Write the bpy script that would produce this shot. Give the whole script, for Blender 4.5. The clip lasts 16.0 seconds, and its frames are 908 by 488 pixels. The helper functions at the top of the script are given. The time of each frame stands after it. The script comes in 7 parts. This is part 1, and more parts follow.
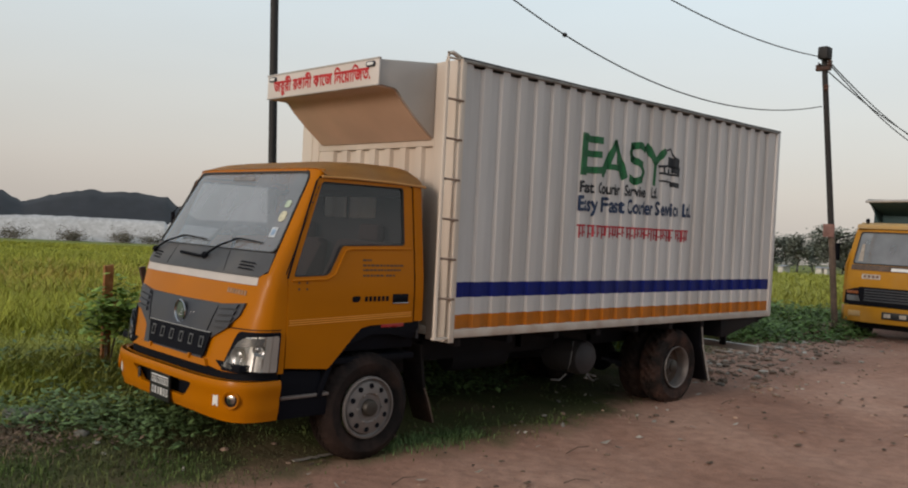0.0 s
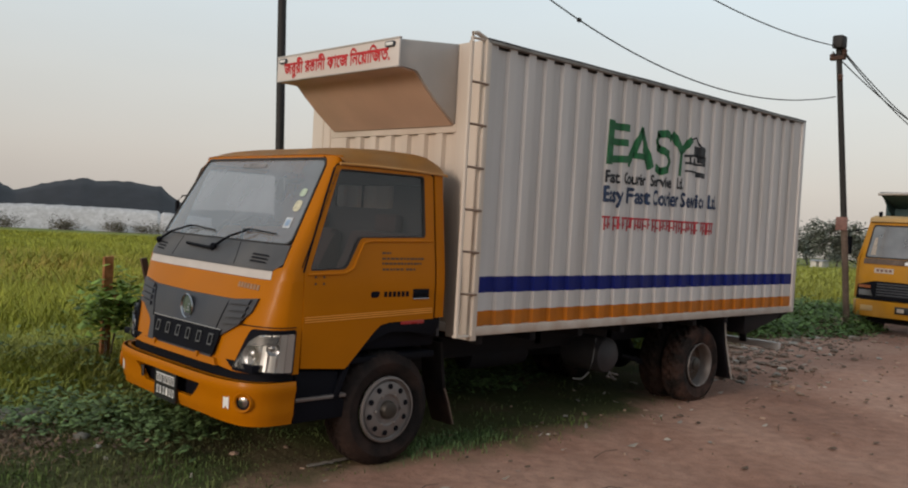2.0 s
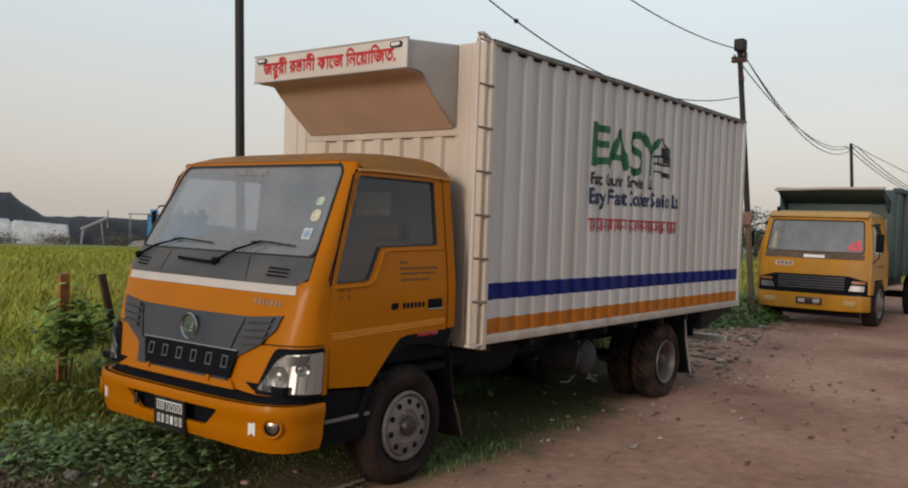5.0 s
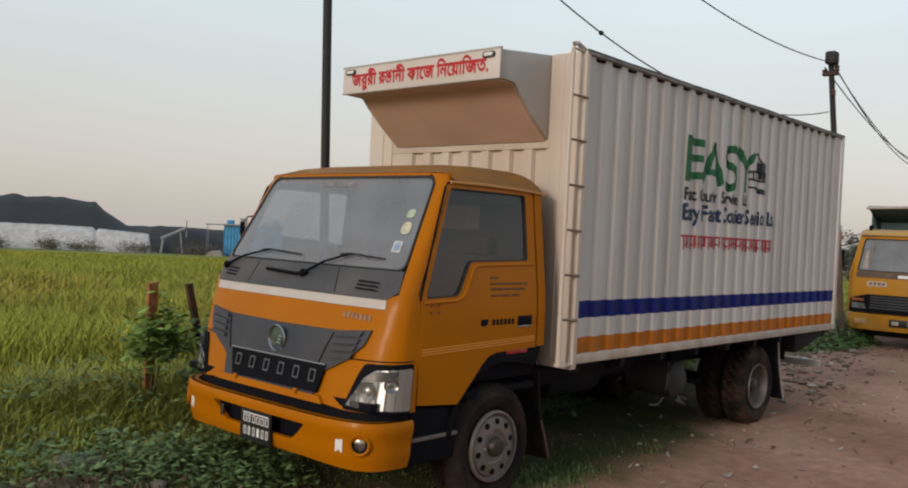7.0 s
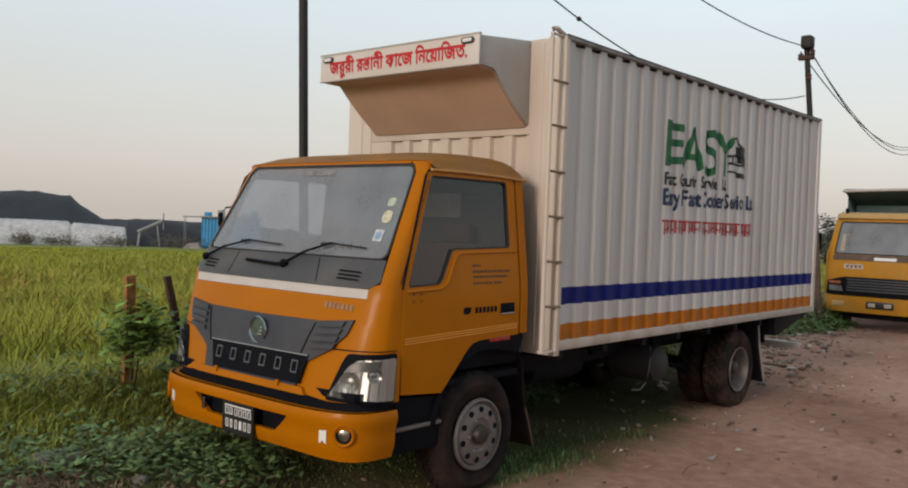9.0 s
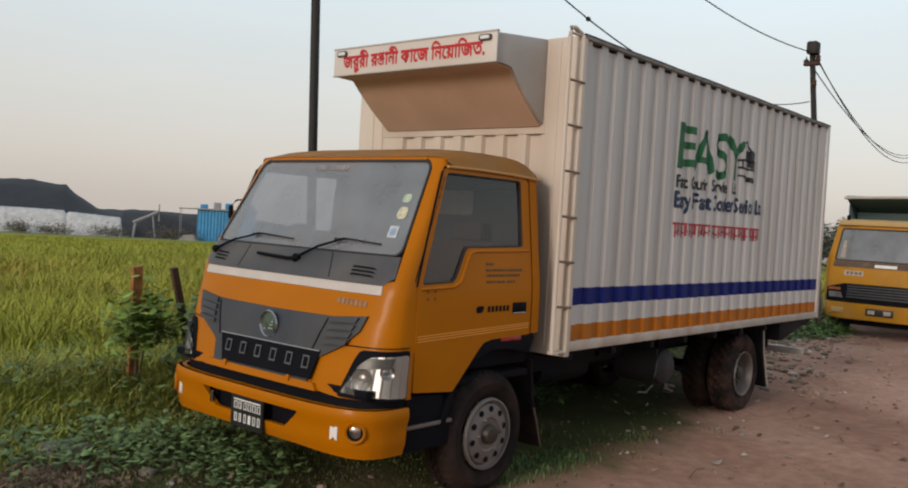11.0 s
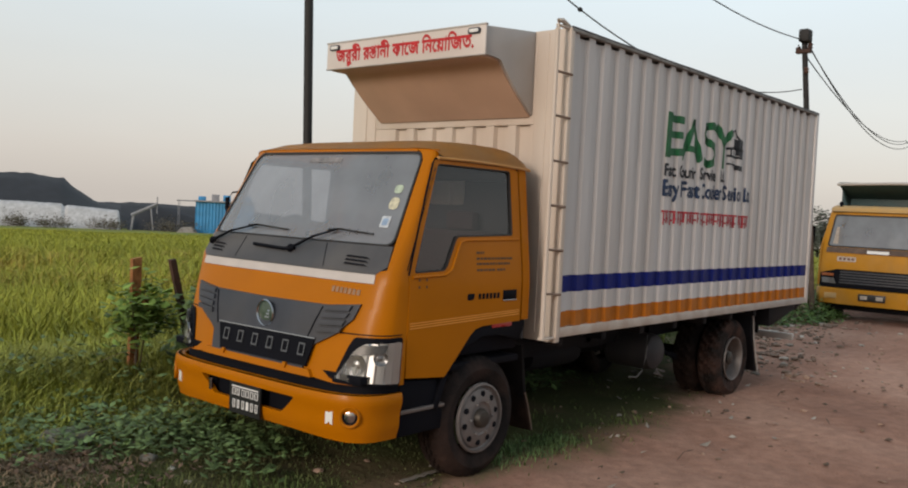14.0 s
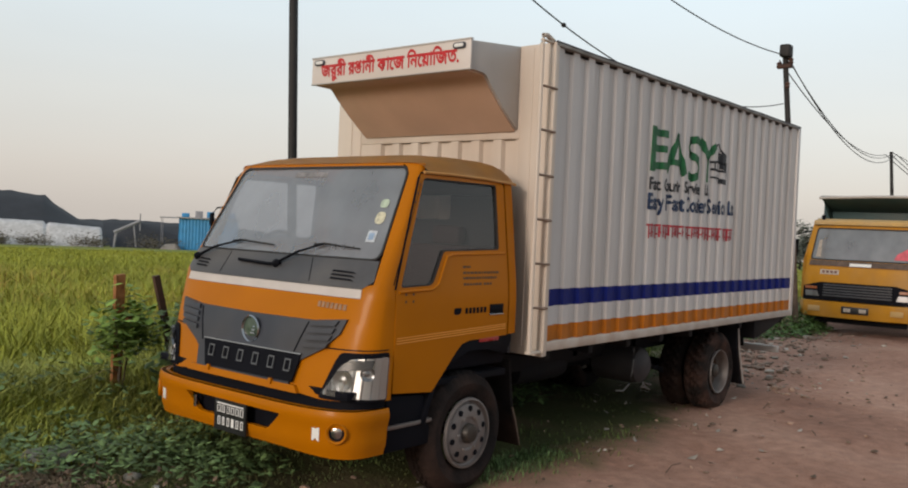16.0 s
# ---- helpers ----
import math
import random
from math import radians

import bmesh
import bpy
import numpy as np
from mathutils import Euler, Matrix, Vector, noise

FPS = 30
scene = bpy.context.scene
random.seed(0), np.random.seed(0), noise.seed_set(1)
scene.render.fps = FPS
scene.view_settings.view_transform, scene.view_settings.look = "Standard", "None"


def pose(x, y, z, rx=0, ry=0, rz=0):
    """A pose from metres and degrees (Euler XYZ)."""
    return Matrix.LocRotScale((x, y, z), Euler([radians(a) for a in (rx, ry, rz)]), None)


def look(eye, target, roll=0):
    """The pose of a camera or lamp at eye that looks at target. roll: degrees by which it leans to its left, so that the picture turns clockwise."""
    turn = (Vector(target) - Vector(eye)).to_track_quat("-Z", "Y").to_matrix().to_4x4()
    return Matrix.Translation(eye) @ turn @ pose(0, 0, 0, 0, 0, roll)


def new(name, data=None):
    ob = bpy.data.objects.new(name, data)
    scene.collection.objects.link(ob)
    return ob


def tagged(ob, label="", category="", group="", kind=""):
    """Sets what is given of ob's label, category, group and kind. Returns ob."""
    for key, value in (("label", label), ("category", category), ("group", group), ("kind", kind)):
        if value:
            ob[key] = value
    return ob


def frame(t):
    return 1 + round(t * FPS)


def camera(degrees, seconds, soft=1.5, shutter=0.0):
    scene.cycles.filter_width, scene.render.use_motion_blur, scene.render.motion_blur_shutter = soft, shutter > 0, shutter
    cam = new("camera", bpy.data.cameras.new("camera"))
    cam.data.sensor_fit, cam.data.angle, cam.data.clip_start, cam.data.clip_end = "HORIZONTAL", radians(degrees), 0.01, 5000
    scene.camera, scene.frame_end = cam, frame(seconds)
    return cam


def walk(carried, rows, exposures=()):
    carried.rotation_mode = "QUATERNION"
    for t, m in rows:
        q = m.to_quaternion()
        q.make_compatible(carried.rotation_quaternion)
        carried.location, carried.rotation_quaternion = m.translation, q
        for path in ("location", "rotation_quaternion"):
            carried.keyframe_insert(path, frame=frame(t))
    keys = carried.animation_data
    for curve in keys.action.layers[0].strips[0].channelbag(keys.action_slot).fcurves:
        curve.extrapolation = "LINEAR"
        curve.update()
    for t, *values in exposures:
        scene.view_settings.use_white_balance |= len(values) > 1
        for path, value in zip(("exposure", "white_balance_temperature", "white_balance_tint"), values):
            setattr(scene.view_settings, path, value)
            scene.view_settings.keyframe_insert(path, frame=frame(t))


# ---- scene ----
cam = camera(55.0, 16.0, 2.0)
PATH = [
    (0, (-4.13, -4.559, 1.617), (-2.761, -3.1, 1.575), 2.9),
    (0.5, (-4.144, -4.527, 1.612), (-2.786, -3.06, 1.566), 3.0),
    (1, (-4.1, -4.444, 1.599), (-2.748, -2.972, 1.544), 3.0),
    (1.5, (-4.031, -4.278, 1.604), (-2.663, -2.82, 1.551), 2.8),
    (2, (-4.034, -4.163, 1.607), (-2.654, -2.716, 1.545), 3.2),
    (2.5, (-4.17, -3.935, 1.589), (-2.758, -2.519, 1.523), 3.8),
    (3, (-4.332, -3.819, 1.602), (-2.887, -2.439, 1.514), 4.3),
    (3.5, (-4.46, -3.743, 1.604), (-2.938, -2.448, 1.532), 3.5),
    (3.7, (-4.497, -3.718, 1.611), (-2.945, -2.458, 1.546), 3.1),
    (5.8, (-4.530, -3.181, 1.594), (-2.948, -1.958, 1.553), 1.8),
    (6, (-4.505, -3.172, 1.581), (-2.94, -1.928, 1.544), 2.1),
    (6.5, (-4.5, -3.128, 1.59), (-2.966, -1.844, 1.556), 2.7),
    (7, (-4.499, -3.154, 1.602), (-3.019, -1.809, 1.579), 2.8),
    (7.5, (-4.49, -3.16, 1.597), (-3.036, -1.787, 1.574), 2.7),
    (8, (-4.479, -3.136, 1.595), (-3.004, -1.786, 1.556), 2.5),
    (8.5, (-4.47, -3.122, 1.604), (-2.968, -1.803, 1.553), 2.1),
    (8.7, (-4.475, -3.122, 1.595), (-2.965, -1.812, 1.548), 1.9),
    (10.8, (-4.512, -3.060, 1.599), (-2.999, -1.752, 1.541), 3.0),
    (11, (-4.53, -3.018, 1.59), (-3.011, -1.719, 1.539), 3.3),
    (11.5, (-4.587, -2.903, 1.595), (-3.053, -1.622, 1.552), 3.2),
    (12, (-4.622, -2.895, 1.595), (-3.093, -1.606, 1.548), 3.2),
    (12.5, (-4.61, -2.971, 1.599), (-3.091, -1.671, 1.545), 3.6),
    (13, (-4.598, -3.065, 1.589), (-3.073, -1.772, 1.527), 3.5),
    (13.5, (-4.596, -3.115, 1.581), (-3.069, -1.825, 1.506), 3.1),
    (14, (-4.598, -3.135, 1.592), (-3.076, -1.839, 1.518), 2.8),
    (14.5, (-4.6, -3.134, 1.594), (-3.081, -1.834, 1.537), 2.6),
    (15, (-4.601, -3.131, 1.587), (-3.074, -1.839, 1.543), 2.5),
    (15.5, (-4.597, -3.126, 1.588), (-3.059, -1.848, 1.546), 2.6),
    (16, (-4.596, -3.121, 1.584), (-3.052, -1.85, 1.547), 2.5),
]
walk(cam, [(t, look(eye, target, roll)) for t, eye, target, roll in PATH],
     [(0,-0.10),(2,-0.10),(6,-0.10),(8.5,-0.03),(11,-0.01),(12.5,0.01),(16,0.05)])

# ---- light ----
SUN_EL, SUN_AZ = radians(17), radians(184)      # low, veiled evening sun, ahead of the trucks' noses
world = bpy.data.worlds.new("world")
scene.world = world
world.use_nodes = True
wn, wl = world.node_tree.nodes, world.node_tree.links
sky = wn.new("ShaderNodeTexSky")
sky.sky_type, sky.sun_disc = "NISHITA", False
sky.sun_elevation, sky.sun_rotation = SUN_EL, radians(90) - SUN_AZ
sky.air_density, sky.dust_density = 1.0, 2.5
coords = wn.new("ShaderNodeTexCoord")
sep = wn.new("ShaderNodeSeparateXYZ")
wl.new(coords.outputs["Generated"], sep.inputs[0])
veil = wn.new("ShaderNodeValToRGB")             # the thin overcast: warm low down, pale blue above
for n, (p, c) in enumerate(((0.0, (0.53, 0.480, 0.435, 1)), (0.05, (0.585, 0.540, 0.497, 1)), (0.13, (0.63, 0.625, 0.595, 1)),
                            (0.26, (0.655, 0.735, 0.765, 1)), (1.0, (0.60, 0.70, 0.78, 1)))):
    e = veil.color_ramp.elements[n] if n < 2 else veil.color_ramp.elements.new(p)
    e.position, e.color = p, c
wl.new(sep.outputs["Z"], veil.inputs[0])
cloud = wn.new("ShaderNodeTexNoise")
cloud.inputs["Scale"].default_value, cloud.inputs["Detail"].default_value = 2.2, 4
squash = wn.new("ShaderNodeMapping")
squash.inputs["Scale"].default_value = (1, 1, 4)
wl.new(coords.outputs["Generated"], squash.inputs[0])
wl.new(squash.outputs[0], cloud.inputs[0])
tone = wn.new("ShaderNodeMapRange")
tone.inputs["To Min"].default_value, tone.inputs["To Max"].default_value = 0.93, 1.06
wl.new(cloud.outputs[0], tone.inputs[0])
veiled = wn.new("ShaderNodeMixRGB")
veiled.blend_type, veiled.inputs[0].default_value = "MULTIPLY", 1.0
wl.new(veil.outputs[0], veiled.inputs[1])
wl.new(tone.outputs[0], veiled.inputs[2])
glow = wn.new("ShaderNodeVectorMath")           # the sky is brighter over the field than behind the road
glow.operation, glow.inputs[1].default_value = "DOT_PRODUCT", (math.cos(radians(25)), math.sin(radians(25)), 0.0)
wl.new(coords.outputs["Generated"], glow.inputs[0])
swell = wn.new("ShaderNodeMapRange")
swell.inputs["From Min"].default_value, swell.inputs["From Max"].default_value = -1.0, 1.0
swell.inputs["To Min"].default_value, swell.inputs["To Max"].default_value = 0.56, 1.17
wl.new(glow.outputs["Value"], swell.inputs[0])
lit = wn.new("ShaderNodeMixRGB")
lit.blend_type, lit.inputs[0].default_value = "MULTIPLY", 1.0
wl.new(veiled.outputs[0], lit.inputs[1])
wl.new(swell.outputs[0], lit.inputs[2])
clear = wn.new("ShaderNodeBackground")
clear.inputs["Strength"].default_value = 0.02
wl.new(sky.outputs[0], clear.inputs[0])
over = wn.new("ShaderNodeBackground")
over.inputs["Strength"].default_value = 0.95
wl.new(lit.outputs[0], over.inputs[0])
both = wn.new("ShaderNodeAddShader")
wl.new(clear.outputs[0], both.inputs[0])
wl.new(over.outputs[0], both.inputs[1])
wl.new(both.outputs[0], wn["World Output"].inputs[0])
sun = new("sun", bpy.data.lights.new("sun", "SUN"))
sun.data.energy, sun.data.angle, sun.data.color = 1.72, radians(16), (1.0, 0.86, 0.75)
sun.matrix_world = look((60 * math.cos(SUN_EL) * math.cos(SUN_AZ), 60 * math.cos(SUN_EL) * math.sin(SUN_AZ), 60 * math.sin(SUN_EL)), (0, 0, 0))


# ---- materials ----
def material(name, colour, rough=0.6, metal=0.0, vary=0.12, scale=6.0, bump=0.0, bump_scale=40.0, dirt=None, dirt_amount=0.3,
             dirt_scale=1.5, coat=0.0, island=0.0, random_ob=0.0, spec=0.5, streak=False):
    """A surface with grain and broad stains, in metres on the object."""
    m = bpy.data.materials.new(name)
    m.use_nodes = True
    n, l = m.node_tree.nodes, m.node_tree.links
    b = n["Principled BSDF"]
    b.inputs["Metallic"].default_value = metal
    b.inputs["Specular IOR Level"].default_value = spec
    b.inputs["Coat Weight"].default_value = coat
    b.inputs["Coat Roughness"].default_value = 0.15
    tc = n.new("ShaderNodeTexCoord")
    src = tc.outputs["Object"]
    if streak:
        mp = n.new("ShaderNodeMapping")
        mp.inputs["Scale"].default_value = (1, 1, 0.16)
        l.new(src, mp.inputs[0])
        src = mp.outputs[0]
    fine = n.new("ShaderNodeTexNoise")
    fine.inputs["Scale"].default_value, fine.inputs["Detail"].default_value = scale, 6
    l.new(src, fine.inputs[0])
    ramp = n.new("ShaderNodeMapRange")
    ramp.inputs["From Min"].default_value, ramp.inputs["From Max"].default_value = 0.3, 0.7
    ramp.inputs["To Min"].default_value, ramp.inputs["To Max"].default_value = 1 - vary, 1 + vary
    l.new(fine.outputs[0], ramp.inputs[0])
    mul = n.new("ShaderNodeMixRGB")
    mul.blend_type, mul.inputs[0].default_value = "MULTIPLY", 1.0
    mul.inputs[1].default_value = (*colour, 1)
    l.new(ramp.outputs[0], mul.inputs[2])
    out = mul.outputs[0]
    if dirt:
        wide = n.new("ShaderNodeTexNoise")
        wide.inputs["Scale"].default_value, wide.inputs["Detail"].default_value = dirt_scale, 8
        l.new(src, wide.inputs[0])
        r2 = n.new("ShaderNodeMapRange")
        r2.inputs["From Min"].default_value, r2.inputs["From Max"].default_value = 0.42, 0.72
        r2.inputs["To Max"].default_value = dirt_amount
        l.new(wide.outputs[0], r2.inputs[0])
        mx = n.new("ShaderNodeMixRGB")
        mx.inputs[2].default_value = (*dirt, 1)
        l.new(r2.outputs[0], mx.inputs[0])
        l.new(out, mx.inputs[1])
        out = mx.outputs[0]
    for amount, node, socket in ((island, "ShaderNodeNewGeometry", "Random Per Island"), (random_ob, "ShaderNodeObjectInfo", "Random")):
        if amount:
            g = n.new(node)
            r3 = n.new("ShaderNodeMapRange")
            r3.inputs["To Min"].default_value, r3.inputs["To Max"].default_value = 1 - amount, 1 + amount
            l.new(g.outputs[socket], r3.inputs[0])
            m3 = n.new("ShaderNodeMixRGB")
            m3.blend_type, m3.inputs[0].default_value = "MULTIPLY", 1.0
            l.new(out, m3.inputs[1])
            l.new(r3.outputs[0], m3.inputs[2])
            out = m3.outputs[0]
    l.new(out, b.inputs["Base Color"])
    rr = n.new("ShaderNodeMapRange")
    rr.inputs["To Min"].default_value, rr.inputs["To Max"].default_value = max(0.03, rough - 0.1), min(1, rough + 0.12)
    l.new(fine.outputs[0], rr.inputs[0])
    l.new(rr.outputs[0], b.inputs["Roughness"])
    if bump:
        bn = n.new("ShaderNodeTexNoise")
        bn.inputs["Scale"].default_value, bn.inputs["Detail"].default_value = bump_scale, 5
        l.new(tc.outputs["Object"], bn.inputs[0])
        bp = n.new("ShaderNodeBump")
        bp.inputs["Strength"].default_value, bp.inputs["Distance"].default_value = min(1, bump), 0.02
        l.new(bn.outputs[0], bp.inputs["Height"])
        l.new(bp.outputs[0], b.inputs["Normal"])
    return m


def glass_material(name, tint, dust, dust_colour=(0.45, 0.43, 0.40)):
    """A thin pane: clear with a tint, Fresnel gloss and a film of dust."""
    m = bpy.data.materials.new(name)
    m.use_nodes = True
    n, l = m.node_tree.nodes, m.node_tree.links
    n.remove(n["Principled BSDF"])
    tr, gl, df = n.new("ShaderNodeBsdfTransparent"), n.new("ShaderNodeBsdfGlossy"), n.new("ShaderNodeBsdfDiffuse")
    tr.inputs[0].default_value = (*tint, 1)
    gl.inputs["Roughness"].default_value = 0.04
    df.inputs[0].default_value = (*dust_colour, 1)
    lw = n.new("ShaderNodeLayerWeight")         # gloss that rises towards grazing sight, the same from both sides
    lw.inputs["Blend"].default_value = 0.5
    pw = n.new("ShaderNodeMath")
    pw.operation, pw.inputs[1].default_value = "POWER", 4.0
    l.new(lw.outputs["Facing"], pw.inputs[0])
    fr = n.new("ShaderNodeMapRange")
    fr.inputs["To Min"].default_value, fr.inputs["To Max"].default_value = 0.06, 0.9
    l.new(pw.outputs[0], fr.inputs[0])
    a, b = n.new("ShaderNodeMixShader"), n.new("ShaderNodeMixShader")
    nz = n.new("ShaderNodeTexNoise")
    nz.inputs["Scale"].default_value, nz.inputs["Detail"].default_value = 3, 6
    tc = n.new("ShaderNodeTexCoord")
    l.new(tc.outputs["Object"], nz.inputs[0])
    r = n.new("ShaderNodeMapRange")
    r.inputs["To Min"].default_value, r.inputs["To Max"].default_value = dust * 0.6, dust * 1.4
    l.new(nz.outputs[0], r.inputs[0])
    l.new(r.outputs[0], a.inputs[0])
    l.new(tr.outputs[0], a.inputs[1])
    l.new(df.outputs[0], a.inputs[2])
    l.new(fr.outputs[0], b.inputs[0])
    l.new(a.outputs[0], b.inputs[1])
    l.new(gl.outputs[0], b.inputs[2])
    l.new(b.outputs[0], n["Material Output"].inputs[0])
    return m


ORANGE = material("orange_paint", (0.435, 0.139, 0.0004), 0.36, vary=0.04, scale=3, coat=0.07, spec=0.1, dirt=(0.26, 0.097, 0.015), dirt_amount=0.16, dirt_scale=2.2)
ORANGE_ROOF = material("dusty_orange_roof", (0.55, 0.262, 0.065), 0.6, vary=0.10, scale=5, dirt=(0.44, 0.275, 0.145), dirt_amount=0.6, dirt_scale=3)
YELLOW = material("yellow_paint", (0.45, 0.20, 0.004), 0.5, vary=0.10, scale=4, spec=0.3, dirt=(0.28, 0.18, 0.08), dirt_amount=0.5)
DUSTY_YELLOW = material("dusty_yellow_roof", (0.46, 0.29, 0.10), 0.7, vary=0.12, scale=5, dirt=(0.36, 0.27, 0.17), dirt_amount=0.6)
BOX_WHITE = material("white_box_paint", (0.56, 0.535, 0.525), 0.5, vary=0.05, scale=7, dirt=(0.34, 0.295, 0.26), dirt_amount=0.4, dirt_scale=2.5, streak=True)
BOX_CREAM = material("cream_box_paint", (0.61, 0.535, 0.46), 0.55, vary=0.05, scale=7, dirt=(0.42, 0.30, 0.22), dirt_amount=0.45, dirt_scale=2.0, streak=True)
BOX_BLUE = material("blue_stripe_paint", (0.003, 0.010, 0.135), 0.6, vary=0.18, scale=9, spec=0.2, dirt=(0.035, 0.038, 0.10), dirt_amount=0.35)
BOX_ORANGE = material("orange_stripe_paint", (0.42, 0.122, 0.004), 0.6, vary=0.15, scale=9, spec=0.25, dirt=(0.31, 0.17, 0.07), dirt_amount=0.3)
HOOD_TAN = material("tan_hood_panel", (0.60, 0.40, 0.29), 0.6, vary=0.06, scale=4, dirt=(0.46, 0.30, 0.21), dirt_amount=0.5)
HOOD_GREY = material("grey_hood_side", (0.44, 0.41, 0.39), 0.45, vary=0.06, scale=4, dirt=(0.36, 0.31, 0.27), dirt_amount=0.4)
SIGN_WHITE = material("white_sign_board", (0.66, 0.60, 0.56), 0.5, vary=0.04, dirt=(0.45, 0.38, 0.32), dirt_amount=0.4)
RED_INK = material("red_lettering", (0.50, 0.018, 0.022), 0.6, vary=0.15, scale=20)
RED_SIDE = material("red_side_lettering", (0.40, 0.035, 0.05), 0.6, vary=0.3, scale=25)
GREEN_INK = material("green_lettering", (0.006, 0.115, 0.035), 0.6, vary=0.18, scale=14)
BLACK_INK = material("black_lettering", (0.014, 0.016, 0.022), 0.6, vary=0.2, scale=20)
BLUE_INK = material("blue_lettering", (0.012, 0.032, 0.085), 0.6, vary=0.25, scale=20)
DOOR_INK = material("brown_door_lettering", (0.10, 0.045, 0.01), 0.6)
PLASTIC = material("dark_grey_plastic", (0.034, 0.038, 0.050), 0.45, vary=0.15, scale=8, dirt=(0.12, 0.10, 0.08), dirt_amount=0.3)
COWL = material("grey_cowl_plastic", (0.055, 0.055, 0.060), 0.5, vary=0.12, scale=8, dirt=(0.16, 0.14, 0.12), dirt_amount=0.5)
BLACK = material("black_plastic", (0.005, 0.0055, 0.009), 0.7, vary=0.2, spec=0.1)
RUBBER = material("black_rubber", (0.018, 0.017, 0.017), 0.75, vary=0.2, bump=0.2)
MUDDY = material("muddy_tread_rubber", (0.022, 0.018, 0.017), 0.95, vary=0.35, scale=18, spec=0.1, bump=0.5, bump_scale=50, dirt=(0.115, 0.062, 0.048), dirt_amount=0.75, dirt_scale=7)
TYRE = material("dusty_tyre_rubber", (0.014, 0.012, 0.012), 0.9, vary=0.25, scale=12, spec=0.12, bump=0.4, bump_scale=60, dirt=(0.085, 0.048, 0.036), dirt_amount=0.6, dirt_scale=3)
RIM = material("grey_painted_steel_rim", (0.175, 0.158, 0.152), 0.5, metal=0.25, vary=0.15, scale=14, dirt=(0.15, 0.095, 0.07), dirt_amount=0.6, dirt_scale=5)
# mud colour, darkened further for the shade inside the dished rear wheel
SHADED_DISC = material("muddy_shaded_disc", (0.085, 0.060, 0.048), 0.8, vary=0.3, scale=16, dirt=(0.16, 0.10, 0.07), dirt_amount=0.6, dirt_scale=8)
HUB = material("greasy_hub", (0.05, 0.042, 0.035), 0.5, metal=0.3, vary=0.2)
CHROME = material("chrome", (0.42, 0.42, 0.43), 0.16, metal=1.0, vary=0.05)
CHASSIS = material("black_chassis_paint", (0.007, 0.0075, 0.011), 0.75, vary=0.25, scale=10, spec=0.2, dirt=(0.035, 0.024, 0.018), dirt_amount=0.4)
TANK = material("dark_tank_steel", (0.048, 0.048, 0.056), 0.6, vary=0.2, spec=0.3, dirt=(0.045, 0.034, 0.03), dirt_amount=0.5)
RUST = material("rusty_steel", (0.27, 0.105, 0.035), 0.85, vary=0.35, scale=24, bump=0.4, dirt=(0.42, 0.21, 0.085), dirt_amount=0.8, dirt_scale=14)
DARK_RUST = material("dark_rusted_steel", (0.060, 0.030, 0.022), 0.8, vary=0.3, scale=14, bump=0.3, dirt=(0.15, 0.06, 0.035), dirt_amount=0.5, dirt_scale=6)
POLE_BLACK = material("tarred_pole", (0.018, 0.016, 0.016), 0.7, vary=0.3, scale=10, bump=0.2)
RUNG = material("brown_rusted_rungs", (0.20, 0.14, 0.105), 0.75, vary=0.25, scale=20)
SEAT = material("red_brown_seat_cloth", (0.055, 0.034, 0.032), 0.9, vary=0.15, bump=0.3)
DASH = material("grey_cabin_trim", (0.17, 0.155, 0.145), 0.7, vary=0.1)
TARP = material("dark_green_painted_steel", (0.022, 0.052, 0.056), 0.6, vary=0.2, scale=5, dirt=(0.07, 0.07, 0.05), dirt_amount=0.4)
WHITE = material("white_plastic", (0.75, 0.74, 0.72), 0.4, vary=0.04)
AMBER = material("amber_reflector", (0.26, 0.075, 0.02), 0.25, vary=0.1)
RED_PLASTIC = material("red_lamp_plastic", (0.40, 0.03, 0.03), 0.3, vary=0.1)
PLATE_BLACK = material("black_number_plate", (0.015, 0.015, 0.016), 0.4)
WINDSHIELD = glass_material("windshield_glass", (0.64, 0.68, 0.72), 0.40, (0.43, 0.46, 0.50))
SIDE_GLASS = glass_material("tinted_side_glass", (0.45, 0.46, 0.49), 0.03, (0.25, 0.22, 0.20))
LENS = glass_material("headlight_lens", (0.93, 0.93, 0.92), 0.05, (0.6, 0.6, 0.58))
COAL = material("black_coal", (0.026, 0.028, 0.034), 0.8, vary=0.3, scale=0.6, bump=0.6, bump_scale=2.0)
SACK = material("white_sheeting", (0.56, 0.545, 0.54), 0.7, vary=0.16, scale=2.6, dirt=(0.33, 0.31, 0.29), dirt_amount=0.5, dirt_scale=1.1, bump=0.7, bump_scale=2.2)
SHED_BLUE = material("blue_corrugated_sheet", (0.045, 0.25, 0.50), 0.6, vary=0.15, scale=1)
FAR_GREY = material("weathered_grey_steel", (0.28, 0.28, 0.30), 0.7, vary=0.2, scale=1)
BARK = material("bark", (0.07, 0.05, 0.035), 0.9, vary=0.3, bump=0.5)
LEAF_DARK = material("dark_weed_leaf", (0.110, 0.168, 0.062), 0.6, vary=0.25, island=0.6, spec=0.22)
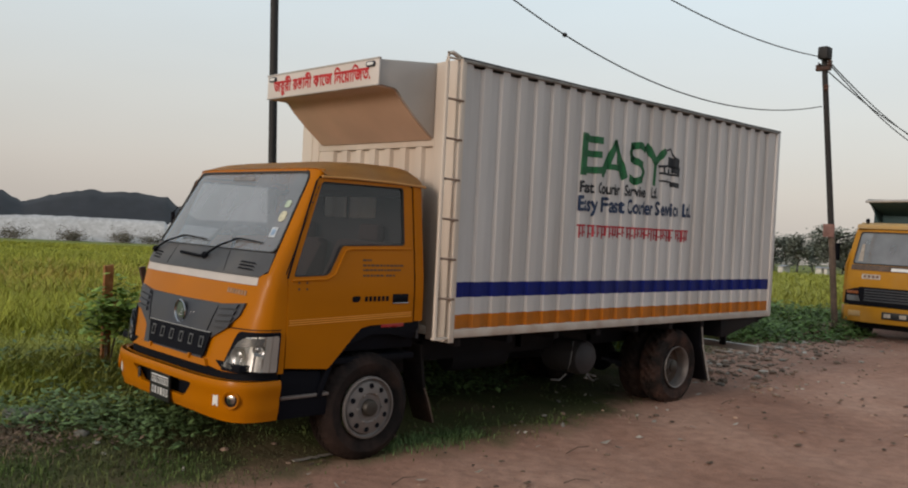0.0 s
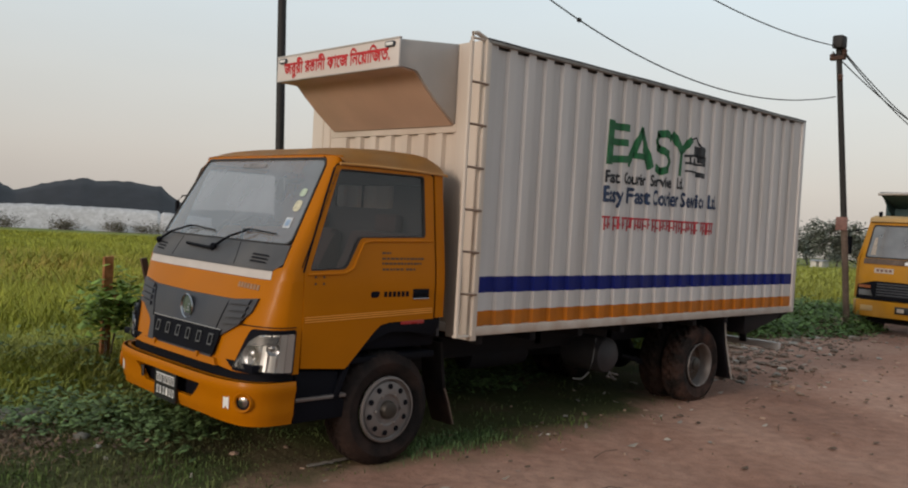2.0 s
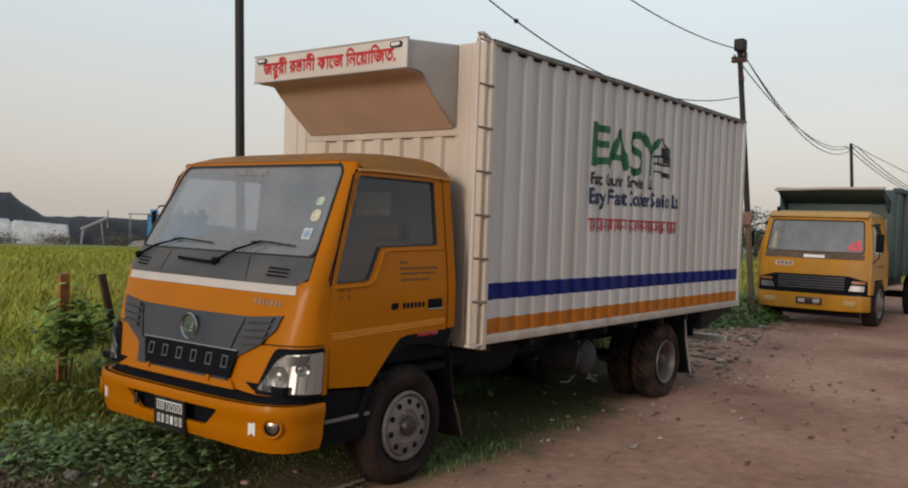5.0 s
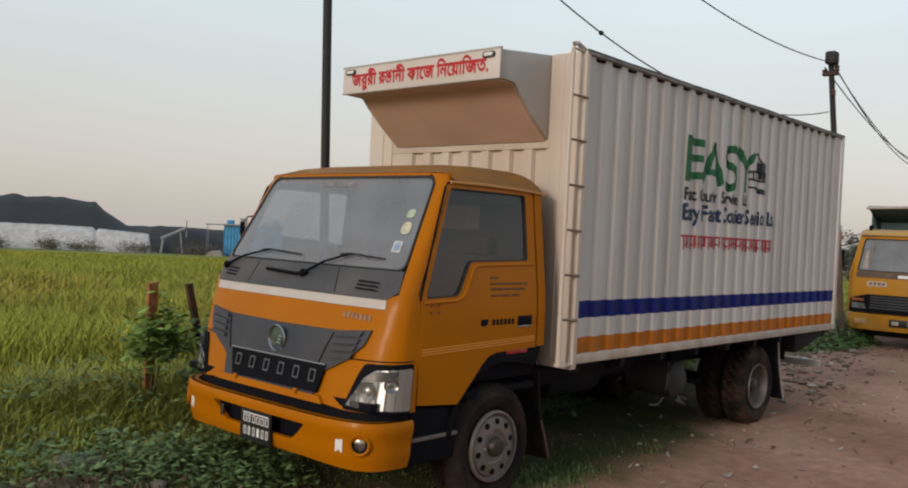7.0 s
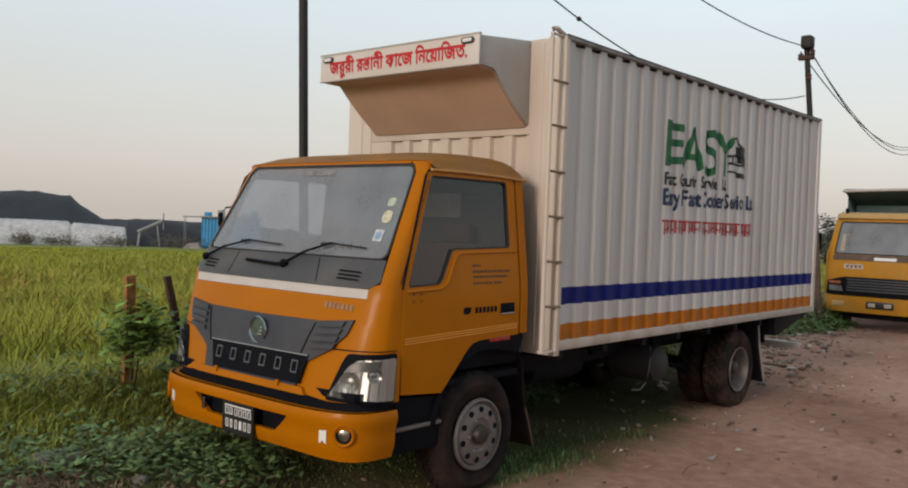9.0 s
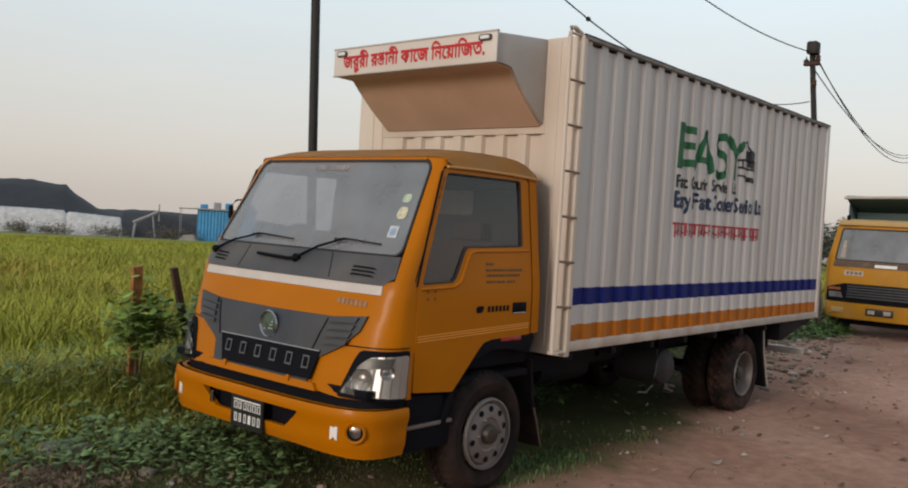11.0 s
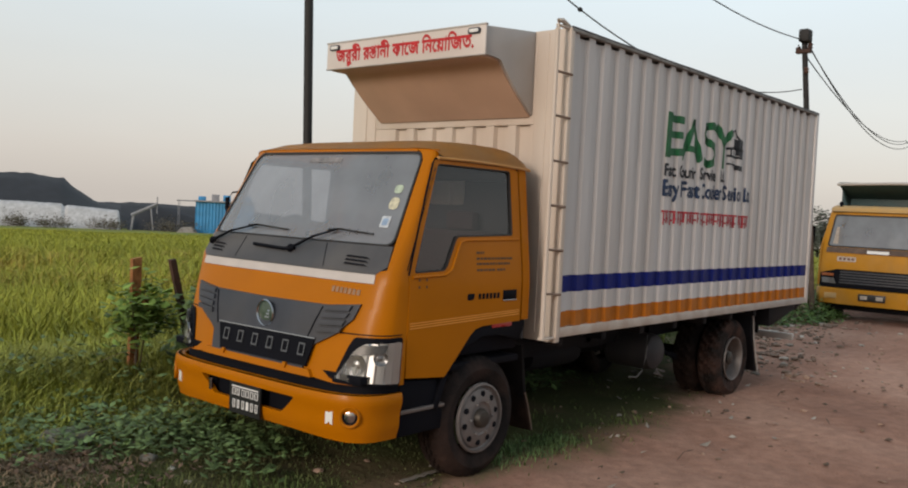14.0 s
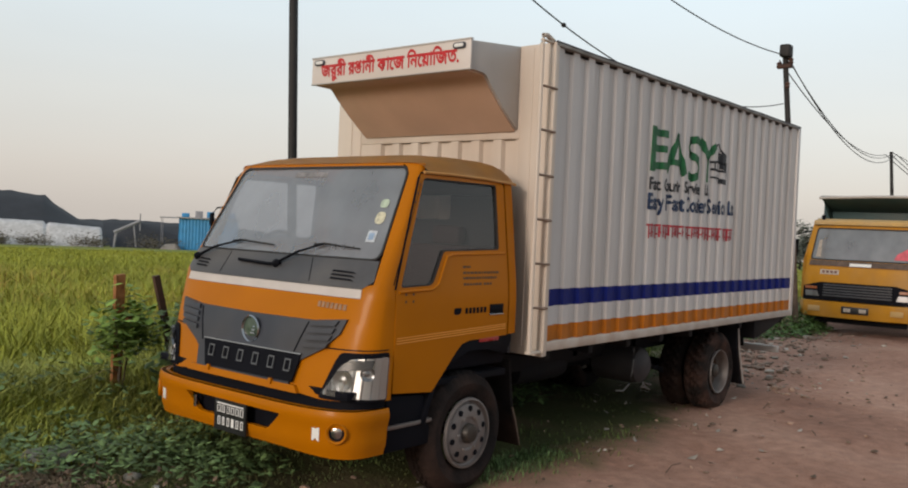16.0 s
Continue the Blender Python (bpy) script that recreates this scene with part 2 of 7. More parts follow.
RANK = material("rank_grass_blade", (0.335, 0.360, 0.075), 0.7, vary=0.2, island=0.5, spec=0.15, dirt=(0.17, 0.14, 0.07), dirt_amount=0.5, dirt_scale=1.2)
CREEPER = material("creeper_leaf", (0.105, 0.180, 0.050), 0.6, vary=0.25, island=0.6, spec=0.25)
LEAF_MID = material("shrub_leaf", (0.175, 0.265, 0.055), 0.6, vary=0.2, island=0.6, spec=0.2)
GRASS = material("verge_grass_blade", (0.165, 0.195, 0.038), 0.7, vary=0.2, island=0.5, spec=0.15)
PADDY = material("ripening_paddy_blade", (0.350, 0.352, 0.050), 0.7, vary=0.2, island=0.45, spec=0.2, dirt=(0.19, 0.235, 0.038), dirt_amount=0.8, dirt_scale=0.35)
STRAW = material("dry_straw", (0.36, 0.29, 0.19), 0.8, vary=0.2, island=0.3)
# painted highlight on the door's pressed creases
LINE_GLINT = material("pale_orange_glint", (0.80, 0.33, 0.05), 0.3, vary=0.1)
# distance haze is mixed into this leaf colour, paler and greyer than foliage
HAZE_LEAF = material("hazed_tree_leaf", (0.185, 0.205, 0.170), 0.8, vary=0.25, island=0.3, spec=0.1)
STONE = material("brick_and_stone_rubble", (0.31, 0.205, 0.150), 0.9, vary=0.25, scale=20, bump=0.5, island=0.45)
LITTER = material("pale_litter", (0.34, 0.295, 0.25), 0.8, vary=0.2, scale=20, island=0.4)
CLAY = material("grey_clay_lump", (0.20, 0.19, 0.16), 0.9, vary=0.2, scale=8, bump=0.5)

EARTH = material("brown_earth", (0.215, 0.150, 0.112), 0.95, vary=0.3, scale=14, bump=0.7, bump_scale=30, island=0.35)
CLOD = material("dark_earth_clod", (0.125, 0.080, 0.052), 0.95, vary=0.3, scale=30, island=0.5)
STICKER_BLUE = material("pale_blue_print", (0.26, 0.36, 0.50), 0.5, vary=0.2, scale=40)
PINK = material("faded_pink_cloth", (0.55, 0.10, 0.13), 0.7, vary=0.2, scale=12)
STICKER_PALE = material("pale_printed_paper", (0.50, 0.53, 0.56), 0.5, vary=0.2, scale=50)
STICKER_CREAM = material("pale_yellow_print", (0.56, 0.53, 0.38), 0.5, vary=0.3, scale=45)
STICKER_GREEN = material("pale_green_print", (0.42, 0.50, 0.38), 0.5, vary=0.25, scale=40)
STRIP_GREY = material("faded_strip_lettering", (0.20, 0.19, 0.19), 0.7, vary=0.3, scale=30)
# dark badge centre with a green reflection painted into its colour
BADGE_GREEN = material("greenish_badge_reflection", (0.065, 0.095, 0.070), 0.3, vary=0.2, scale=30)
MODEL_RED = material("tarnished_model_badge", (0.30, 0.17, 0.09), 0.35, vary=0.2, scale=30)
DIM_CHROME = material("dull_chrome", (0.22, 0.22, 0.23), 0.3, metal=1.0, vary=0.1)
LAMP_DARK = material("shaded_lamp_housing", (0.06, 0.06, 0.065), 0.3, metal=0.6, vary=0.15)
DEAD = material("dry_brown_stem", (0.205, 0.150, 0.090), 0.85, vary=0.25, island=0.5)
TOP_GREY = material("grimy_top_rail", (0.24, 0.24, 0.23), 0.7, vary=0.25, scale=12, dirt=(0.09, 0.08, 0.07), dirt_amount=0.7, dirt_scale=9)
STRIPE_WHITE = material("greyed_white_stripe", (0.54, 0.49, 0.455), 0.5, vary=0.06, scale=9)
DARK_TRIM = material("dark_cabin_lining", (0.040, 0.038, 0.042), 0.8, vary=0.15)
FADED_RED = material("faded_red_tin", (0.19, 0.095, 0.08), 0.7, vary=0.25, scale=15)
POST_BROWN = material("weathered_brown_steel", (0.12, 0.082, 0.062), 0.8, vary=0.3, scale=12, dirt=(0.06, 0.04, 0.03), dirt_amount=0.7, dirt_scale=4)
FAR_PADDY = material("green_paddy_blade", (0.275, 0.295, 0.045), 0.7, vary=0.2, island=0.25)
BRUSH = material("brown_far_brush", (0.12, 0.10, 0.065), 0.8, vary=0.2, island=0.3)
LAMP_CHROME = material("bright_lamp_reflector", (0.52, 0.52, 0.53), 0.30, metal=1.0, vary=0.08)
BOX_SILL = material("stained_white_sill", (0.46, 0.41, 0.37), 0.6, vary=0.10, scale=9, dirt=(0.27, 0.175, 0.115), dirt_amount=0.75, dirt_scale=3.5)
TURF = material("matted_turf_blade", (0.092, 0.128, 0.040), 0.8, vary=0.25, island=0.6, spec=0.1, dirt=(0.135, 0.105, 0.058), dirt_amount=0.75, dirt_scale=1.6)
EARS = material("ripe_rice_ear", (0.36, 0.275, 0.060), 0.75, vary=0.2, island=0.4, spec=0.15)
RAG = material("dull_red_cloth", (0.27, 0.050, 0.030), 0.85, vary=0.2, scale=30)
PALE_WALL = material("pale_plaster", (0.55, 0.53, 0.50), 0.8, vary=0.1, scale=1)


# ---- mesh helpers ----
def finish(name, bm, mats, smooth=35):
    bmesh.ops.recalc_face_normals(bm, faces=bm.faces)
    me = bpy.data.meshes.new(name)
    bm.to_mesh(me)
    bm.free()
    for m in mats if isinstance(mats, (list, tuple)) else (mats,):
        me.materials.append(m)
    if smooth:
        me.polygons.foreach_set("use_smooth", [True] * len(me.polygons))
        me.set_sharp_from_angle(angle=radians(smooth))
    return me


def thing(name, at, label, category, group="", kind=""):
    ob = new(name)
    ob.location = at
    ob.empty_display_size = 0.2
    return tagged(ob, label, category, group, kind)


def part(name, bm, mats, parent, label="", smooth=35):
    """A bmesh in world places, linked as one mesh object under a thing or a part."""
    while parent.parent and parent.parent.parent:      # thing > part > sub-part, no deeper
        parent = parent.parent
    ob = new(name, finish(name, bm, mats, smooth))
    ob.parent = parent
    if parent.type == "EMPTY":
        ob.matrix_parent_inverse = Matrix.Translation(-parent.location)
    return tagged(ob, label)


def solo(name, bm, mats, label, category, group="", kind="", smooth=35):
    return tagged(new(name, finish(name, bm, mats, smooth)), label, category, group, kind)


def box(bm, lo, hi, bevel=0.0, turn=None):
    c = [(a + b) / 2 for a, b in zip(lo, hi)]
    d = [b - a for a, b in zip(lo, hi)]
    m = Matrix.Translation(c) @ (turn or Matrix()) @ Matrix.Diagonal((*d, 1))
    vs = bmesh.ops.create_cube(bm, size=1, matrix=m)["verts"]
    if bevel:
        es = {e for v in vs for e in v.link_edges}
        bmesh.ops.bevel(bm, geom=list(es), offset=bevel, segments=2, affect="EDGES", profile=0.5)
    return bm


def B(lo, hi, bevel=0.0, turn=None):
    return box(bmesh.new(), lo, hi, bevel, turn)


def prism(bm, pts, axis, a, b, bevel=0.0):
    """A polygon of the two other axes, drawn out along an axis from a to b."""
    def at(p, h):
        return {"x": (h, p[0], p[1]), "y": (p[0], h, p[1]), "z": (p[0], p[1], h)}[axis]
    lo = [bm.verts.new(at(p, a)) for p in pts]
    hi = [bm.verts.new(at(p, b)) for p in pts]
    faces = [bm.faces.new(lo), bm.faces.new(hi[::-1])]
    for i in range(len(pts)):
        j = (i + 1) % len(pts)
        faces.append(bm.faces.new((lo[i], lo[j], hi[j], hi[i])))
    if bevel:
        es = {e for f in faces for e in f.edges}
        bmesh.ops.bevel(bm, geom=list(es), offset=bevel, segments=2, affect="EDGES", profile=0.5)
    return bm


def lathe(bm, profile, centre, axis="y", seg=40, closed=True):
    """Rings of (radius, distance along the axis)."""
    rings = []
    for r, h in profile:
        ring = []
        for k in range(seg):
            a = 2 * math.pi * k / seg
            p = {"y": (r * math.cos(a), h, r * math.sin(a)), "x": (h, r * math.cos(a), r * math.sin(a)), "z": (r * math.cos(a), r * math.sin(a), h)}[axis]
            ring.append(bm.verts.new(Vector(p) + Vector(centre)))
        rings.append(ring)
    for p, q in zip(rings, rings[1:]):
        for k in range(seg):
            bm.faces.new((p[k], p[(k + 1) % seg], q[(k + 1) % seg], q[k]))
    if closed:
        bm.faces.new(rings[0])
        bm.faces.new(rings[-1][::-1])
    return bm


def tube(bm, pts, r, seg=8, r_end=None):
    """A round bar along a line of points."""
    pts = [Vector(p) for p in pts]
    rings = []
    for i, p in enumerate(pts):
        d = (pts[min(i + 1, len(pts) - 1)] - pts[max(i - 1, 0)]).normalized()
        side = d.cross(Vector((0, 0, 1)) if abs(d.z) < 0.9 else Vector((1, 0, 0))).normalized()
        up = side.cross(d)
        rr = r if r_end is None else r + (r_end - r) * i / (len(pts) - 1)
        rings.append([bm.verts.new(p + rr * (math.cos(2 * math.pi * k / seg) * side + math.sin(2 * math.pi * k / seg) * up)) for k in range(seg)])
    for a, b in zip(rings, rings[1:]):
        for k in range(seg):
            bm.faces.new((a[k], a[(k + 1) % seg], b[(k + 1) % seg], b[k]))
    bm.faces.new(rings[0])
    bm.faces.new(rings[-1][::-1])
    return bm


def rounded(pts, r, steps=4):
    """A polygon with its corners rounded."""
    out = []
    for i, p in enumerate(pts):
        p, a, b = Vector(p), Vector(pts[i - 1]), Vector(pts[(i + 1) % len(pts)])
        rr = min(r, (a - p).length * 0.45, (b - p).length * 0.45)
        s, e = p + (a - p).normalized() * rr, p + (b - p).normalized() * rr
        for k in range(steps + 1):
            t = k / steps
            out.append(tuple((1 - t) ** 2 * s + 2 * t * (1 - t) * p + t * t * e))
    return out


def sheet(outer, holes, place, thick, cuts_u=(), cuts_v=()):
    """A panel: a flat outline with holes in (u, v), cut along lines, and laid by place(u, v, depth) with two faces and a rim."""
    bm = bmesh.new()
    for loop in (outer, *holes):
        vs = [bm.verts.new((p[0], p[1], 0)) for p in loop]
        for i in range(len(vs)):
            bm.edges.new((vs[i - 1], vs[i]))
    bmesh.ops.triangle_fill(bm, use_beauty=True, use_dissolve=False, edges=bm.edges)
    for axis, cuts in ((0, cuts_u), (1, cuts_v)):
        for c in cuts:
            co, no = ((c, 0, 0), (1, 0, 0)) if axis == 0 else ((0, c, 0), (0, 1, 0))
            bmesh.ops.bisect_plane(bm, geom=bm.verts[:] + bm.edges[:] + bm.faces[:], dist=1e-5, plane_co=co, plane_no=no)
    if thick:
        back = bmesh.ops.extrude_face_region(bm, geom=bm.faces[:])["geom"]
        for v in back:
            if isinstance(v, bmesh.types.BMVert):
                v.co.z = thick
    for v in bm.verts:
        v.co = place(*v.co)
    return bm


def backed(bm, off):
    """Gives a bent sheet a back face and a rim."""
    back = bmesh.ops.extrude_face_region(bm, geom=bm.faces[:])["geom"]
    for v in back:
        if isinstance(v, bmesh.types.BMVert):
            v.co += Vector(off)
    return bm


def text_bm(body, size, bold=0.0, spread=0.0, gap=1.0):
    """Built-in letters as a flat bmesh in (x, y), first letter at the origin."""
    cu = bpy.data.curves.new("lettering", "FONT")
    cu.body, cu.size, cu.offset, cu.resolution_u, cu.space_word = body, size, bold, 3, gap
    ob = bpy.data.objects.new("lettering", cu)
    scene.collection.objects.link(ob)
    me = bpy.data.meshes.new_from_object(ob.evaluated_get(bpy.context.evaluated_depsgraph_get()))
    bpy.data.objects.remove(ob)
    bpy.data.curves.remove(cu)
    bm = bmesh.new()
    for k, (dx, dy) in enumerate(((0, 0), (1, 0), (0.5, 0.8), (0.5, -0.6)) if spread else ((0, 0),)):
        start = len(bm.verts)
        bm.from_mesh(me)
        bm.verts.ensure_lookup_table()
        for v in bm.verts[start:]:
            v.co += Vector((dx * spread, dy * spread, k * 0.0003))
    bpy.data.meshes.remove(me)
    return bm


def words_of(bm, count):
    """Splits flat lettering at its widest gaps into words, each a bmesh."""
    bm.faces.ensure_lookup_table()
    spans = sorted((min(v.co.x for v in f.verts), max(v.co.x for v in f.verts)) for f in bm.faces)
    gaps, reach = [], spans[0][1]
    for lo, hi in spans[1:]:
        if lo > reach:
            gaps.append((lo - reach, (lo + reach) / 2))
        reach = max(reach, hi)
    cuts = sorted(x for _, x in sorted(gaps, reverse=True)[:count - 1])
    out = []
    for k in range(len(cuts) + 1):
        one = bm.copy()
        lo, hi = (cuts[k - 1] if k else -1e9), (cuts[k] if k < len(cuts) else 1e9)
        gone = [f for f in one.faces if not lo < f.calc_center_median().x < hi]
        bmesh.ops.delete(one, geom=gone, context="FACES")
        bmesh.ops.delete(one, geom=[v for v in one.verts if not v.link_faces], context="VERTS")
        out.append(one)
    bm.free()
    return out


def joined(name, verts, faces, mat, label, category, kind="stuff", smooth=False):
    me = bpy.data.meshes.new(name)
    me.from_pydata(verts, [], faces)
    me.materials.append(mat)
    if smooth:
        me.polygons.foreach_set("use_smooth", [True] * len(me.polygons))
    return tagged(new(name, me), label, category, "", kind)


# ---- ground ----
def smoothstep(a, b, x):
    t = np.clip((x - a) / (b - a), 0, 1)
    return t * t * (3 - 2 * t)


def edge_y(x):
    """Where the dirt road gives way to the verge; pulled out beside the box truck, so that dark turf also stands for
    its shade.
    """
    return np.interp(x, (-30, -6, -3, -1.4, -0.7, 0.5, 2.1, 3.5, 5.0, 6.6, 9.7, 13, 30), (-1.6, -0.5, 0.02, 0.10, 0.14, 0.00, 0.06, 0.60, 1.3, 1.9, 2.4, 3.0, 3.4))


def ground_z(x, y):
    """The lie of the land: road, slightly raised verge, field that falls away gently."""
    x, y = np.asarray(x, float), np.asarray(y, float)
    away = np.maximum(0, y - 5) + 0.6 * np.maximum(0, x - 18) + 0.6 * np.maximum(0, -x - 20) + np.maximum(0, -y - 25)
    z = -0.0235 * away
    verge = smoothstep(0.1, 1.4, y - edge_y(x)) * (1 - smoothstep(3.4, 5.5, y))
    z = z + 0.07 * verge * (1 - smoothstep(1.0, 2.5, x))
    road = 1 - smoothstep(-0.3, 0.4, y - edge_y(x))
    near = np.exp(-((x / 25) ** 2 + (y / 25) ** 2))
    z = z + near * road * (0.016 * np.sin(x * 2.1 + 1.3 * np.sin(y * 1.7)) * np.sin(y * 2.6 + 0.8) + 0.008 * np.sin(x * 6.3 + y * 4.1) * np.sin(y * 7.9 - x * 2.2))
    ruts = np.exp(-((y + 1.55) / 0.22) ** 2) + np.exp(-((y + 3.2) / 0.25) ** 2)
    z = z - 0.035 * ruts * near
    return z


def ground_sheet():
    xs = np.concatenate([-np.geomspace(3500, 14, 26), np.linspace(-13, 15, 180), np.geomspace(15.6, 3500, 30)])
    ys = np.concatenate([-np.geomspace(3500, 9, 22), np.linspace(-8.5, 6, 120), np.geomspace(6.5, 3500, 34)])
    gx, gy = np.meshgrid(xs, ys)
    gz = ground_z(gx, gy)
    fine = (np.abs(gx) < 16) & (gy > -9) & (gy < 7)
    rng = np.random.default_rng(5)
    gz = gz + fine * rng.normal(0, 0.004, gz.shape)
    nx = len(xs)
    verts = np.stack([gx.ravel(), gy.ravel(), gz.ravel()], 1)
    faces = [(j * nx + i, j * nx + i + 1, (j + 1) * nx + i + 1, (j + 1) * nx + i) for j in range(len(ys) - 1) for i in range(nx - 1)]
    m = bpy.data.materials.new("dirt_and_field")
    m.use_nodes = True
    n, l = m.node_tree.nodes, m.node_tree.links
    b = n["Principled BSDF"]
    b.inputs["Roughness"].default_value, b.inputs["Specular IOR Level"].default_value = 0.92, 0.15
    tc = n.new("ShaderNodeTexCoord")

    def noise_node(scale, detail=6):
        q = n.new("ShaderNodeTexNoise")
        q.inputs["Scale"].default_value, q.inputs["Detail"].default_value = scale, detail
        l.new(tc.outputs["Object"], q.inputs[0])
        return q.outputs[0]

    def ramp(src, stops):
        q = n.new("ShaderNodeValToRGB")
        for k, (p, c) in enumerate(stops):
            e = q.color_ramp.elements[k] if k < 2 else q.color_ramp.elements.new(p)
            e.position, e.color = p, (*c, 1)
        l.new(src, q.inputs[0])
        return q.outputs[0]

    def math_node(op, a, bb, clamp=False):
        q = n.new("ShaderNodeMath")
        q.operation, q.use_clamp = op, clamp
        for k, v in enumerate((a, bb)):
            if isinstance(v, (int, float)):
                q.inputs[k].default_value = v
            else:
                l.new(v, q.inputs[k])
        return q.outputs[0]

    def mix(f, a, bb, blend="MIX"):
        q = n.new("ShaderNodeMixRGB")
        q.blend_type = blend
        for k, v in enumerate((f, a, bb)):
            if isinstance(v, (int, float)):
                q.inputs[k].default_value = v
            elif isinstance(v, tuple):
                q.inputs[k].default_value = (*v, 1)
            else:
                l.new(v, q.inputs[k])
        return q.outputs[0]

    # dirt: broad damp and dry patches, grit, scattered dark crumbs
    dirt = ramp(noise_node(0.55, 7), ((0.30, (0.238, 0.123, 0.088)), (0.50, (0.350, 0.196, 0.142)), (0.72, (0.445, 0.272, 0.204))))
    dirt = mix(0.5, dirt, ramp(noise_node(9, 8), ((0.25, (0.55, 0.52, 0.50)), (0.75, (1.35, 1.33, 1.30)))), "MULTIPLY")
    dirt = mix(1.0, dirt, ramp(noise_node(70, 3), ((0.27, (0.55, 0.5, 0.48)), (0.40, (1.0, 1.0, 1.0)))), "MULTIPLY")
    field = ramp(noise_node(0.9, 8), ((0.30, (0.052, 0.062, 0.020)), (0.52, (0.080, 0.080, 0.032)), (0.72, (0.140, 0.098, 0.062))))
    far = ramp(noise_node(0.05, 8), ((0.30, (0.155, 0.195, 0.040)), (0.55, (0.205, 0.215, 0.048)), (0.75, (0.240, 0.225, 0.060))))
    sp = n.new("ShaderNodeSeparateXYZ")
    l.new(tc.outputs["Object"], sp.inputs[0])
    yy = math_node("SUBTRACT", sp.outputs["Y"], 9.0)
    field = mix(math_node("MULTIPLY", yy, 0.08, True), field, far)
    edge = n.new("ShaderNodeFloatCurve")        # the verge line, as edge_y
    cur = edge.mapping.curves[0]
    stops = [(x, float(edge_y(x))) for x in (-30, -6, -3, -1.4, -0.7, 0.5, 2.1, 3.5, 5.0, 6.6, 9.7, 13, 30)]
    cur.points[0].location = (0, (stops[0][1] + 5) / 10)
    cur.points[-1].location = (1, (stops[-1][1] + 5) / 10)
    for x, y in stops[1:-1]:
        cur.points.new((x + 30) / 60, (y + 5) / 10)
    for p in cur.points:
        p.handle_type = "VECTOR"
    edge.mapping.update()
    l.new(math_node("MULTIPLY", math_node("ADD", sp.outputs["X"], 30.0), 1 / 60, True), edge.inputs["Value"])
    line = math_node("SUBTRACT", math_node("MULTIPLY", edge.outputs[0], 10.0), 5.0)
    off = math_node("SUBTRACT", sp.outputs["Y"], line)
    off = math_node("ADD", off, math_node("MULTIPLY", math_node("SUBTRACT", noise_node(2.2, 8), 0.5), 1.1))
    green = math_node("ADD", math_node("MULTIPLY", off, 2.2), 0.4, True)
    near_side = math_node("MULTIPLY", math_node("SUBTRACT", -9.5, sp.outputs["Y"]), 0.7, True)
    green = math_node("MAXIMUM", green, near_side)
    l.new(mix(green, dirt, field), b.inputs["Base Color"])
    bp = n.new("ShaderNodeBump")
    bp.inputs["Strength"].default_value, bp.inputs["Distance"].default_value = 0.55, 0.03
    l.new(math_node("ADD", noise_node(14, 8), math_node("MULTIPLY", noise_node(60, 4), 0.35)), bp.inputs["Height"])
    l.new(bp.outputs[0], b.inputs["Normal"])
    return joined("ground", verts.tolist(), faces, m, "brown dirt road with a weedy verge and a green rice field", "ground", "structure", True)


ground = ground_sheet()

# ---- the box truck ----
Y0 = 1.012          # the truck's middle line
TRUCK = thing("box_truck", (1.7, Y0, 0), "orange light truck with white corrugated cargo box", "truck")


def hw(z):
    return float(np.interp(z, (0.3, 1.2, 1.87, 2.05), (0.912, 0.912, 0.834, 0.79)))


def nose(z):
    return float(np.interp(z, (0.30, 0.62, 0.95, 1.25, 1.935, 2.0), (-1.49, -1.478, -1.41, -1.322, -0.925, -0.89)))


def corner(z):
    return float(np.interp(z, (0.62, 0.95, 1.25, 1.935), (0.313, 0.255, 0.162, 0.07)))


# the plan of the nose, a squarish curve: arc length from the middle against its angle
_th = np.linspace(0, math.pi / 2, 3000)
_pu, _px = np.sqrt(np.sin(_th)), 1 - np.sqrt(np.cos(_th))
ARC = np.concatenate([[0], np.cumsum(np.hypot(np.diff(_pu) * 0.912, np.diff(_px) * 0.313))])
ARC_END = float(ARC[-1])


def front(t, z, d=0.0, x_nose=None, depth=None):
    """A place on the cab's front: t metres along its curve from the middle (+ is the off side), z up, d metres proud of it."""
    a = float(np.interp(min(abs(t), ARC_END), ARC, _th))
    u, c = math.sqrt(math.sin(a)), math.sqrt(max(0.0, math.cos(a)))
    D, w = corner(z) if depth is None else depth, hw(z)
    n = Vector((-(c ** 3) / D, (u ** 3) / w, 0)).normalized() if a > 1e-6 else Vector((-1, 0, 0))
    s = 1 if t >= 0 else -1
    base = nose(z) if x_nose is None else x_nose
    return Vector((base + D * (1 - c) + d * n.x, Y0 + s * (w * u + d * n.y), z))


def y_arc(y):
    """The arc length at which the front reaches a y, low on the cab."""
    u = min(1.0, abs(y - Y0) / 0.912)
    return math.copysign(float(np.interp(math.asin(u * u), _th, ARC)), y - Y0)


def front_poly(pts):
    """(y, z) corners, filled in between, as (t, z)."""
    out = []
    for i, p in enumerate(pts):
        q = pts[(i + 1) % len(pts)]
        k = max(1, int(math.dist(p, q) / 0.12))
        out += [(y_arc(p[0] + (q[0] - p[0]) * j / k), p[1] + (q[1] - p[1]) * j / k) for j in range(k)]
    return out


T_CUTS = [ARC_END * k / 24 for k in range(-23, 24)]
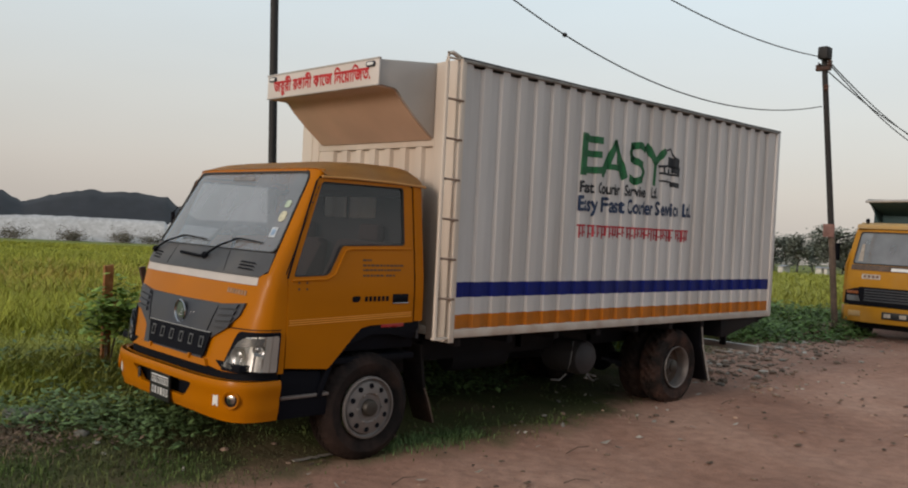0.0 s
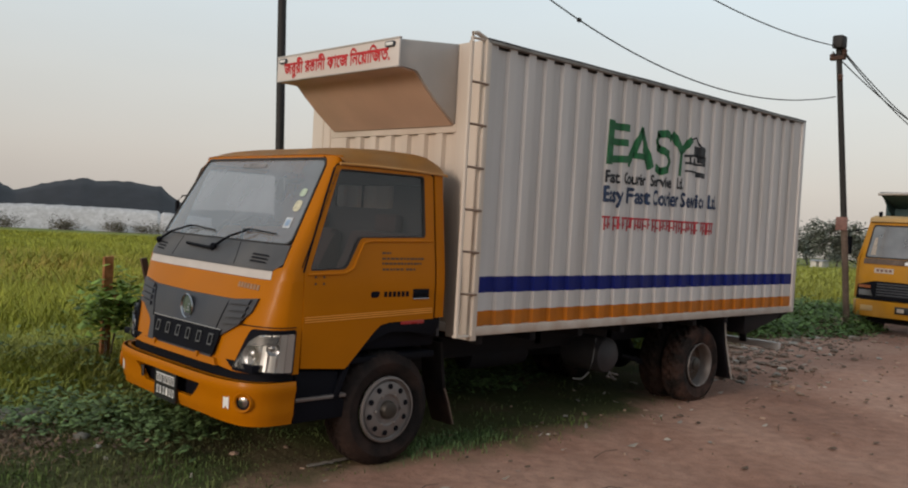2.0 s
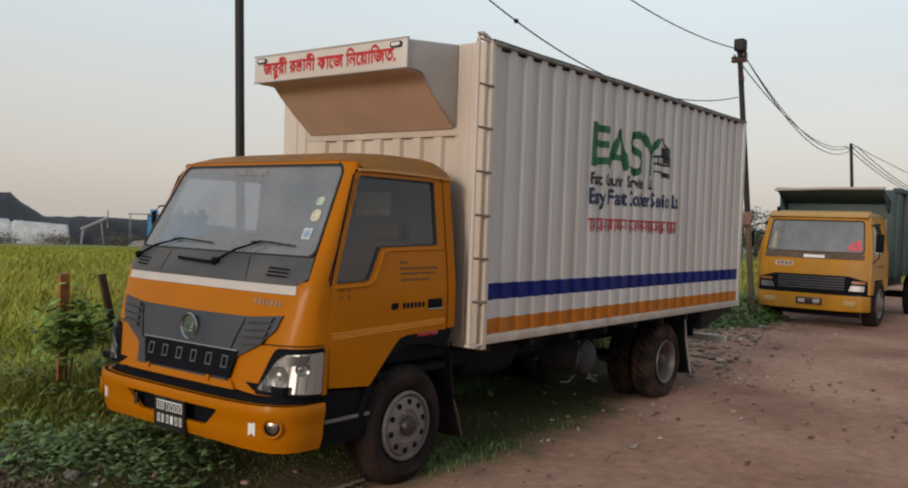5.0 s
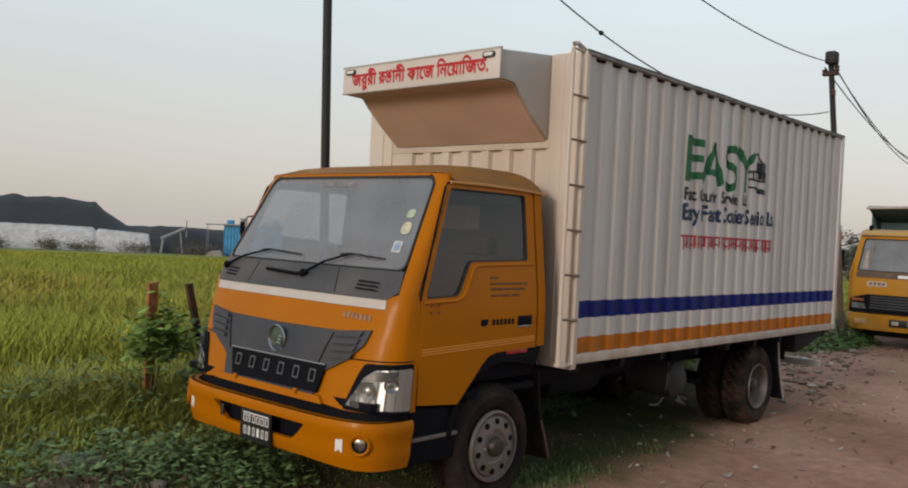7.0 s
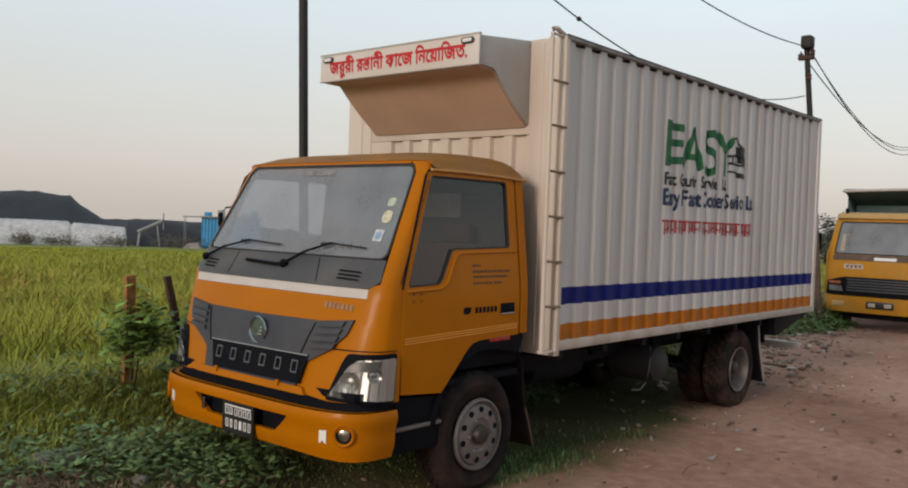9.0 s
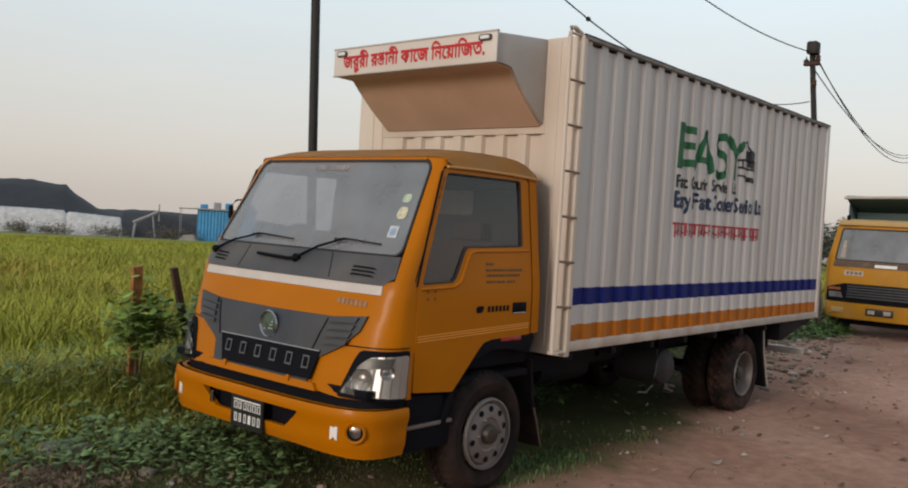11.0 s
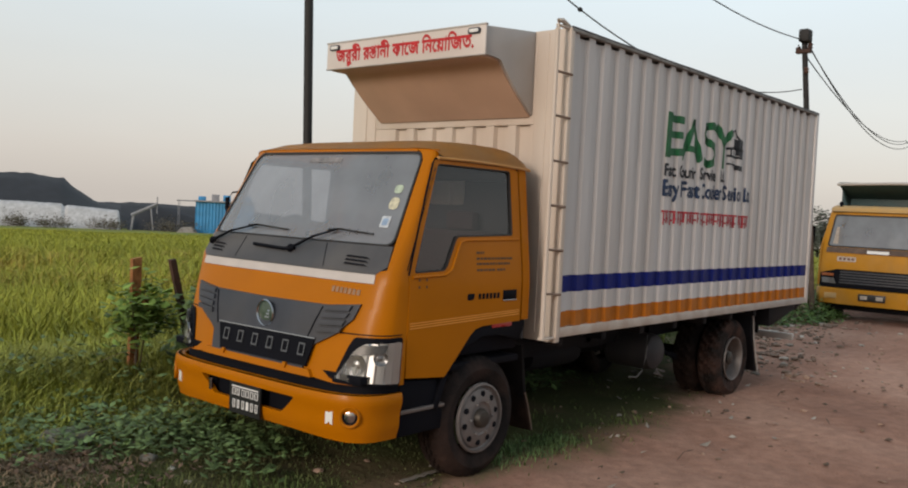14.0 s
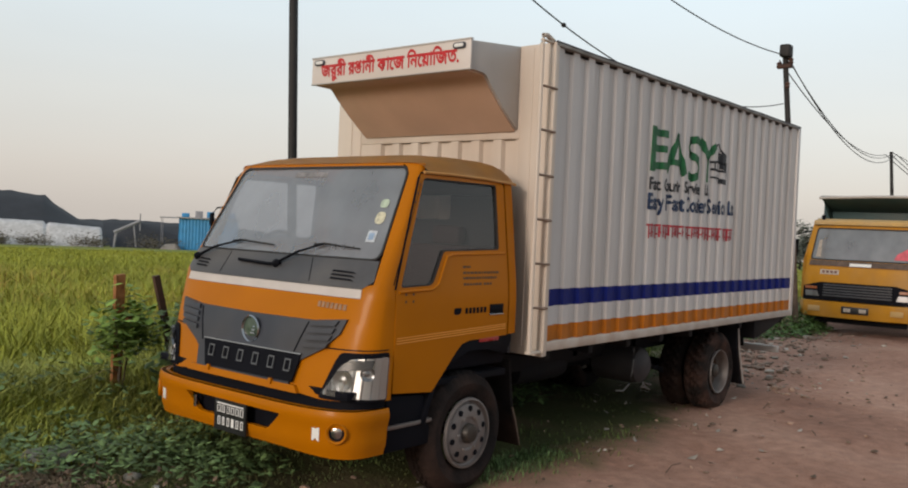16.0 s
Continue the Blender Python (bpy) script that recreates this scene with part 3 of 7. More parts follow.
Z_CUTS = [0.5, 0.62, 0.75, 0.85, 0.95, 1.05, 1.15, 1.25, 1.40, 1.55, 1.7, 1.85]


def front_part(name, pts, mats, parent, proud=0.0, thick=0.02, holes=(), label="", raw=False, **kw):
    conv = (lambda p: p) if raw else front_poly
    return part(name, sheet(conv(pts), [conv(h) for h in holes], lambda t, z, d: front(t, z, proud - d, **kw), thick, T_CUTS, Z_CUTS), mats, parent, label)


def mirror_y(pts):
    return [(2 * Y0 - y, z) for y, z in pts][::-1]


def side_y(z):
    return Y0 - hw(z)


def side_part(name, pts, mats, parent, proud=0.0, thick=0.03, holes=(), label="", far=False):
    """A panel on the cab's flank from (x, z) corners; far: on the other flank."""
    def place(x, z, d):
        y = side_y(z) - proud + d
        return Vector((x, 2 * Y0 - y if far else y, z))
    return part(name, sheet(pts, holes, place, thick, (-0.9, -0.6, -0.3), Z_CUTS), mats, parent, label)


cab = part("cab", sheet(front_poly([(0.105, 0.645), (0.35, 0.640), (0.50, 0.652), (1.524, 0.652), (1.674, 0.640), (1.919, 0.645), (1.919, 1.18), (0.105, 1.18)]), [],
                        lambda t, z, d: front(t, z, -d), 0.03, T_CUTS, Z_CUTS), ORANGE, TRUCK, "orange painted steel cab")
E_ = ARC_END
# the ends of the nose panel, round the corners to the doors
for s in (-1, 1):
    t0 = y_arc(0.105)
    pts = [(-E_, 0.64), (t0 + 0.002, 0.64), (t0 + 0.002, 1.18), (-E_, 1.18)]
    front_part("corner_panel", [(-t, z) for t, z in pts][::-1] if s > 0 else pts, ORANGE, cab, raw=True, thick=0.03)
# band under the windscreen: white stripe across, orange at the pillars
t_w = 0.800
front_part("white_stripe", [(-t_w, 1.182), (t_w, 1.182), (t_w, 1.231), (-t_w, 1.231)], STRIPE_WHITE, cab, 0.002, 0.03, raw=True, label="white painted stripe")
for s in (-1, 1):
    pts = [(-E_, 1.18), (-t_w - 0.002, 1.18), (-t_w - 0.002, 1.245), (-0.872, 1.26), (-0.852, 1.88), (-0.825, 1.922), (-0.775, 1.945), (-E_, 1.945)]
    front_part("windscreen_pillar", [(-t, z) for t, z in pts][::-1] if s > 0 else pts, ORANGE, cab, raw=True, thick=0.05)
front_part("roof_header", [(-0.785, 1.930), (0.785, 1.930), (0.785, 1.947), (-0.785, 1.947)], ORANGE, cab, raw=True, thick=0.05)
# dark cowl, seal, glass
front_part("cowl", [(-0.80, 1.233), (0.80, 1.233), (0.868, 1.272), (0.858, 1.385), (-0.858, 1.385), (-0.868, 1.275)], COWL, cab, 0.004, 0.03, raw=True, label="dark grey plastic cowl with vents")
screen = rounded([(-0.862, 1.387), (0.862, 1.387), (0.846, 1.929), (-0.846, 1.929)], 0.06)
hole = rounded([(-0.848, 1.395), (0.848, 1.395), (0.832, 1.916), (-0.832, 1.916)], 0.055)
front_part("windscreen_seal", screen, RUBBER, cab, 0.006, 0.03, holes=[hole], raw=True, label="black rubber windscreen seal")
glass = front_part("windscreen", hole, WINDSHIELD, cab, -0.004, 0.0, raw=True, label="dusty windscreen reflecting the sky")
glass.visible_shadow = False
sun_band = [(-0.30, 1.862), (0.02, 1.862), (0.02, 1.892), (-0.30, 1.892)]
front_part("sun_strip", [(t + 0.18, z) for t, z in sun_band], STRIP_GREY, cab, 0.0, 0.0, raw=True, label="unreadable dark strip of lettering")
for n, (t, z, w, h) in enumerate(((-0.735, 1.517, 0.034, 0.032), (-0.750, 1.622, 0.036, 0.034), (-0.745, 1.705, 0.032, 0.024))):
    o = rounded([(t - w, z - h), (t + w, z - h), (t + w, z + h), (t - w, z + h)], 0.004 if n == 0 else 0.033, 5)
    front_part("sticker", o, STICKER_PALE if n == 0 else STICKER_CREAM if n == 1 else STICKER_GREEN, cab, 0.001, 0.0, raw=True, label=("white and blue square sticker", "round yellowish sticker", "small pale sticker")[n])
    if n == 0:
        i = [(t - w * 0.6, z - h * 0.6), (t + w * 0.6, z - h * 0.6), (t + w * 0.6, z + h * 0.6), (t - w * 0.6, z + h * 0.6)]
        front_part("sticker_mark", i, STICKER_BLUE, cab, 0.003, 0.0, raw=True)
# cowl vents and seams
for t0, t1 in ((-0.73, -0.55), (0.60, 0.75)):
    for k in range(3):
        z = 1.272 + k * 0.020
        front_part("cowl_vent", [(t0, z), (t1, z + 0.004), (t1 - 0.01, z + 0.013), (t0 + 0.03, z + 0.009)], BLACK, cab, 0.010, 0.01, raw=True)
for t, lean in ((-0.40, 0.05), (0.44, -0.01)):
    front_part("cowl_seam", [(t, 1.25), (t + 0.006, 1.25), (t + 0.006 + lean, 1.38), (t + lean, 1.38)], BLACK, cab, 0.0055, 0.004, raw=True)
# wipers
for t0, tk, t1, zk in ((0.79, 0.36, 0.05, 1.452), (-0.06, -0.42, -0.69, 1.462)):
    base_z = 1.33
    w = bmesh.new()
    tube(w, [front(t0, base_z, 0.022), front((t0 + tk) / 2, (base_z + zk) / 2 + 0.012, 0.045), front(tk, zk, 0.035)], 0.009, 6, 0.006)
    arm = part("wiper", w, BLACK, TRUCK)
    bl = bmesh.new()
    tube(bl, [front(tk + 0.10, zk - 0.008, 0.015), front(tk, zk, 0.020), front(t1, zk - 0.016, 0.010)], 0.008, 6, 0.005)
    part("wiper_blade", bl, RUBBER, arm)
    lathe_b = bmesh.new()
    c = front(t0, base_z, 0.012)
    bmesh.ops.create_uvsphere(lathe_b, u_segments=12, v_segments=8, radius=0.026, matrix=Matrix.Translation(c))
    part("wiper_pivot", lathe_b, BLACK, arm)
w = bmesh.new()
tube(w, [front(0.30, 1.335, 0.018), front(0.0, 1.325, 0.02), front(-0.10, 1.333, 0.02)], 0.011, 6)
part("wiper_link", w, BLACK, cab)

# roof
bm = bmesh.new()
NU, NX = 28, 16
grid = []
for i in range(NX + 1):
    row = []
    for j in range(NU + 1):
        t = (j / NU * 2 - 1) * ARC_END
        edge_p = front(t, 1.945, 0.004)
        f = i / NX
        x = edge_p.x + (-0.03 - edge_p.x) * f
        u = (edge_p.y - Y0) / hw(1.945)
        crown = float(np.interp(x, (-0.92, -0.88, -0.81, -0.67, -0.40, -0.12, -0.05, -0.03), (1.947, 1.972, 1.995, 2.018, 2.032, 2.030, 2.018, 1.99)))
        low = float(np.interp(x, (-0.93, -0.86, -0.1, -0.03), (1.945, 1.905, 1.895, 1.885)))
        y = Y0 + u * (hw(1.90) + 0.012)
        row.append(bm.verts.new((x, y, low + (crown - low) * max(0.0, 1 - abs(u) ** 7) ** 0.6)))
    grid.append(row)
for i in range(NX):
    for j in range(NU):
        bm.faces.new((grid[i][j], grid[i][j + 1], grid[i + 1][j + 1], grid[i + 1][j]))
bmesh.ops.solidify(bm, geom=bm.faces[:], thickness=0.02)
part("roof", bm, ORANGE_ROOF, cab, "faded dusty orange cab roof", 50)
for far in (False, True):
    g = bmesh.new()
    tube(g, [(x, (2 * Y0 - side_y(1.9) + 0.014) if far else side_y(1.9) - 0.014, z) for x, z in ((-0.89, 1.893), (-0.6, 1.897), (-0.3, 1.893), (-0.03, 1.883), (0.0, 1.878))], 0.010, 6)
    part("drip_rail", g, ORANGE_ROOF, cab)

# doors
door_out = [(-1.155, 0.672), (-0.835, 0.645), (-0.815, 0.66), (-0.62, 0.86), (-0.57, 0.90), (-0.50, 0.915), (-0.125, 0.925), (-0.125, 1.86), (-0.15, 1.885), (-0.90, 1.885), (-0.92, 1.872), (-1.155, 1.235)]
win = rounded([(-1.118, 1.243), (-0.865, 1.252), (-0.835, 1.275), (-0.735, 1.445), (-0.20, 1.458), (-0.20, 1.862), (-0.885, 1.862)], 0.025)
win_in = rounded([(-1.108, 1.252), (-0.868, 1.260), (-0.840, 1.281), (-0.740, 1.453), (-0.209, 1.467), (-0.209, 1.853), (-0.889, 1.853)], 0.02)
for far in (False, True):
    door = side_part("door", door_out, ORANGE, TRUCK, 0.003, 0.035, holes=[win], label="orange cab door with a stepped window line", far=far)
    side_part("window_seal", win, RUBBER, door, 0.001, 0.03, holes=[win_in], far=far)
    pane = side_part("window", win_in, SIDE_GLASS, door, -0.012, 0.0, label="dark tinted side window", far=far)
    pane.visible_shadow = False
    side_part("shut_line", [(-1.172, 0.68), (-1.161, 0.68), (-1.161, 1.236), (-1.072, 1.52), (-1.078, 1.52), (-1.172, 1.238)], BLACK, door, -0.002, 0.02, far=far)
    edge_line = bmesh.new()
    tube(edge_line, [(x, (2 * Y0 - side_y(z) + 0.001) if far else side_y(z) - 0.001, z) for x, z in ((-1.160, 1.235), (-1.083, 1.45), (-1.005, 1.66), (-0.928, 1.862), (-0.905, 1.888), (-0.6, 1.890), (-0.14, 1.886))], 0.0065, 6)
    part("door_seal", edge_line, BLACK, door)
    t_s = -1 if not far else 1
    groove = bmesh.new()
    tube(groove, [front(t_s * (E_ - 0.030), z, 0.0005) for z in (1.26, 1.40, 1.55, 1.70, 1.84)], 0.0035, 6)
    part("pillar_groove", groove, BLACK, door)
    for z in (1.60, 1.72, 1.77, 1.82):
        p_ = front(t_s * (E_ - 0.052), z, 0.001)
        part("rivet", tube(bmesh.new(), [p_ - Vector((0.003, 0, 0.005)), p_ + Vector((0.003, 0, 0.005))], 0.0055, 6), DARK_RUST, door)
    side_part("shut_line", [(-0.119, 0.93), (-0.111, 0.93), (-0.111, 1.88), (-0.119, 1.88)], BLACK, door, -0.006, 0.02, far=far)
    side_part("rear_pillar", [(-0.109, 0.93), (-0.035, 0.93), (-0.035, 1.89), (-0.109, 1.89)], ORANGE, cab, 0.002, 0.05, far=far)
    # pressed lines of the skin under the window, their glint painted pale orange
    for z0, z1, h in ((0.938, 0.966, 0.006), (0.952, 0.980, 0.006), (0.966, 0.992, 0.006)):
        side_part("crease_glint", [(-1.14, z0), (-0.14, z1), (-0.14, z1 + h), (-1.14, z0 + h)], LINE_GLINT, door, 0.0055, 0.001, far=far)
    swage = bmesh.new()
    sy = (lambda z: 2 * Y0 - side_y(z) + 0.003) if far else (lambda z: side_y(z) - 0.003)
    tube(swage, [(x, sy(z), z) for x, z in ((-1.13, 1.222), (-0.86, 1.230), (-0.80, 1.262), (-0.715, 1.415), (-0.66, 1.427), (-0.15, 1.437))], 0.009, 6)
    part("swage_line", swage, ORANGE, door)
    h_y = (lambda y: 2 * Y0 - y) if far else (lambda y: y)
    rec = B((-0.315, min(h_y(0.094), h_y(0.10)), 1.065), (-0.175, max(h_y(0.094), h_y(0.10)), 1.125), 0.002)
    handle = part("door_handle", rec, BLACK, door, "black recessed door handle")
    part("handle_flap", B((-0.305, min(h_y(0.082), h_y(0.095)), 1.085), (-0.19, max(h_y(0.082), h_y(0.095)), 1.118), 0.004), BLACK, handle)
    part("handle_edge", B((-0.315, min(h_y(0.090), h_y(0.098)), 1.058), (-0.175, max(h_y(0.090), h_y(0.098)), 1.066), 0.002), CHROME, handle)
    # unreadable rows of small lettering, as bars
    for z, x0, x1 in ((1.348, -0.575, -0.50), (1.313, -0.575, -0.215), (1.282, -0.575, -0.235), (1.245, -0.575, -0.40), (1.245, -0.38, -0.30)):
        rng = random.Random(int(z * 1000))
        x = x0
        while x < x1 - 0.01:
            w = rng.uniform(0.012, 0.035)
            side_part("lettering_bar", [(x, z), (min(x + w, x1), z), (min(x + w, x1), z + 0.014), (x, z + 0.014)], DOOR_INK, door, 0.0045, 0.0, far=far)
            x += w + rng.uniform(0.004, 0.008)
    side_part("maker_mark", rounded([(-0.66, 1.075), (-0.60, 1.075), (-0.585, 1.115), (-0.66, 1.115)], 0.02), BLACK, door, 0.0045, 0.0, far=far)
    for k in range(6):
        side_part("maker_bar", [(-0.555 + k * 0.036, 1.078), (-0.530 + k * 0.036, 1.078), (-0.530 + k * 0.036, 1.112), (-0.555 + k * 0.036, 1.112)], BLACK, door, 0.0045, 0.0, far=far)
    for k in range(4):
        side_part("plug", [(-1.085 + (k % 2) * 0.06, 1.16 + (k // 2) * 0.04), (-1.07 + (k % 2) * 0.06, 1.16 + (k // 2) * 0.04), (-1.07 + (k % 2) * 0.06, 1.175 + (k // 2) * 0.04), (-1.085 + (k % 2) * 0.06, 1.175 + (k // 2) * 0.04)], DOOR_INK, door, 0.0045, 0.0, far=far)

# cab shell behind: rear wall, floor, cabin
back = [(side_y(z) + 0.03, z) for z in (0.80, 1.2, 1.87)] + [(0.20, 1.925), (0.25, 1.952), (0.30, 1.978), (0.40, 2.0), (2 * Y0 - 0.40, 2.0), (2 * Y0 - 0.30, 1.978), (2 * Y0 - 0.25, 1.952), (2 * Y0 - 0.20, 1.925)] + [(2 * Y0 - side_y(z) - 0.03, z) for z in (1.87, 1.2, 0.80)]
rear_hole = rounded([(0.66, 1.64), (1.364, 1.64), (1.364, 1.83), (0.66, 1.83)], 0.03)
part("rear_wall", sheet(back, [rear_hole], lambda y, z, d: Vector((-0.060 + d, y, z)), 0.025), DARK_TRIM, cab)
pane = part("rear_window", sheet(rear_hole, [], lambda y, z, d: Vector((-0.048, y, z)), 0.0), LENS, cab, "small rear window of the cab")
pane.visible_shadow = False
part("rear_window_bar", B((-0.066, Y0 - 0.012, 1.635), (-0.058, Y0 + 0.012, 1.835), 0.002), BLACK, cab)
part("cab_floor", B((-1.45, 0.14, 0.66), (-0.06, 1.88, 0.70), 0.004), BLACK, cab)
part("dashboard", prism(bmesh.new(), [(-1.30, 0.72), (-1.02, 0.75), (-0.98, 1.10), (-1.05, 1.26), (-1.18, 1.30), (-1.26, 1.26)], "y", 0.34, 1.68, 0.02), DASH, cab, "grey dashboard")
for y0, y1 in ((0.22, 0.98), (1.20, 1.76)):
    seat = part("seat", prism(bmesh.new(), [(-0.78, 0.75), (-0.16, 0.72), (-0.08, 1.46), (-0.19, 1.48), (-0.34, 1.02), (-0.78, 1.05)], "y", y0, y1, 0.04), SEAT, cab, "dark cloth seat")
    part("head_rest", B((-0.18, (y0 + y1) / 2 - 0.12, 1.47), (-0.09, (y0 + y1) / 2 + 0.12, 1.60), 0.03), SEAT, seat)
bm = bmesh.new()
ring = [Vector((-0.93, 1.46, 1.33)) + 0.20 * (math.cos(a) * Vector((0, 1, 0)) + math.sin(a) * Vector((0.42, 0, 0.9))) for a in np.linspace(0, 2 * math.pi, 25)]
tube(bm, ring, 0.014, 8)
tube(bm, [(-1.12, 1.46, 1.17), (-0.93, 1.46, 1.33)], 0.025, 8)
tube(bm, [ring[0], (-0.93, 1.46, 1.33), ring[12]], 0.012, 6)
part("steering_wheel", bm, BLACK, cab)
part("partition_shelf", B((-0.22, 0.2, 1.80), (-0.06, 1.84, 1.84), 0.004), DARK_TRIM, cab)

# grille: dark wing-shaped panel, fins, lettering panel, round badge
wing = [(0.262, 1.07), (0.50, 1.046), (Y0, 1.040), (1.524, 1.046), (1.762, 1.07), (1.735, 0.99), (1.64, 0.90), (1.50, 0.83), (1.46, 0.80), (1.44, 0.69), (0.584, 0.69), (0.565, 0.80), (0.52, 0.83), (0.384, 0.90), (0.289, 0.99)]
grille = front_part("grille", wing, PLASTIC, TRUCK, 0.016, 0.02, label="dark grey plastic grille")
for s in (-1, 1):
    for k in range(4):
        z0, z1 = 1.050 - k * 0.040, 1.022 - k * 0.040
        a0, a1 = 0.305 + k * 0.012, 0.50 + k * 0.006
        pts = [(a0, z0 + 0.008), (a1, z0 - 0.006), (a1 + 0.004, z1 - 0.004), (a0 + 0.016, z1 + 0.008)]
        front_part("grille_fin", pts if s < 0 else mirror_y(pts), PLASTIC, grille, 0.030, 0.016)
    pts = [(0.515, 1.035), (0.525, 1.035), (0.60, 0.84), (0.59, 0.84)]
    front_part("grille_seam", pts if s < 0 else mirror_y(pts), BLACK, grille, 0.0185, 0.004)
front_part("letter_panel", [(0.555, 0.705), (1.345, 0.700), (1.400, 0.852), (0.520, 0.856)], BLACK, grille, 0.024, 0.012, label="black panel with a chrome edge")
front_part("chrome_edge", [(0.520, 0.857), (1.400, 0.853), (1.402, 0.860), (0.518, 0.864)], CHROME, grille, 0.028, 0.012)
for k in range(6):                               # maker's name as plain chrome bars
    y = 1.300 - k * 0.139
    front_part("chrome_bar", [(y - 0.026, 0.758), (y + 0.026, 0.758), (y + 0.026, 0.826), (y - 0.026, 0.826)], DIM_CHROME, grille, 0.030, 0.006,
               holes=[[(y - 0.018, 0.766), (y + 0.018, 0.766), (y + 0.018, 0.818), (y - 0.018, 0.818)]])
bm = bmesh.new()
lathe(bm, [(0.075, 0), (0.079, -0.010), (0.074, -0.017), (0.069, -0.012), (0.067, -0.004)], front(-0.034, 0.950, 0.018), "x", 36, False)
badge = part("badge", bm, CHROME, grille, "round chrome badge ring")
bm = bmesh.new()
lathe(bm, [(0.068, -0.002), (0.030, -0.010), (0.001, -0.012)], front(-0.034, 0.950, 0.018), "x", 24, False)
part("badge_disc", bm, BADGE_GREEN, badge)
for k in range(4):
    front_part("badge_bar", [(Y0 - 0.085 + 0.004 * k, 0.925 + k * 0.018), (Y0 - 0.045 - 0.006 * k, 0.925 + k * 0.018), (Y0 - 0.045 - 0.006 * k, 0.933 + k * 0.018), (Y0 - 0.085 + 0.004 * k, 0.933 + k * 0.018)], CHROME, badge, 0.034, 0.006)
for k in range(7):                               # model badge as bars
    y = 0.500 - k * 0.031
    front_part("model_bar", [(y - 0.022, 1.120 - k * 0.001), (y, 1.120 - k * 0.001), (y, 1.150 - k * 0.001), (y - 0.022, 1.150 - k * 0.001)], MODEL_RED, cab, 0.004, 0.004)
# lower lip of the nose and the black gap over the bumper
front_part("grille_lip", [(0.50, 0.652), (1.524, 0.652), (1.50, 0.690), (0.53, 0.690)], ORANGE, cab, 0.022, 0.03)
for y in (0.72, 1.30):
    front_part("lip_bracket", [(y - 0.012, 0.675), (y + 0.012, 0.675), (y + 0.012, 0.705), (y - 0.012, 0.705)], ORANGE, cab, 0.034, 0.02)
front_part("bumper_gap", [(-E_ + 0.02, 0.50), (E_ - 0.02, 0.50), (E_ - 0.02, 0.66), (-E_ + 0.02, 0.66)], BLACK, cab, -0.02, 0.02, raw=True)

# headlights
def headlight(sgn):
    def tz(pts):
        return pts if sgn < 0 else [(-t, z) for t, z in pts][::-1]
    t_end = -E_ + 0.045
    shell = tz(rounded([(y_arc(0.36), 0.648), (t_end, 0.640), (t_end, 0.902), (y_arc(0.262), 0.896), (y_arc(0.29), 0.845)], 0.02))
    lamp = front_part("headlight", shell, BLACK, TRUCK, 0.010, 0.015, raw=True, label="large clear headlight in a black surround")
    lens_o = rounded([(y_arc(0.330), 0.675), (t_end + 0.020, 0.655), (t_end + 0.022, 0.880), (y_arc(0.195), 0.868), (y_arc(0.235), 0.835)], 0.015)
    def fluted(t, z, d):                         # facets stepped across the bowl
        k = (abs(t) * 21) % 1.0
        return front(t, z, 0.012 + 0.014 * k + 0.10 * (z - 0.76) ** 2 - d)
    cuts = [sgn * (0.50 + j / 84) for j in range(60)]
    part("reflector", sheet(tz(lens_o), [], fluted, 0.001, cuts, [0.66 + j * 0.028 for j in range(8)]), LAMP_CHROME, lamp, "", 12)
    front_part("lamp_shade", tz(rounded([(y_arc(0.262), 0.80), (y_arc(0.120), 0.822), (y_arc(0.115), 0.868), (y_arc(0.198), 0.862), (y_arc(0.235), 0.835)], 0.012)), LAMP_DARK, lamp, 0.032, 0.004, raw=True)
    for y, z, r in ((0.222, 0.752, 0.056), (0.128, 0.795, 0.040)):
        c = front(sgn * abs(y_arc(y)), z, 0.012)
        d = front(sgn * abs(y_arc(y)), z, 0.05) - c
        q = Vector((0, 0, 1)).rotation_difference(d.normalized()).to_matrix().to_4x4()
        bm = bmesh.new()
        lathe(bm, [(r, 0.004), (r * 0.98, 0.016), (r * 0.8, 0.012), (r * 0.45, 0.004), (r * 0.2, 0.010)], (0, 0, 0), "z", 28, True)
        bmesh.ops.transform(bm, matrix=Matrix.Translation(c) @ q, verts=bm.verts)
        part("lamp_bowl", bm, DIM_CHROME, lamp)
    front_part("lamp_bezel", tz([(y_arc(0.21), 0.852), (y_arc(0.165), 0.858), (y_arc(0.155), 0.822), (y_arc(0.20), 0.815)]), PLASTIC, lamp, 0.020, 0.008, raw=True)
    front_part("lamp_bezel", tz([(y_arc(0.31), 0.700), (y_arc(0.275), 0.70), (y_arc(0.265), 0.735), (y_arc(0.285), 0.745)]), PLASTIC, lamp, 0.020, 0.008, raw=True)
    lens = front_part("lens", tz(lens_o), LENS, lamp, 0.036, 0.0, raw=True)
    lens.visible_shadow = False
    # orange brow over the lamp
    front_part("brow_crease", tz([(y_arc(0.40), 0.905), (t_end, 0.912), (t_end, 0.917), (y_arc(0.40), 0.912)]), BLACK, cab, 0.003, 0.003, raw=True)


headlight(-1)
headlight(1)

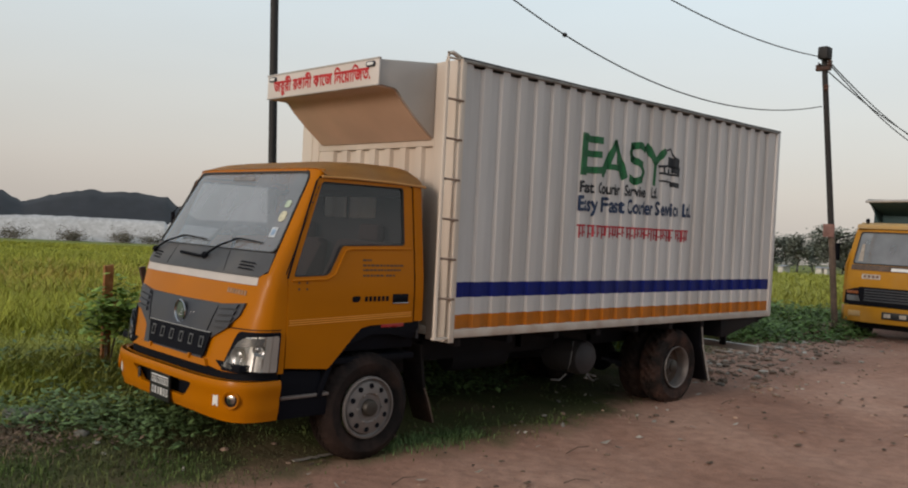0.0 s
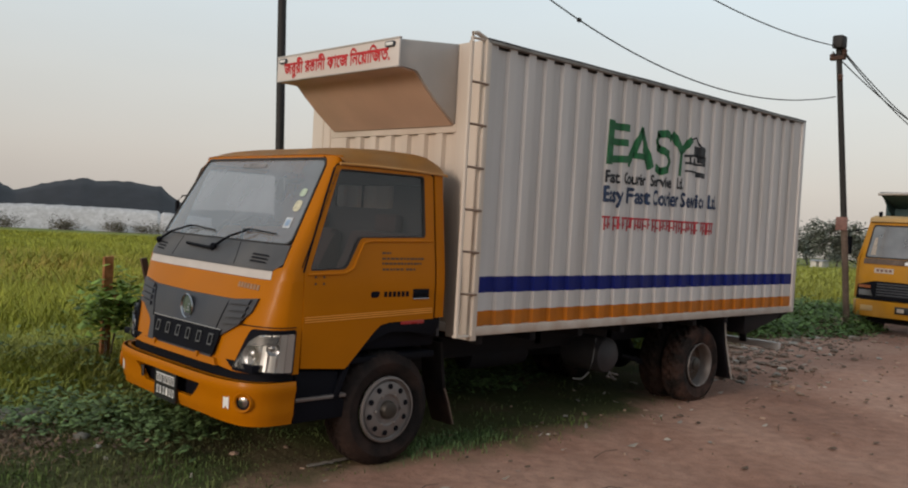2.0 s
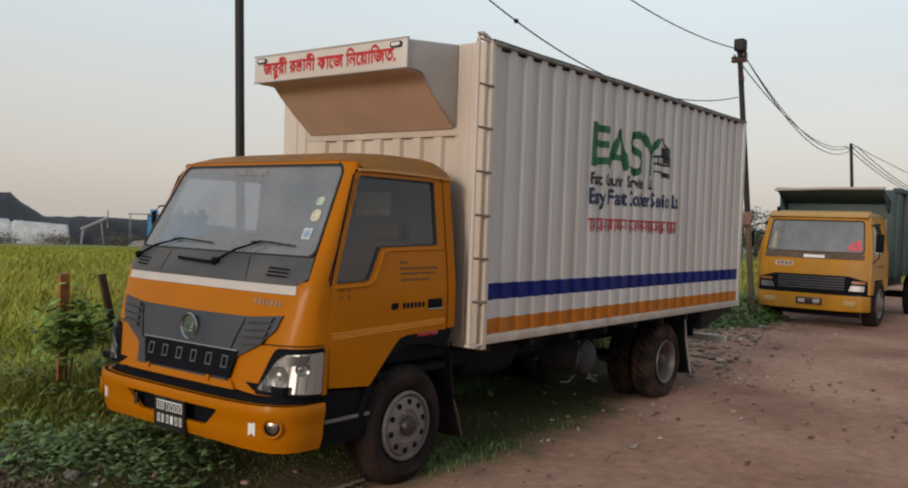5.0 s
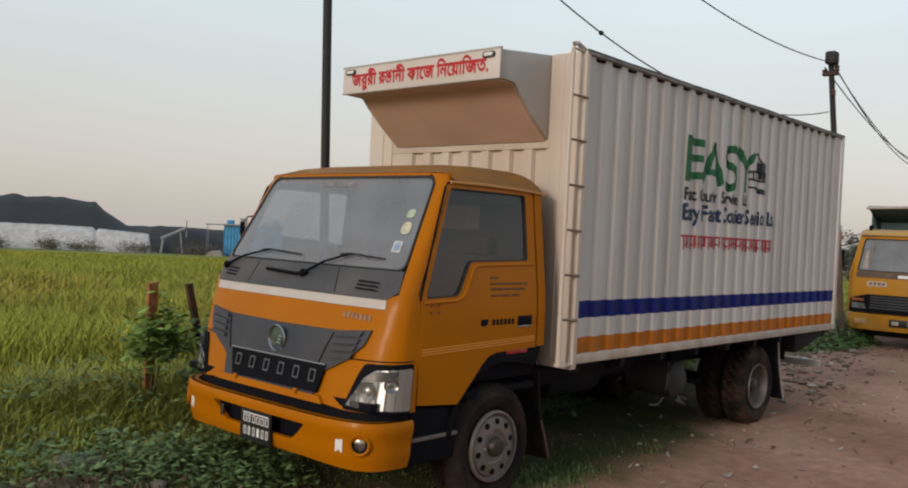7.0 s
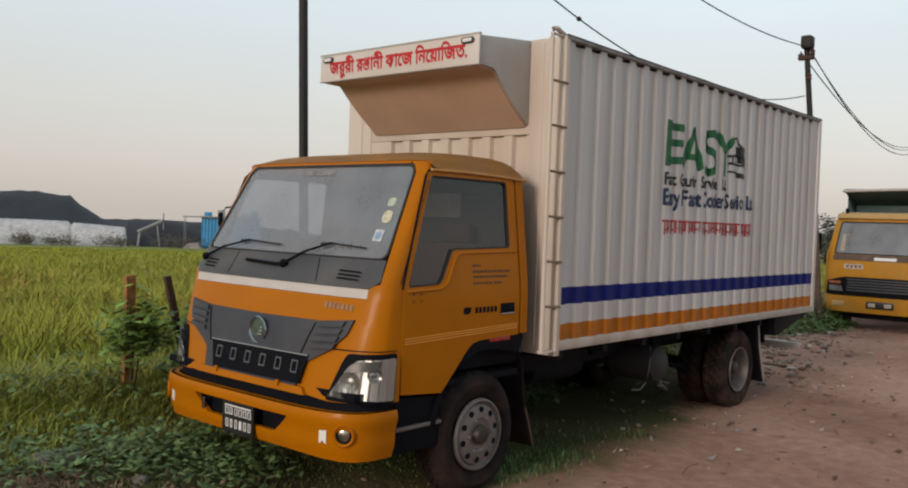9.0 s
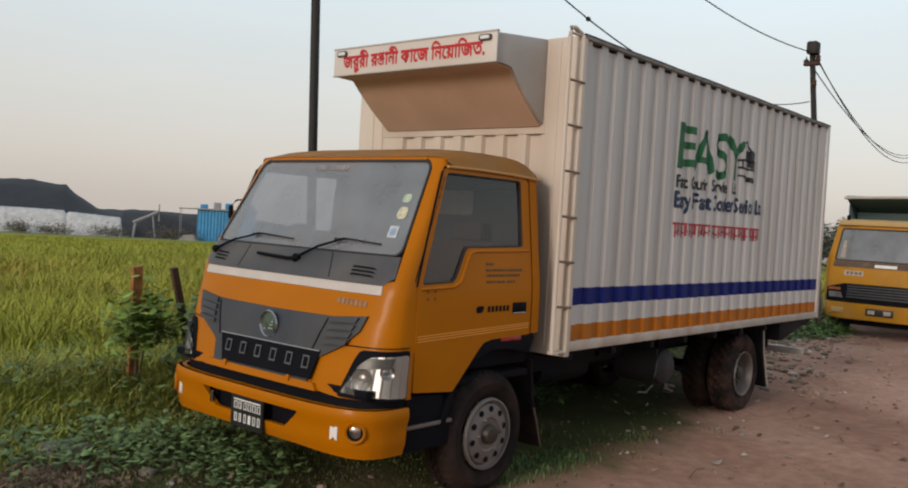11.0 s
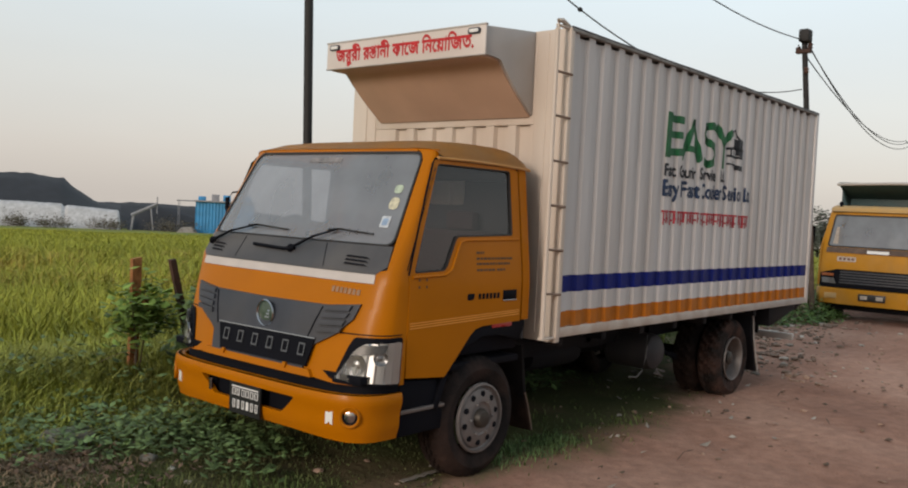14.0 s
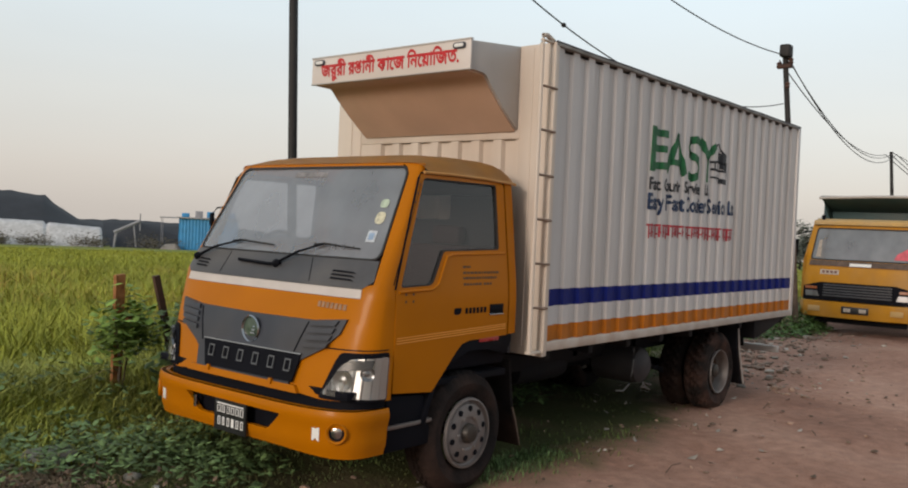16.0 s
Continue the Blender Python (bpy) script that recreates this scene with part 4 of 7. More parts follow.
# bumper, wrapped round the nose
BN, BD = -1.545, 0.365
BT = ARC_END - 0.002
bump_out = [(-BT, 0.345), (-0.80, 0.345), (-0.45, 0.362), (0.45, 0.362), (0.80, 0.345), (BT, 0.345), (BT, 0.600), (-BT, 0.600)]
slot = rounded([(y_arc(1.30), 0.440), (y_arc(0.665), 0.440), (y_arc(0.545), 0.545), (y_arc(1.42), 0.545)][::-1], 0.02)
dense = []
for i, p in enumerate(bump_out):
    q = bump_out[(i + 1) % len(bump_out)]
    k = max(1, int(math.dist(p, q) / 0.1))
    dense += [(p[0] + (q[0] - p[0]) * j / k, p[1] + (q[1] - p[1]) * j / k) for j in range(k)]


def bumper_place(t, z, d):
    bulge = 0.018 * math.exp(-((z - 0.56) / 0.05) ** 2) - 0.02 * smoothstep(0.42, 0.345, z)
    return front(t, z, float(bulge) - d, BN, BD)


bumper = part("bumper", sheet(dense, [slot], bumper_place, 0.03, T_CUTS, (0.37, 0.40, 0.44, 0.48, 0.52, 0.545, 0.57, 0.585)), ORANGE, TRUCK, "orange painted front bumper")
front_part("bumper_ledge", [(-BT, 0.585), (BT, 0.585), (BT, 0.60), (-BT, 0.60)], ORANGE, bumper, 0.0, 0.045, raw=True, x_nose=BN, depth=BD)
front_part("air_slot", [(y_arc(1.45), 0.41), (y_arc(0.52), 0.41), (y_arc(0.52), 0.57), (y_arc(1.45), 0.57)], BLACK, bumper, -0.05, 0.02, raw=True, x_nose=BN, depth=BD)
for s in (-1, 1):
    t = s * y_arc(1.83)
    c = front(t, 0.487, 0.0, BN, BD)
    d = (front(t, 0.487, 0.05, BN, BD) - c).normalized()
    q = Matrix.Translation(c) @ Vector((0, 0, 1)).rotation_difference(d).to_matrix().to_4x4()
    bm = bmesh.new()
    lathe(bm, [(0.056, -0.01), (0.060, 0.010), (0.054, 0.020), (0.044, 0.014), (0.040, -0.01)], (0, 0, 0), "z", 32, False)
    bmesh.ops.transform(bm, matrix=q, verts=bm.verts)
    fog = part("fog_lamp", bm, ORANGE, bumper, "round fog lamp in an orange bezel")
    for prof, mt in (([(0.043, 0.006), (0.030, 0.002), (0.001, 0.0)], BLACK), ([(0.030, 0.007), (0.020, 0.010), (0.001, 0.011)], CHROME)):
        bm = bmesh.new()
        lathe(bm, prof, (0, 0, 0), "z", 24, False)
        bmesh.ops.transform(bm, matrix=q, verts=bm.verts)
        part("fog_bulb" if mt is CHROME else "fog_bowl", bm, mt, fog)
    t = s * y_arc(1.718)
    o = [(t - 0.022, 0.435), (t - 0.012, 0.438), (t, 0.452), (t + 0.012, 0.438), (t + 0.022, 0.435), (t + 0.022, 0.513), (t + 0.012, 0.510), (t, 0.498), (t - 0.012, 0.510), (t - 0.022, 0.513)]
    front_part("reflector", o, WHITE, bumper, 0.006, 0.005, raw=True, x_nose=BN, depth=BD, label="white stick-on reflector")
# number plate: black with white bars for what is written
ty = y_arc(0.970)
plate = front_part("number_plate", [(ty - 0.145, 0.365), (ty + 0.145, 0.365), (ty + 0.145, 0.545), (ty - 0.145, 0.545)], PLATE_BLACK, bumper, 0.020, 0.012, raw=True, x_nose=BN, depth=BD, label="black number plate with white bars")
for k in range(6):
    x = ty - 0.125 + k * 0.042
    front_part("plate_bar", [(x, 0.397), (x + 0.024, 0.397), (x + 0.024, 0.445), (x, 0.445)], WHITE, plate, 0.0225, 0.002, raw=True, x_nose=BN, depth=BD,
               holes=[[(x + 0.006, 0.402), (x + 0.018, 0.402), (x + 0.018, 0.440), (x + 0.006, 0.440)]] if k != 2 else ())
    front_part("plate_bar", [(x, 0.470), (x + 0.030, 0.470), (x + 0.030, 0.510), (x, 0.510)], WHITE, plate, 0.0225, 0.002, raw=True, x_nose=BN, depth=BD,
               holes=[[(x + 0.006, 0.474), (x + 0.024, 0.474), (x + 0.024, 0.506), (x + 0.006, 0.506)]])
front_part("plate_headline", [(ty - 0.125, 0.517), (ty + 0.12, 0.517), (ty + 0.12, 0.525), (ty - 0.125, 0.525)], WHITE, plate, 0.0225, 0.002, raw=True, x_nose=BN, depth=BD)
c = front(y_arc(1.335), 0.505, 0.0, BN, BD)
part("tow_pin", lathe(bmesh.new(), [(0.012, -0.05), (0.012, 0.01), (0.02, 0.012), (0.02, 0.02)], c + Vector((0.0, 0, 0)), "z", 12), CHROME, bumper)

# mirror on the off side
bm = bmesh.new()
tube(bm, [(-1.02, 1.83, 1.66), (-1.06, 1.875, 1.65), (-1.085, 1.895, 1.61), (-1.095, 1.895, 1.45), (-1.10, 1.86, 1.38)], 0.0060, 6)
mirror_arm = part("mirror_arm", bm, BLACK, TRUCK, "black tubular mirror arm")
part("mirror", B((-1.098, 1.880, 1.530), (-1.074, 1.912, 1.615), 0.008), BLACK, mirror_arm)

# cab step and wheel arch
for far in (False, True):
    fy = (lambda y: 2 * Y0 - y) if far else (lambda y: y)
    lo, hi = sorted((fy(0.125), fy(0.40)))
    step = part("step_box", prism(bmesh.new(), [(-1.17, 0.34), (-0.80, 0.34), (-0.80, 0.44), (-0.86, 0.48), (-0.86, 0.63), (-1.17, 0.655)], "y", lo, hi, 0.008), BLACK, TRUCK, "black cab step")
    lo2, hi2 = sorted((fy(0.110), fy(0.30)))
    # the light on the tread is put into its pale colour
    part("tread", B((-1.165, lo2, 0.468), (-0.80, hi2, 0.490), 0.006), RIM, step, "step tread, pale grey as if lit from above")
    arch = [(-0.90, 0.47), (-0.84, 0.63), (-0.78, 0.70), (-0.62, 0.86), (-0.57, 0.91), (-0.50, 0.925), (-0.06, 0.925), (-0.06, 0.88), (-0.12, 0.80), (-0.30, 0.845), (-0.48, 0.858), (-0.66, 0.80), (-0.78, 0.69), (-0.84, 0.55), (-0.86, 0.46)]
    lo3, hi3 = sorted((fy(0.105), fy(0.46)))
    lo6, hi6 = sorted((fy(0.17), fy(0.80)))
    part("wheel_housing", B((-0.86, lo6, 0.735), (-0.05, hi6, 0.91), 0.01), BLACK, TRUCK)
    part("wheel_arch", prism(bmesh.new(), arch, "y", lo3, hi3, 0.005), BLACK, TRUCK, "black plastic wheel arch")
    lo4, hi4 = sorted((fy(0.10), fy(0.14)))
    part("side_marker", B((-0.40, lo4, 0.895), (-0.20, hi4, 0.925), 0.006), RED_PLASTIC, TRUCK, "small red side marker lamp")
    lo5, hi5 = sorted((fy(0.190), fy(0.40)))
    flap = [(0.04, 0.74), (0.065, 0.74), (0.11, 0.42), (0.215, 0.155), (0.19, 0.15), (0.085, 0.42)]
    part("mud_flap", prism(bmesh.new(), flap, "y", lo5, hi5, 0.004), TYRE, TRUCK, "worn muddy rubber mud flap")
    part("flap_edge", tube(bmesh.new(), [(x, fy(0.186), z) for x, z in ((0.10, 0.42), (0.14, 0.33), (0.20, 0.158))], 0.005, 6), RUNG, TRUCK)


# wheels
def tyre_skin(prof, c, s, tread_from, groove, blocks=40):
    """A tyre turned from its profile, with staggered grooves cut into the tread."""
    seg = blocks * 3
    bm = bmesh.new()
    rings = []
    for n, (r, h) in enumerate(prof):
        ring = []
        for k in range(seg):
            a = 2 * math.pi * k / seg
            rr = r - (groove if r >= tread_from and (k + n) % 3 == 0 else 0.0)
            ring.append(bm.verts.new((c[0] + rr * math.cos(a), c[1] - s * h, c[2] + rr * math.sin(a))))
        rings.append(ring)
    for p, q in zip(rings, rings[1:]):
        for k in range(seg):
            bm.faces.new((p[k], p[(k + 1) % seg], q[(k + 1) % seg], q[k]))
    return bm


def wheel(x, y, side, rear=False, inner=False, name="wheel", z=0.352):
    """side -1: its face looks to -y. Tyre, dished steel rim with round holes, hub, nuts."""
    R, W = 0.372, 0.205
    c = (x, y, z)
    s = side
    rr_in = 0.203 if rear else 0.213
    prof = [(rr_in, 0.02), (0.238, 0.0), (0.30, -0.012), (0.345, 0.012), (0.366, 0.035), (R, 0.055), (R, 0.080), (R - 0.012, 0.084), (R - 0.012, 0.090), (R, 0.094), (R, W - 0.094), (R - 0.012, W - 0.09), (R - 0.012, W - 0.084), (R, W - 0.08), (R, W - 0.055), (0.366, W - 0.035), (0.345, W - 0.012), (0.30, W + 0.012), (0.245, W), (rr_in, W - 0.02)]
    bm = tyre_skin(prof, c, s, 0.36, 0.028 if rear else 0.011, 26 if rear else 40)
    # inner rear tyres take the darker rubber to deepen the shade under the box
    tyre = part(name, bm, MUDDY if rear and not inner else TYRE, TRUCK, "dusty black tyre on a grey steel rim")
    rim = bmesh.new()
    if rear:                                     # deep dish
        rp = [(0.204, 0.004), (0.200, -0.010), (0.191, -0.006), (0.184, 0.02), (0.178, 0.12), (0.164, 0.140), (0.11, 0.150), (0.10, 0.12), (0.07, 0.115), (0.065, 0.05), (0.05, 0.04)]
    else:                                        # bulging centre
        rp = [(0.214, 0.004), (0.210, -0.014), (0.200, -0.016), (0.196, 0.004), (0.186, 0.010), (0.176, -0.004), (0.120, -0.018), (0.100, -0.018), (0.092, -0.010), (0.060, -0.008)]
    lathe(rim, [(r, -s * h) for r, h in rp], c, "y", 48, False)
    r_ob = part("rim", rim, RIM, tyre, "grey painted steel rim")
    if rear:
        part("rim_disc", lathe(bmesh.new(), [(r, -s * h) for r, h in ((0.180, 0.100), (0.164, 0.134), (0.112, 0.144), (0.098, 0.110), (0.068, 0.108))], c, "y", 40, False), SHADED_DISC, tyre, "muddy wheel disc, darkened for the shade in its dish")
    depth = 0.1475 if rear else -0.006
    for k in range(8 if rear else 10):
        a = 2 * math.pi * (k + 0.35) / (8 if rear else 10)
        rr = 0.140 if rear else 0.148
        hc = (x + rr * math.cos(a), y - s * depth, z + rr * math.sin(a))
        part("rim_hole", lathe(bmesh.new(), [(0.018, s * 0.010), (0.018, -s * 0.006)], hc, "y", 14), BLACK, tyre)
    for k in range(6):
        a = 2 * math.pi * k / 6
        nc = (x + 0.102 * math.cos(a), y - s * (0.118 if rear else -0.016), z + 0.102 * math.sin(a))
        part("wheel_nut", lathe(bmesh.new(), [(0.009, 0.0), (0.009, s * 0.014), (0.006, s * 0.017)], nc, "y", 6), RIM, tyre)
    hub = bmesh.new()
    hp = [(0.062, 0.03), (0.058, -0.030), (0.048, -0.046), (0.030, -0.050), (0.001, -0.050)] if not rear else [(0.062, 0.10), (0.060, 0.03), (0.045, 0.02), (0.001, 0.018)]
    lathe(hub, [(r, -s * h) for r, h in hp], c, "y", 24, False)
    part("hub", hub, HUB, tyre, "dark greasy wheel hub")
    return tyre


FX, RX = -0.470, 3.295
wheel(FX, 0.115, -1)
wheel(FX, 2 * Y0 - 0.115, 1)
for y, s in ((0.10, -1), (2 * Y0 - 0.10, 1)):
    wheel(RX, y, s, True)
    wheel(RX, y + (0.245 if s < 0 else -0.245), s, True, True)

# chassis
part("axle", lathe(bmesh.new(), [(0.05, 0.3), (0.05, 1.72)], (RX, 0, 0.352), "y", 16), CHASSIS, TRUCK)
part("axle", lathe(bmesh.new(), [(0.04, 0.3), (0.04, 1.72)], (FX, 0, 0.352), "y", 16), CHASSIS, TRUCK)
bm = bmesh.new()
bmesh.ops.create_uvsphere(bm, u_segments=18, v_segments=12, radius=0.17, matrix=Matrix.Translation((RX, Y0, 0.352)) @ Matrix.Diagonal((1, 0.8, 1, 1)))
part("differential", bm, CHASSIS, TRUCK)
for y in (0.60, 1.36):
    rail = prism(bmesh.new(), [(-1.35, 0.52), (4.3, 0.56), (5.05, 0.70), (5.05, 0.76), (-1.35, 0.70)], "y", y, y + 0.07, 0.004)
    part("chassis_rail", rail, CHASSIS, TRUCK)
for x in (-0.9, 0.35, 1.5, 2.5, 3.9, 4.85):
    part("cross_member", B((x, 0.60, 0.58), (x + 0.08, 1.43, 0.70), 0.004), CHASSIS, TRUCK)
for k in range(9):
    x = 0.25 + k * 0.56
    part("floor_bearer", B((x, 0.05, 0.735), (x + 0.06, 1.97, 0.808), 0.004), CHASSIS, TRUCK)
for y in (0.47, 1.51):
    pts = [(2.6 + 0.035 * k, y + 0.03, 0.43 - 0.10 * math.sin(math.pi * k / 40)) for k in range(41)]
    for j in range(4):
        part("leaf_spring", tube(bmesh.new(), [(p[0] if abs(p[0] - 3.3) < 0.7 - j * 0.12 else 3.3 + math.copysign(0.7 - j * 0.12, p[0] - 3.3), p[1], p[2] - j * 0.014) for p in pts[::4]], 0.016, 6), CHASSIS, TRUCK)
# air tank, battery box, fuel tank, hose, spare gear under the floor
part("air_tank", lathe(bmesh.new(), [(0.01, 0.0), (0.10, 0.012), (0.145, 0.05), (0.155, 0.10), (0.155, 0.40), (0.145, 0.45), (0.10, 0.49), (0.01, 0.50)], (2.12, 0.25, 0.49), "y", 28), TANK, TRUCK, "dull grey cylindrical air tank")
for x, z, r_ in ((2.10, 0.315, 0.011), (2.16, 0.30, 0.009), (2.22, 0.325, 0.010), (2.20, 0.285, 0.008)):
    part("drain_valve", lathe(bmesh.new(), [(r_ * 0.5, -0.02), (r_, -0.012), (r_, 0.012), (r_ * 0.4, 0.02)], (x, 0.27, z), "y", 10), RIM, TRUCK)
    part("valve_stem", tube(bmesh.new(), [(x, 0.27, z), (2.14, 0.29, 0.35)], 0.004, 5), RIM, TRUCK)
part("fuel_tank", B((0.55, 1.42, 0.36), (1.35, 1.86, 0.70), 0.04), CHASSIS, TRUCK)
part("gearbox", prism(bmesh.new(), [(-0.9, 0.40), (0.2, 0.36), (0.55, 0.45), (0.55, 0.66), (-0.9, 0.75)], "y", 0.78, 1.25, 0.04), CHASSIS, TRUCK)
part("exhaust_silencer", lathe(bmesh.new(), [(0.03, 0.0), (0.10, 0.02), (0.11, 0.08), (0.11, 0.62), (0.10, 0.68), (0.03, 0.70)], (0.75, 0.70, 0.52), "x", 20), CHASSIS, TRUCK)
part("drive_shaft", tube(bmesh.new(), [(0.5, Y0, 0.52), (3.2, Y0, 0.38)], 0.045, 12), CHASSIS, TRUCK)
part("air_hose", tube(bmesh.new(), [(1.86, 0.24, 0.66), (1.82, 0.22, 0.58), (1.79, 0.21, 0.48), (1.75, 0.21, 0.39), (1.67, 0.22, 0.34), (1.58, 0.24, 0.35)], 0.007, 8), COWL, TRUCK)
for y0 in (0.10, 1.47):
    part("mud_flap", prism(bmesh.new(), [(3.67, 0.80), (3.70, 0.80), (3.75, 0.52), (3.89, 0.17), (3.86, 0.17), (3.72, 0.52)], "y", y0, y0 + 0.45, 0.004), CHASSIS, TRUCK, "black rubber mud flap")
    part("flap_stay", tube(bmesh.new(), [(3.69, y0 - 0.01, 0.80), (3.75, y0 - 0.01, 0.52), (3.895, y0 - 0.01, 0.17)], 0.007, 6), HOOD_GREY, TRUCK)
part("tail_bracket", prism(bmesh.new(), [(4.0, 0.803), (4.93, 0.803), (4.93, 0.785), (4.12, 0.62), (4.02, 0.61)], "y", 0.05, 1.97, 0.006), CHASSIS, TRUCK, "black sloping tail frame")

part("underrun_bar", B((4.93, 0.13, 0.385), (4.985, 2 * Y0 - 0.13, 0.455), 0.006), HOOD_GREY, TRUCK, "pale grey rear underrun bar")
for y in (0.50, 1.45):
    part("underrun_strut", B((4.90, y, 0.42), (4.935, y + 0.07, 0.76), 0.004), CHASSIS, TRUCK)

# cargo box
PITCH, FIRST, DEEP = 0.1965, 0.326, 0.022
X0, X1, ZB, ZT, W = 0.15, 4.93, 0.805, 2.815, 2 * Y0


def wave_points(a, b, first, pitch):
    """The folded sheet: (place, depth) along its run; a wide recess, two slopes, a narrow rib."""
    pts, k = [(a, 0.0)], 0
    while first + pitch * k + 0.085 < b:
        c = first + pitch * k
        if c - 0.085 > a:
            pts += [(c - 0.060, 0.0), (c - 0.038, 1.0), (c + 0.036, 1.0), (c + 0.061, 0.0)]
        k += 1
    return pts + [(b, 0.0)]


SIDE = wave_points(X0 + 0.005, X1 - 0.06, FIRST, PITCH)


def side_depth(x):
    return DEEP * float(np.interp(x, [p for p, _ in SIDE], [d for _, d in SIDE]))


BANDS = ((0.868, 0.972, 1), (0.972, 1.098, 0), (1.098, 1.210, 2), (1.210, 2.765, 0))


def box_side(y_out, inward, near=True):
    bm = bmesh.new()
    zs = [0.868, 0.972, 1.098, 1.210, 2.768]
    cols = [[bm.verts.new((x, y_out + inward * (0.012 + DEEP * d), z)) for z in zs] for x, d in SIDE]
    for a, b in zip(cols, cols[1:]):
        for k in range(4):
            f = bm.faces.new((a[k], b[k], b[k + 1], a[k + 1]))
            f.material_index = BANDS[k][2]
    return backed(bm, (0, inward * 0.006, 0))


cargo = part("cargo_box", B((X0 + 0.05, 0.07, ZB + 0.002), (X1 - 0.02, W - 0.07, 0.865), 0.003), CHASSIS, TRUCK, "white corrugated steel cargo box")
wall_near = part("side_wall", box_side(0.0, 1), [BOX_WHITE, BOX_ORANGE, BOX_BLUE], TRUCK, "corrugated white side with blue and orange stripes", 20)
part("side_wall", box_side(W, -1), [BOX_WHITE, BOX_ORANGE, BOX_BLUE], cargo, "corrugated white side with blue and orange stripes", 20)
for y0, y1 in ((-0.004, 0.07), (W - 0.07, W + 0.004)):
    part("bottom_rail", B((X0, y0, ZB), (X1, y1, 0.868), 0.006), BOX_SILL, cargo)
    part("top_rail", B((X0, y0 - 0.004, 2.788), (X1, y1 + 0.004, ZT), 0.008), TOP_GREY, cargo, "grimy steel top rail")
    part("rear_post", B((X1 - 0.06, y0 - 0.004, ZB), (X1 + 0.004, y1 + 0.004, ZT + 0.004), 0.008), BOX_WHITE, cargo)
    part("top_bead", tube(bmesh.new(), [(x, (y0 + y1) / 2 - 0.035 * (1 if y0 < 1 else -1), ZT - 0.002 + 0.0015 * math.sin(x * 7)) for x in np.linspace(X0, X1, 40)], 0.008, 6), TANK, cargo)
ribs = [SIDE[0]] + SIDE[1:-1] + [SIDE[-1]]
for k in range(0, len(ribs), 4):                # each rib runs on up to the rail; the recesses stop short of it
    xa, xb = ribs[k][0], ribs[k + 1][0]
    part("rib_end", B((xa, 0.0125, 2.766), (xb, 0.022, 2.792)), BOX_WHITE, wall_near)
part("rear_doors", B((X1 - 0.05, 0.07, ZB), (X1 - 0.01, W - 0.07, ZT - 0.02), 0.004), BOX_WHITE, cargo)
part("box_roof", B((X0 + 0.01, 0.03, 2.795), (X1 - 0.01, W - 0.03, 2.812), 0.004), BOX_WHITE, cargo)
# front wall: plain corner boards, a flat band, folded sheet below it
for y0, y1 in ((0.006, 0.262), (W - 0.262, W - 0.006)):
    part("corner_board", B((X0 - 0.004, y0, ZB - 0.035), (X0 + 0.05, y1, 2.81), 0.006), BOX_CREAM, cargo, "cream painted corner board")
    ys = y0 + 0.16 if y0 < 1 else y1 - 0.16
    part("seam_bead", B((X0 - 0.010, ys, ZB + 0.02), (X0 + 0.01, ys + 0.012, 2.79), 0.003), BOX_CREAM, cargo)
part("front_band", B((X0, 0.262, 2.196), (X0 + 0.05, W - 0.262, 2.81), 0.004), BOX_CREAM, cargo)
bm = bmesh.new()
k, run = 0, [(0.262, 0.0)]
while 0.352 + 0.2 * k + 0.09 < W - 0.262:
    c = 0.352 + 0.1895 * k
    run += [(c - 0.060, 0.0), (c - 0.046, 1.0), (c + 0.046, 1.0), (c + 0.060, 0.0)]
    k += 1
run.append((W - 0.262, 0.0))
cols = [[bm.verts.new((X0 + 0.004 + 0.030 * d, y, z)) for z in (ZB, 2.195)] for y, d in run]
for a, b in zip(cols, cols[1:]):
    bm.faces.new((a[0], b[0], b[1], a[1]))
backed(bm, (0.006, 0, 0))
part("front_wall", bm, BOX_CREAM, cargo, "cream folded sheet front wall", 20)
part("front_sill", B((X0 - 0.002, 0.264, ZB - 0.004), (X0 + 0.06, W - 0.264, 0.86), 0.006), BOX_CREAM, cargo)

# wind deflector hood over the cab
HY0, HY1 = 0.278, W - 0.308
hood_prof = [(-0.385, 2.750), (X0 - 0.006, 2.806), (X0 - 0.006, 2.252), (-0.03, 2.385), (-0.155, 2.495), (-0.215, 2.560), (-0.245, 2.572), (-0.385, 2.574)]
hood = part("wind_hood", prism(bmesh.new(), hood_prof, "y", HY0, HY0 + 0.02, 0.003), HOOD_GREY, TRUCK, "grey steel wind hood with a sign board")
part("hood_cheek", prism(bmesh.new(), hood_prof, "y", HY1 - 0.02, HY1, 0.003), HOOD_GREY, hood)
bm = bmesh.new()
under = hood_prof[2:]
for (xa, za), (xb, zb) in zip(under, under[1:]):
    v = [bm.verts.new(p) for p in ((xa, HY0 + 0.02, za), (xa, HY1 - 0.02, za), (xb, HY1 - 0.02, zb), (xb, HY0 + 0.02, zb))]
    bm.faces.new(v)
bmesh.ops.remove_doubles(bm, verts=bm.verts, dist=1e-5)
bmesh.ops.solidify(bm, geom=bm.faces[:], thickness=0.012)
part("hood_soffit", bm, HOOD_TAN, hood, "tan sloping underside")
bm = bmesh.new()
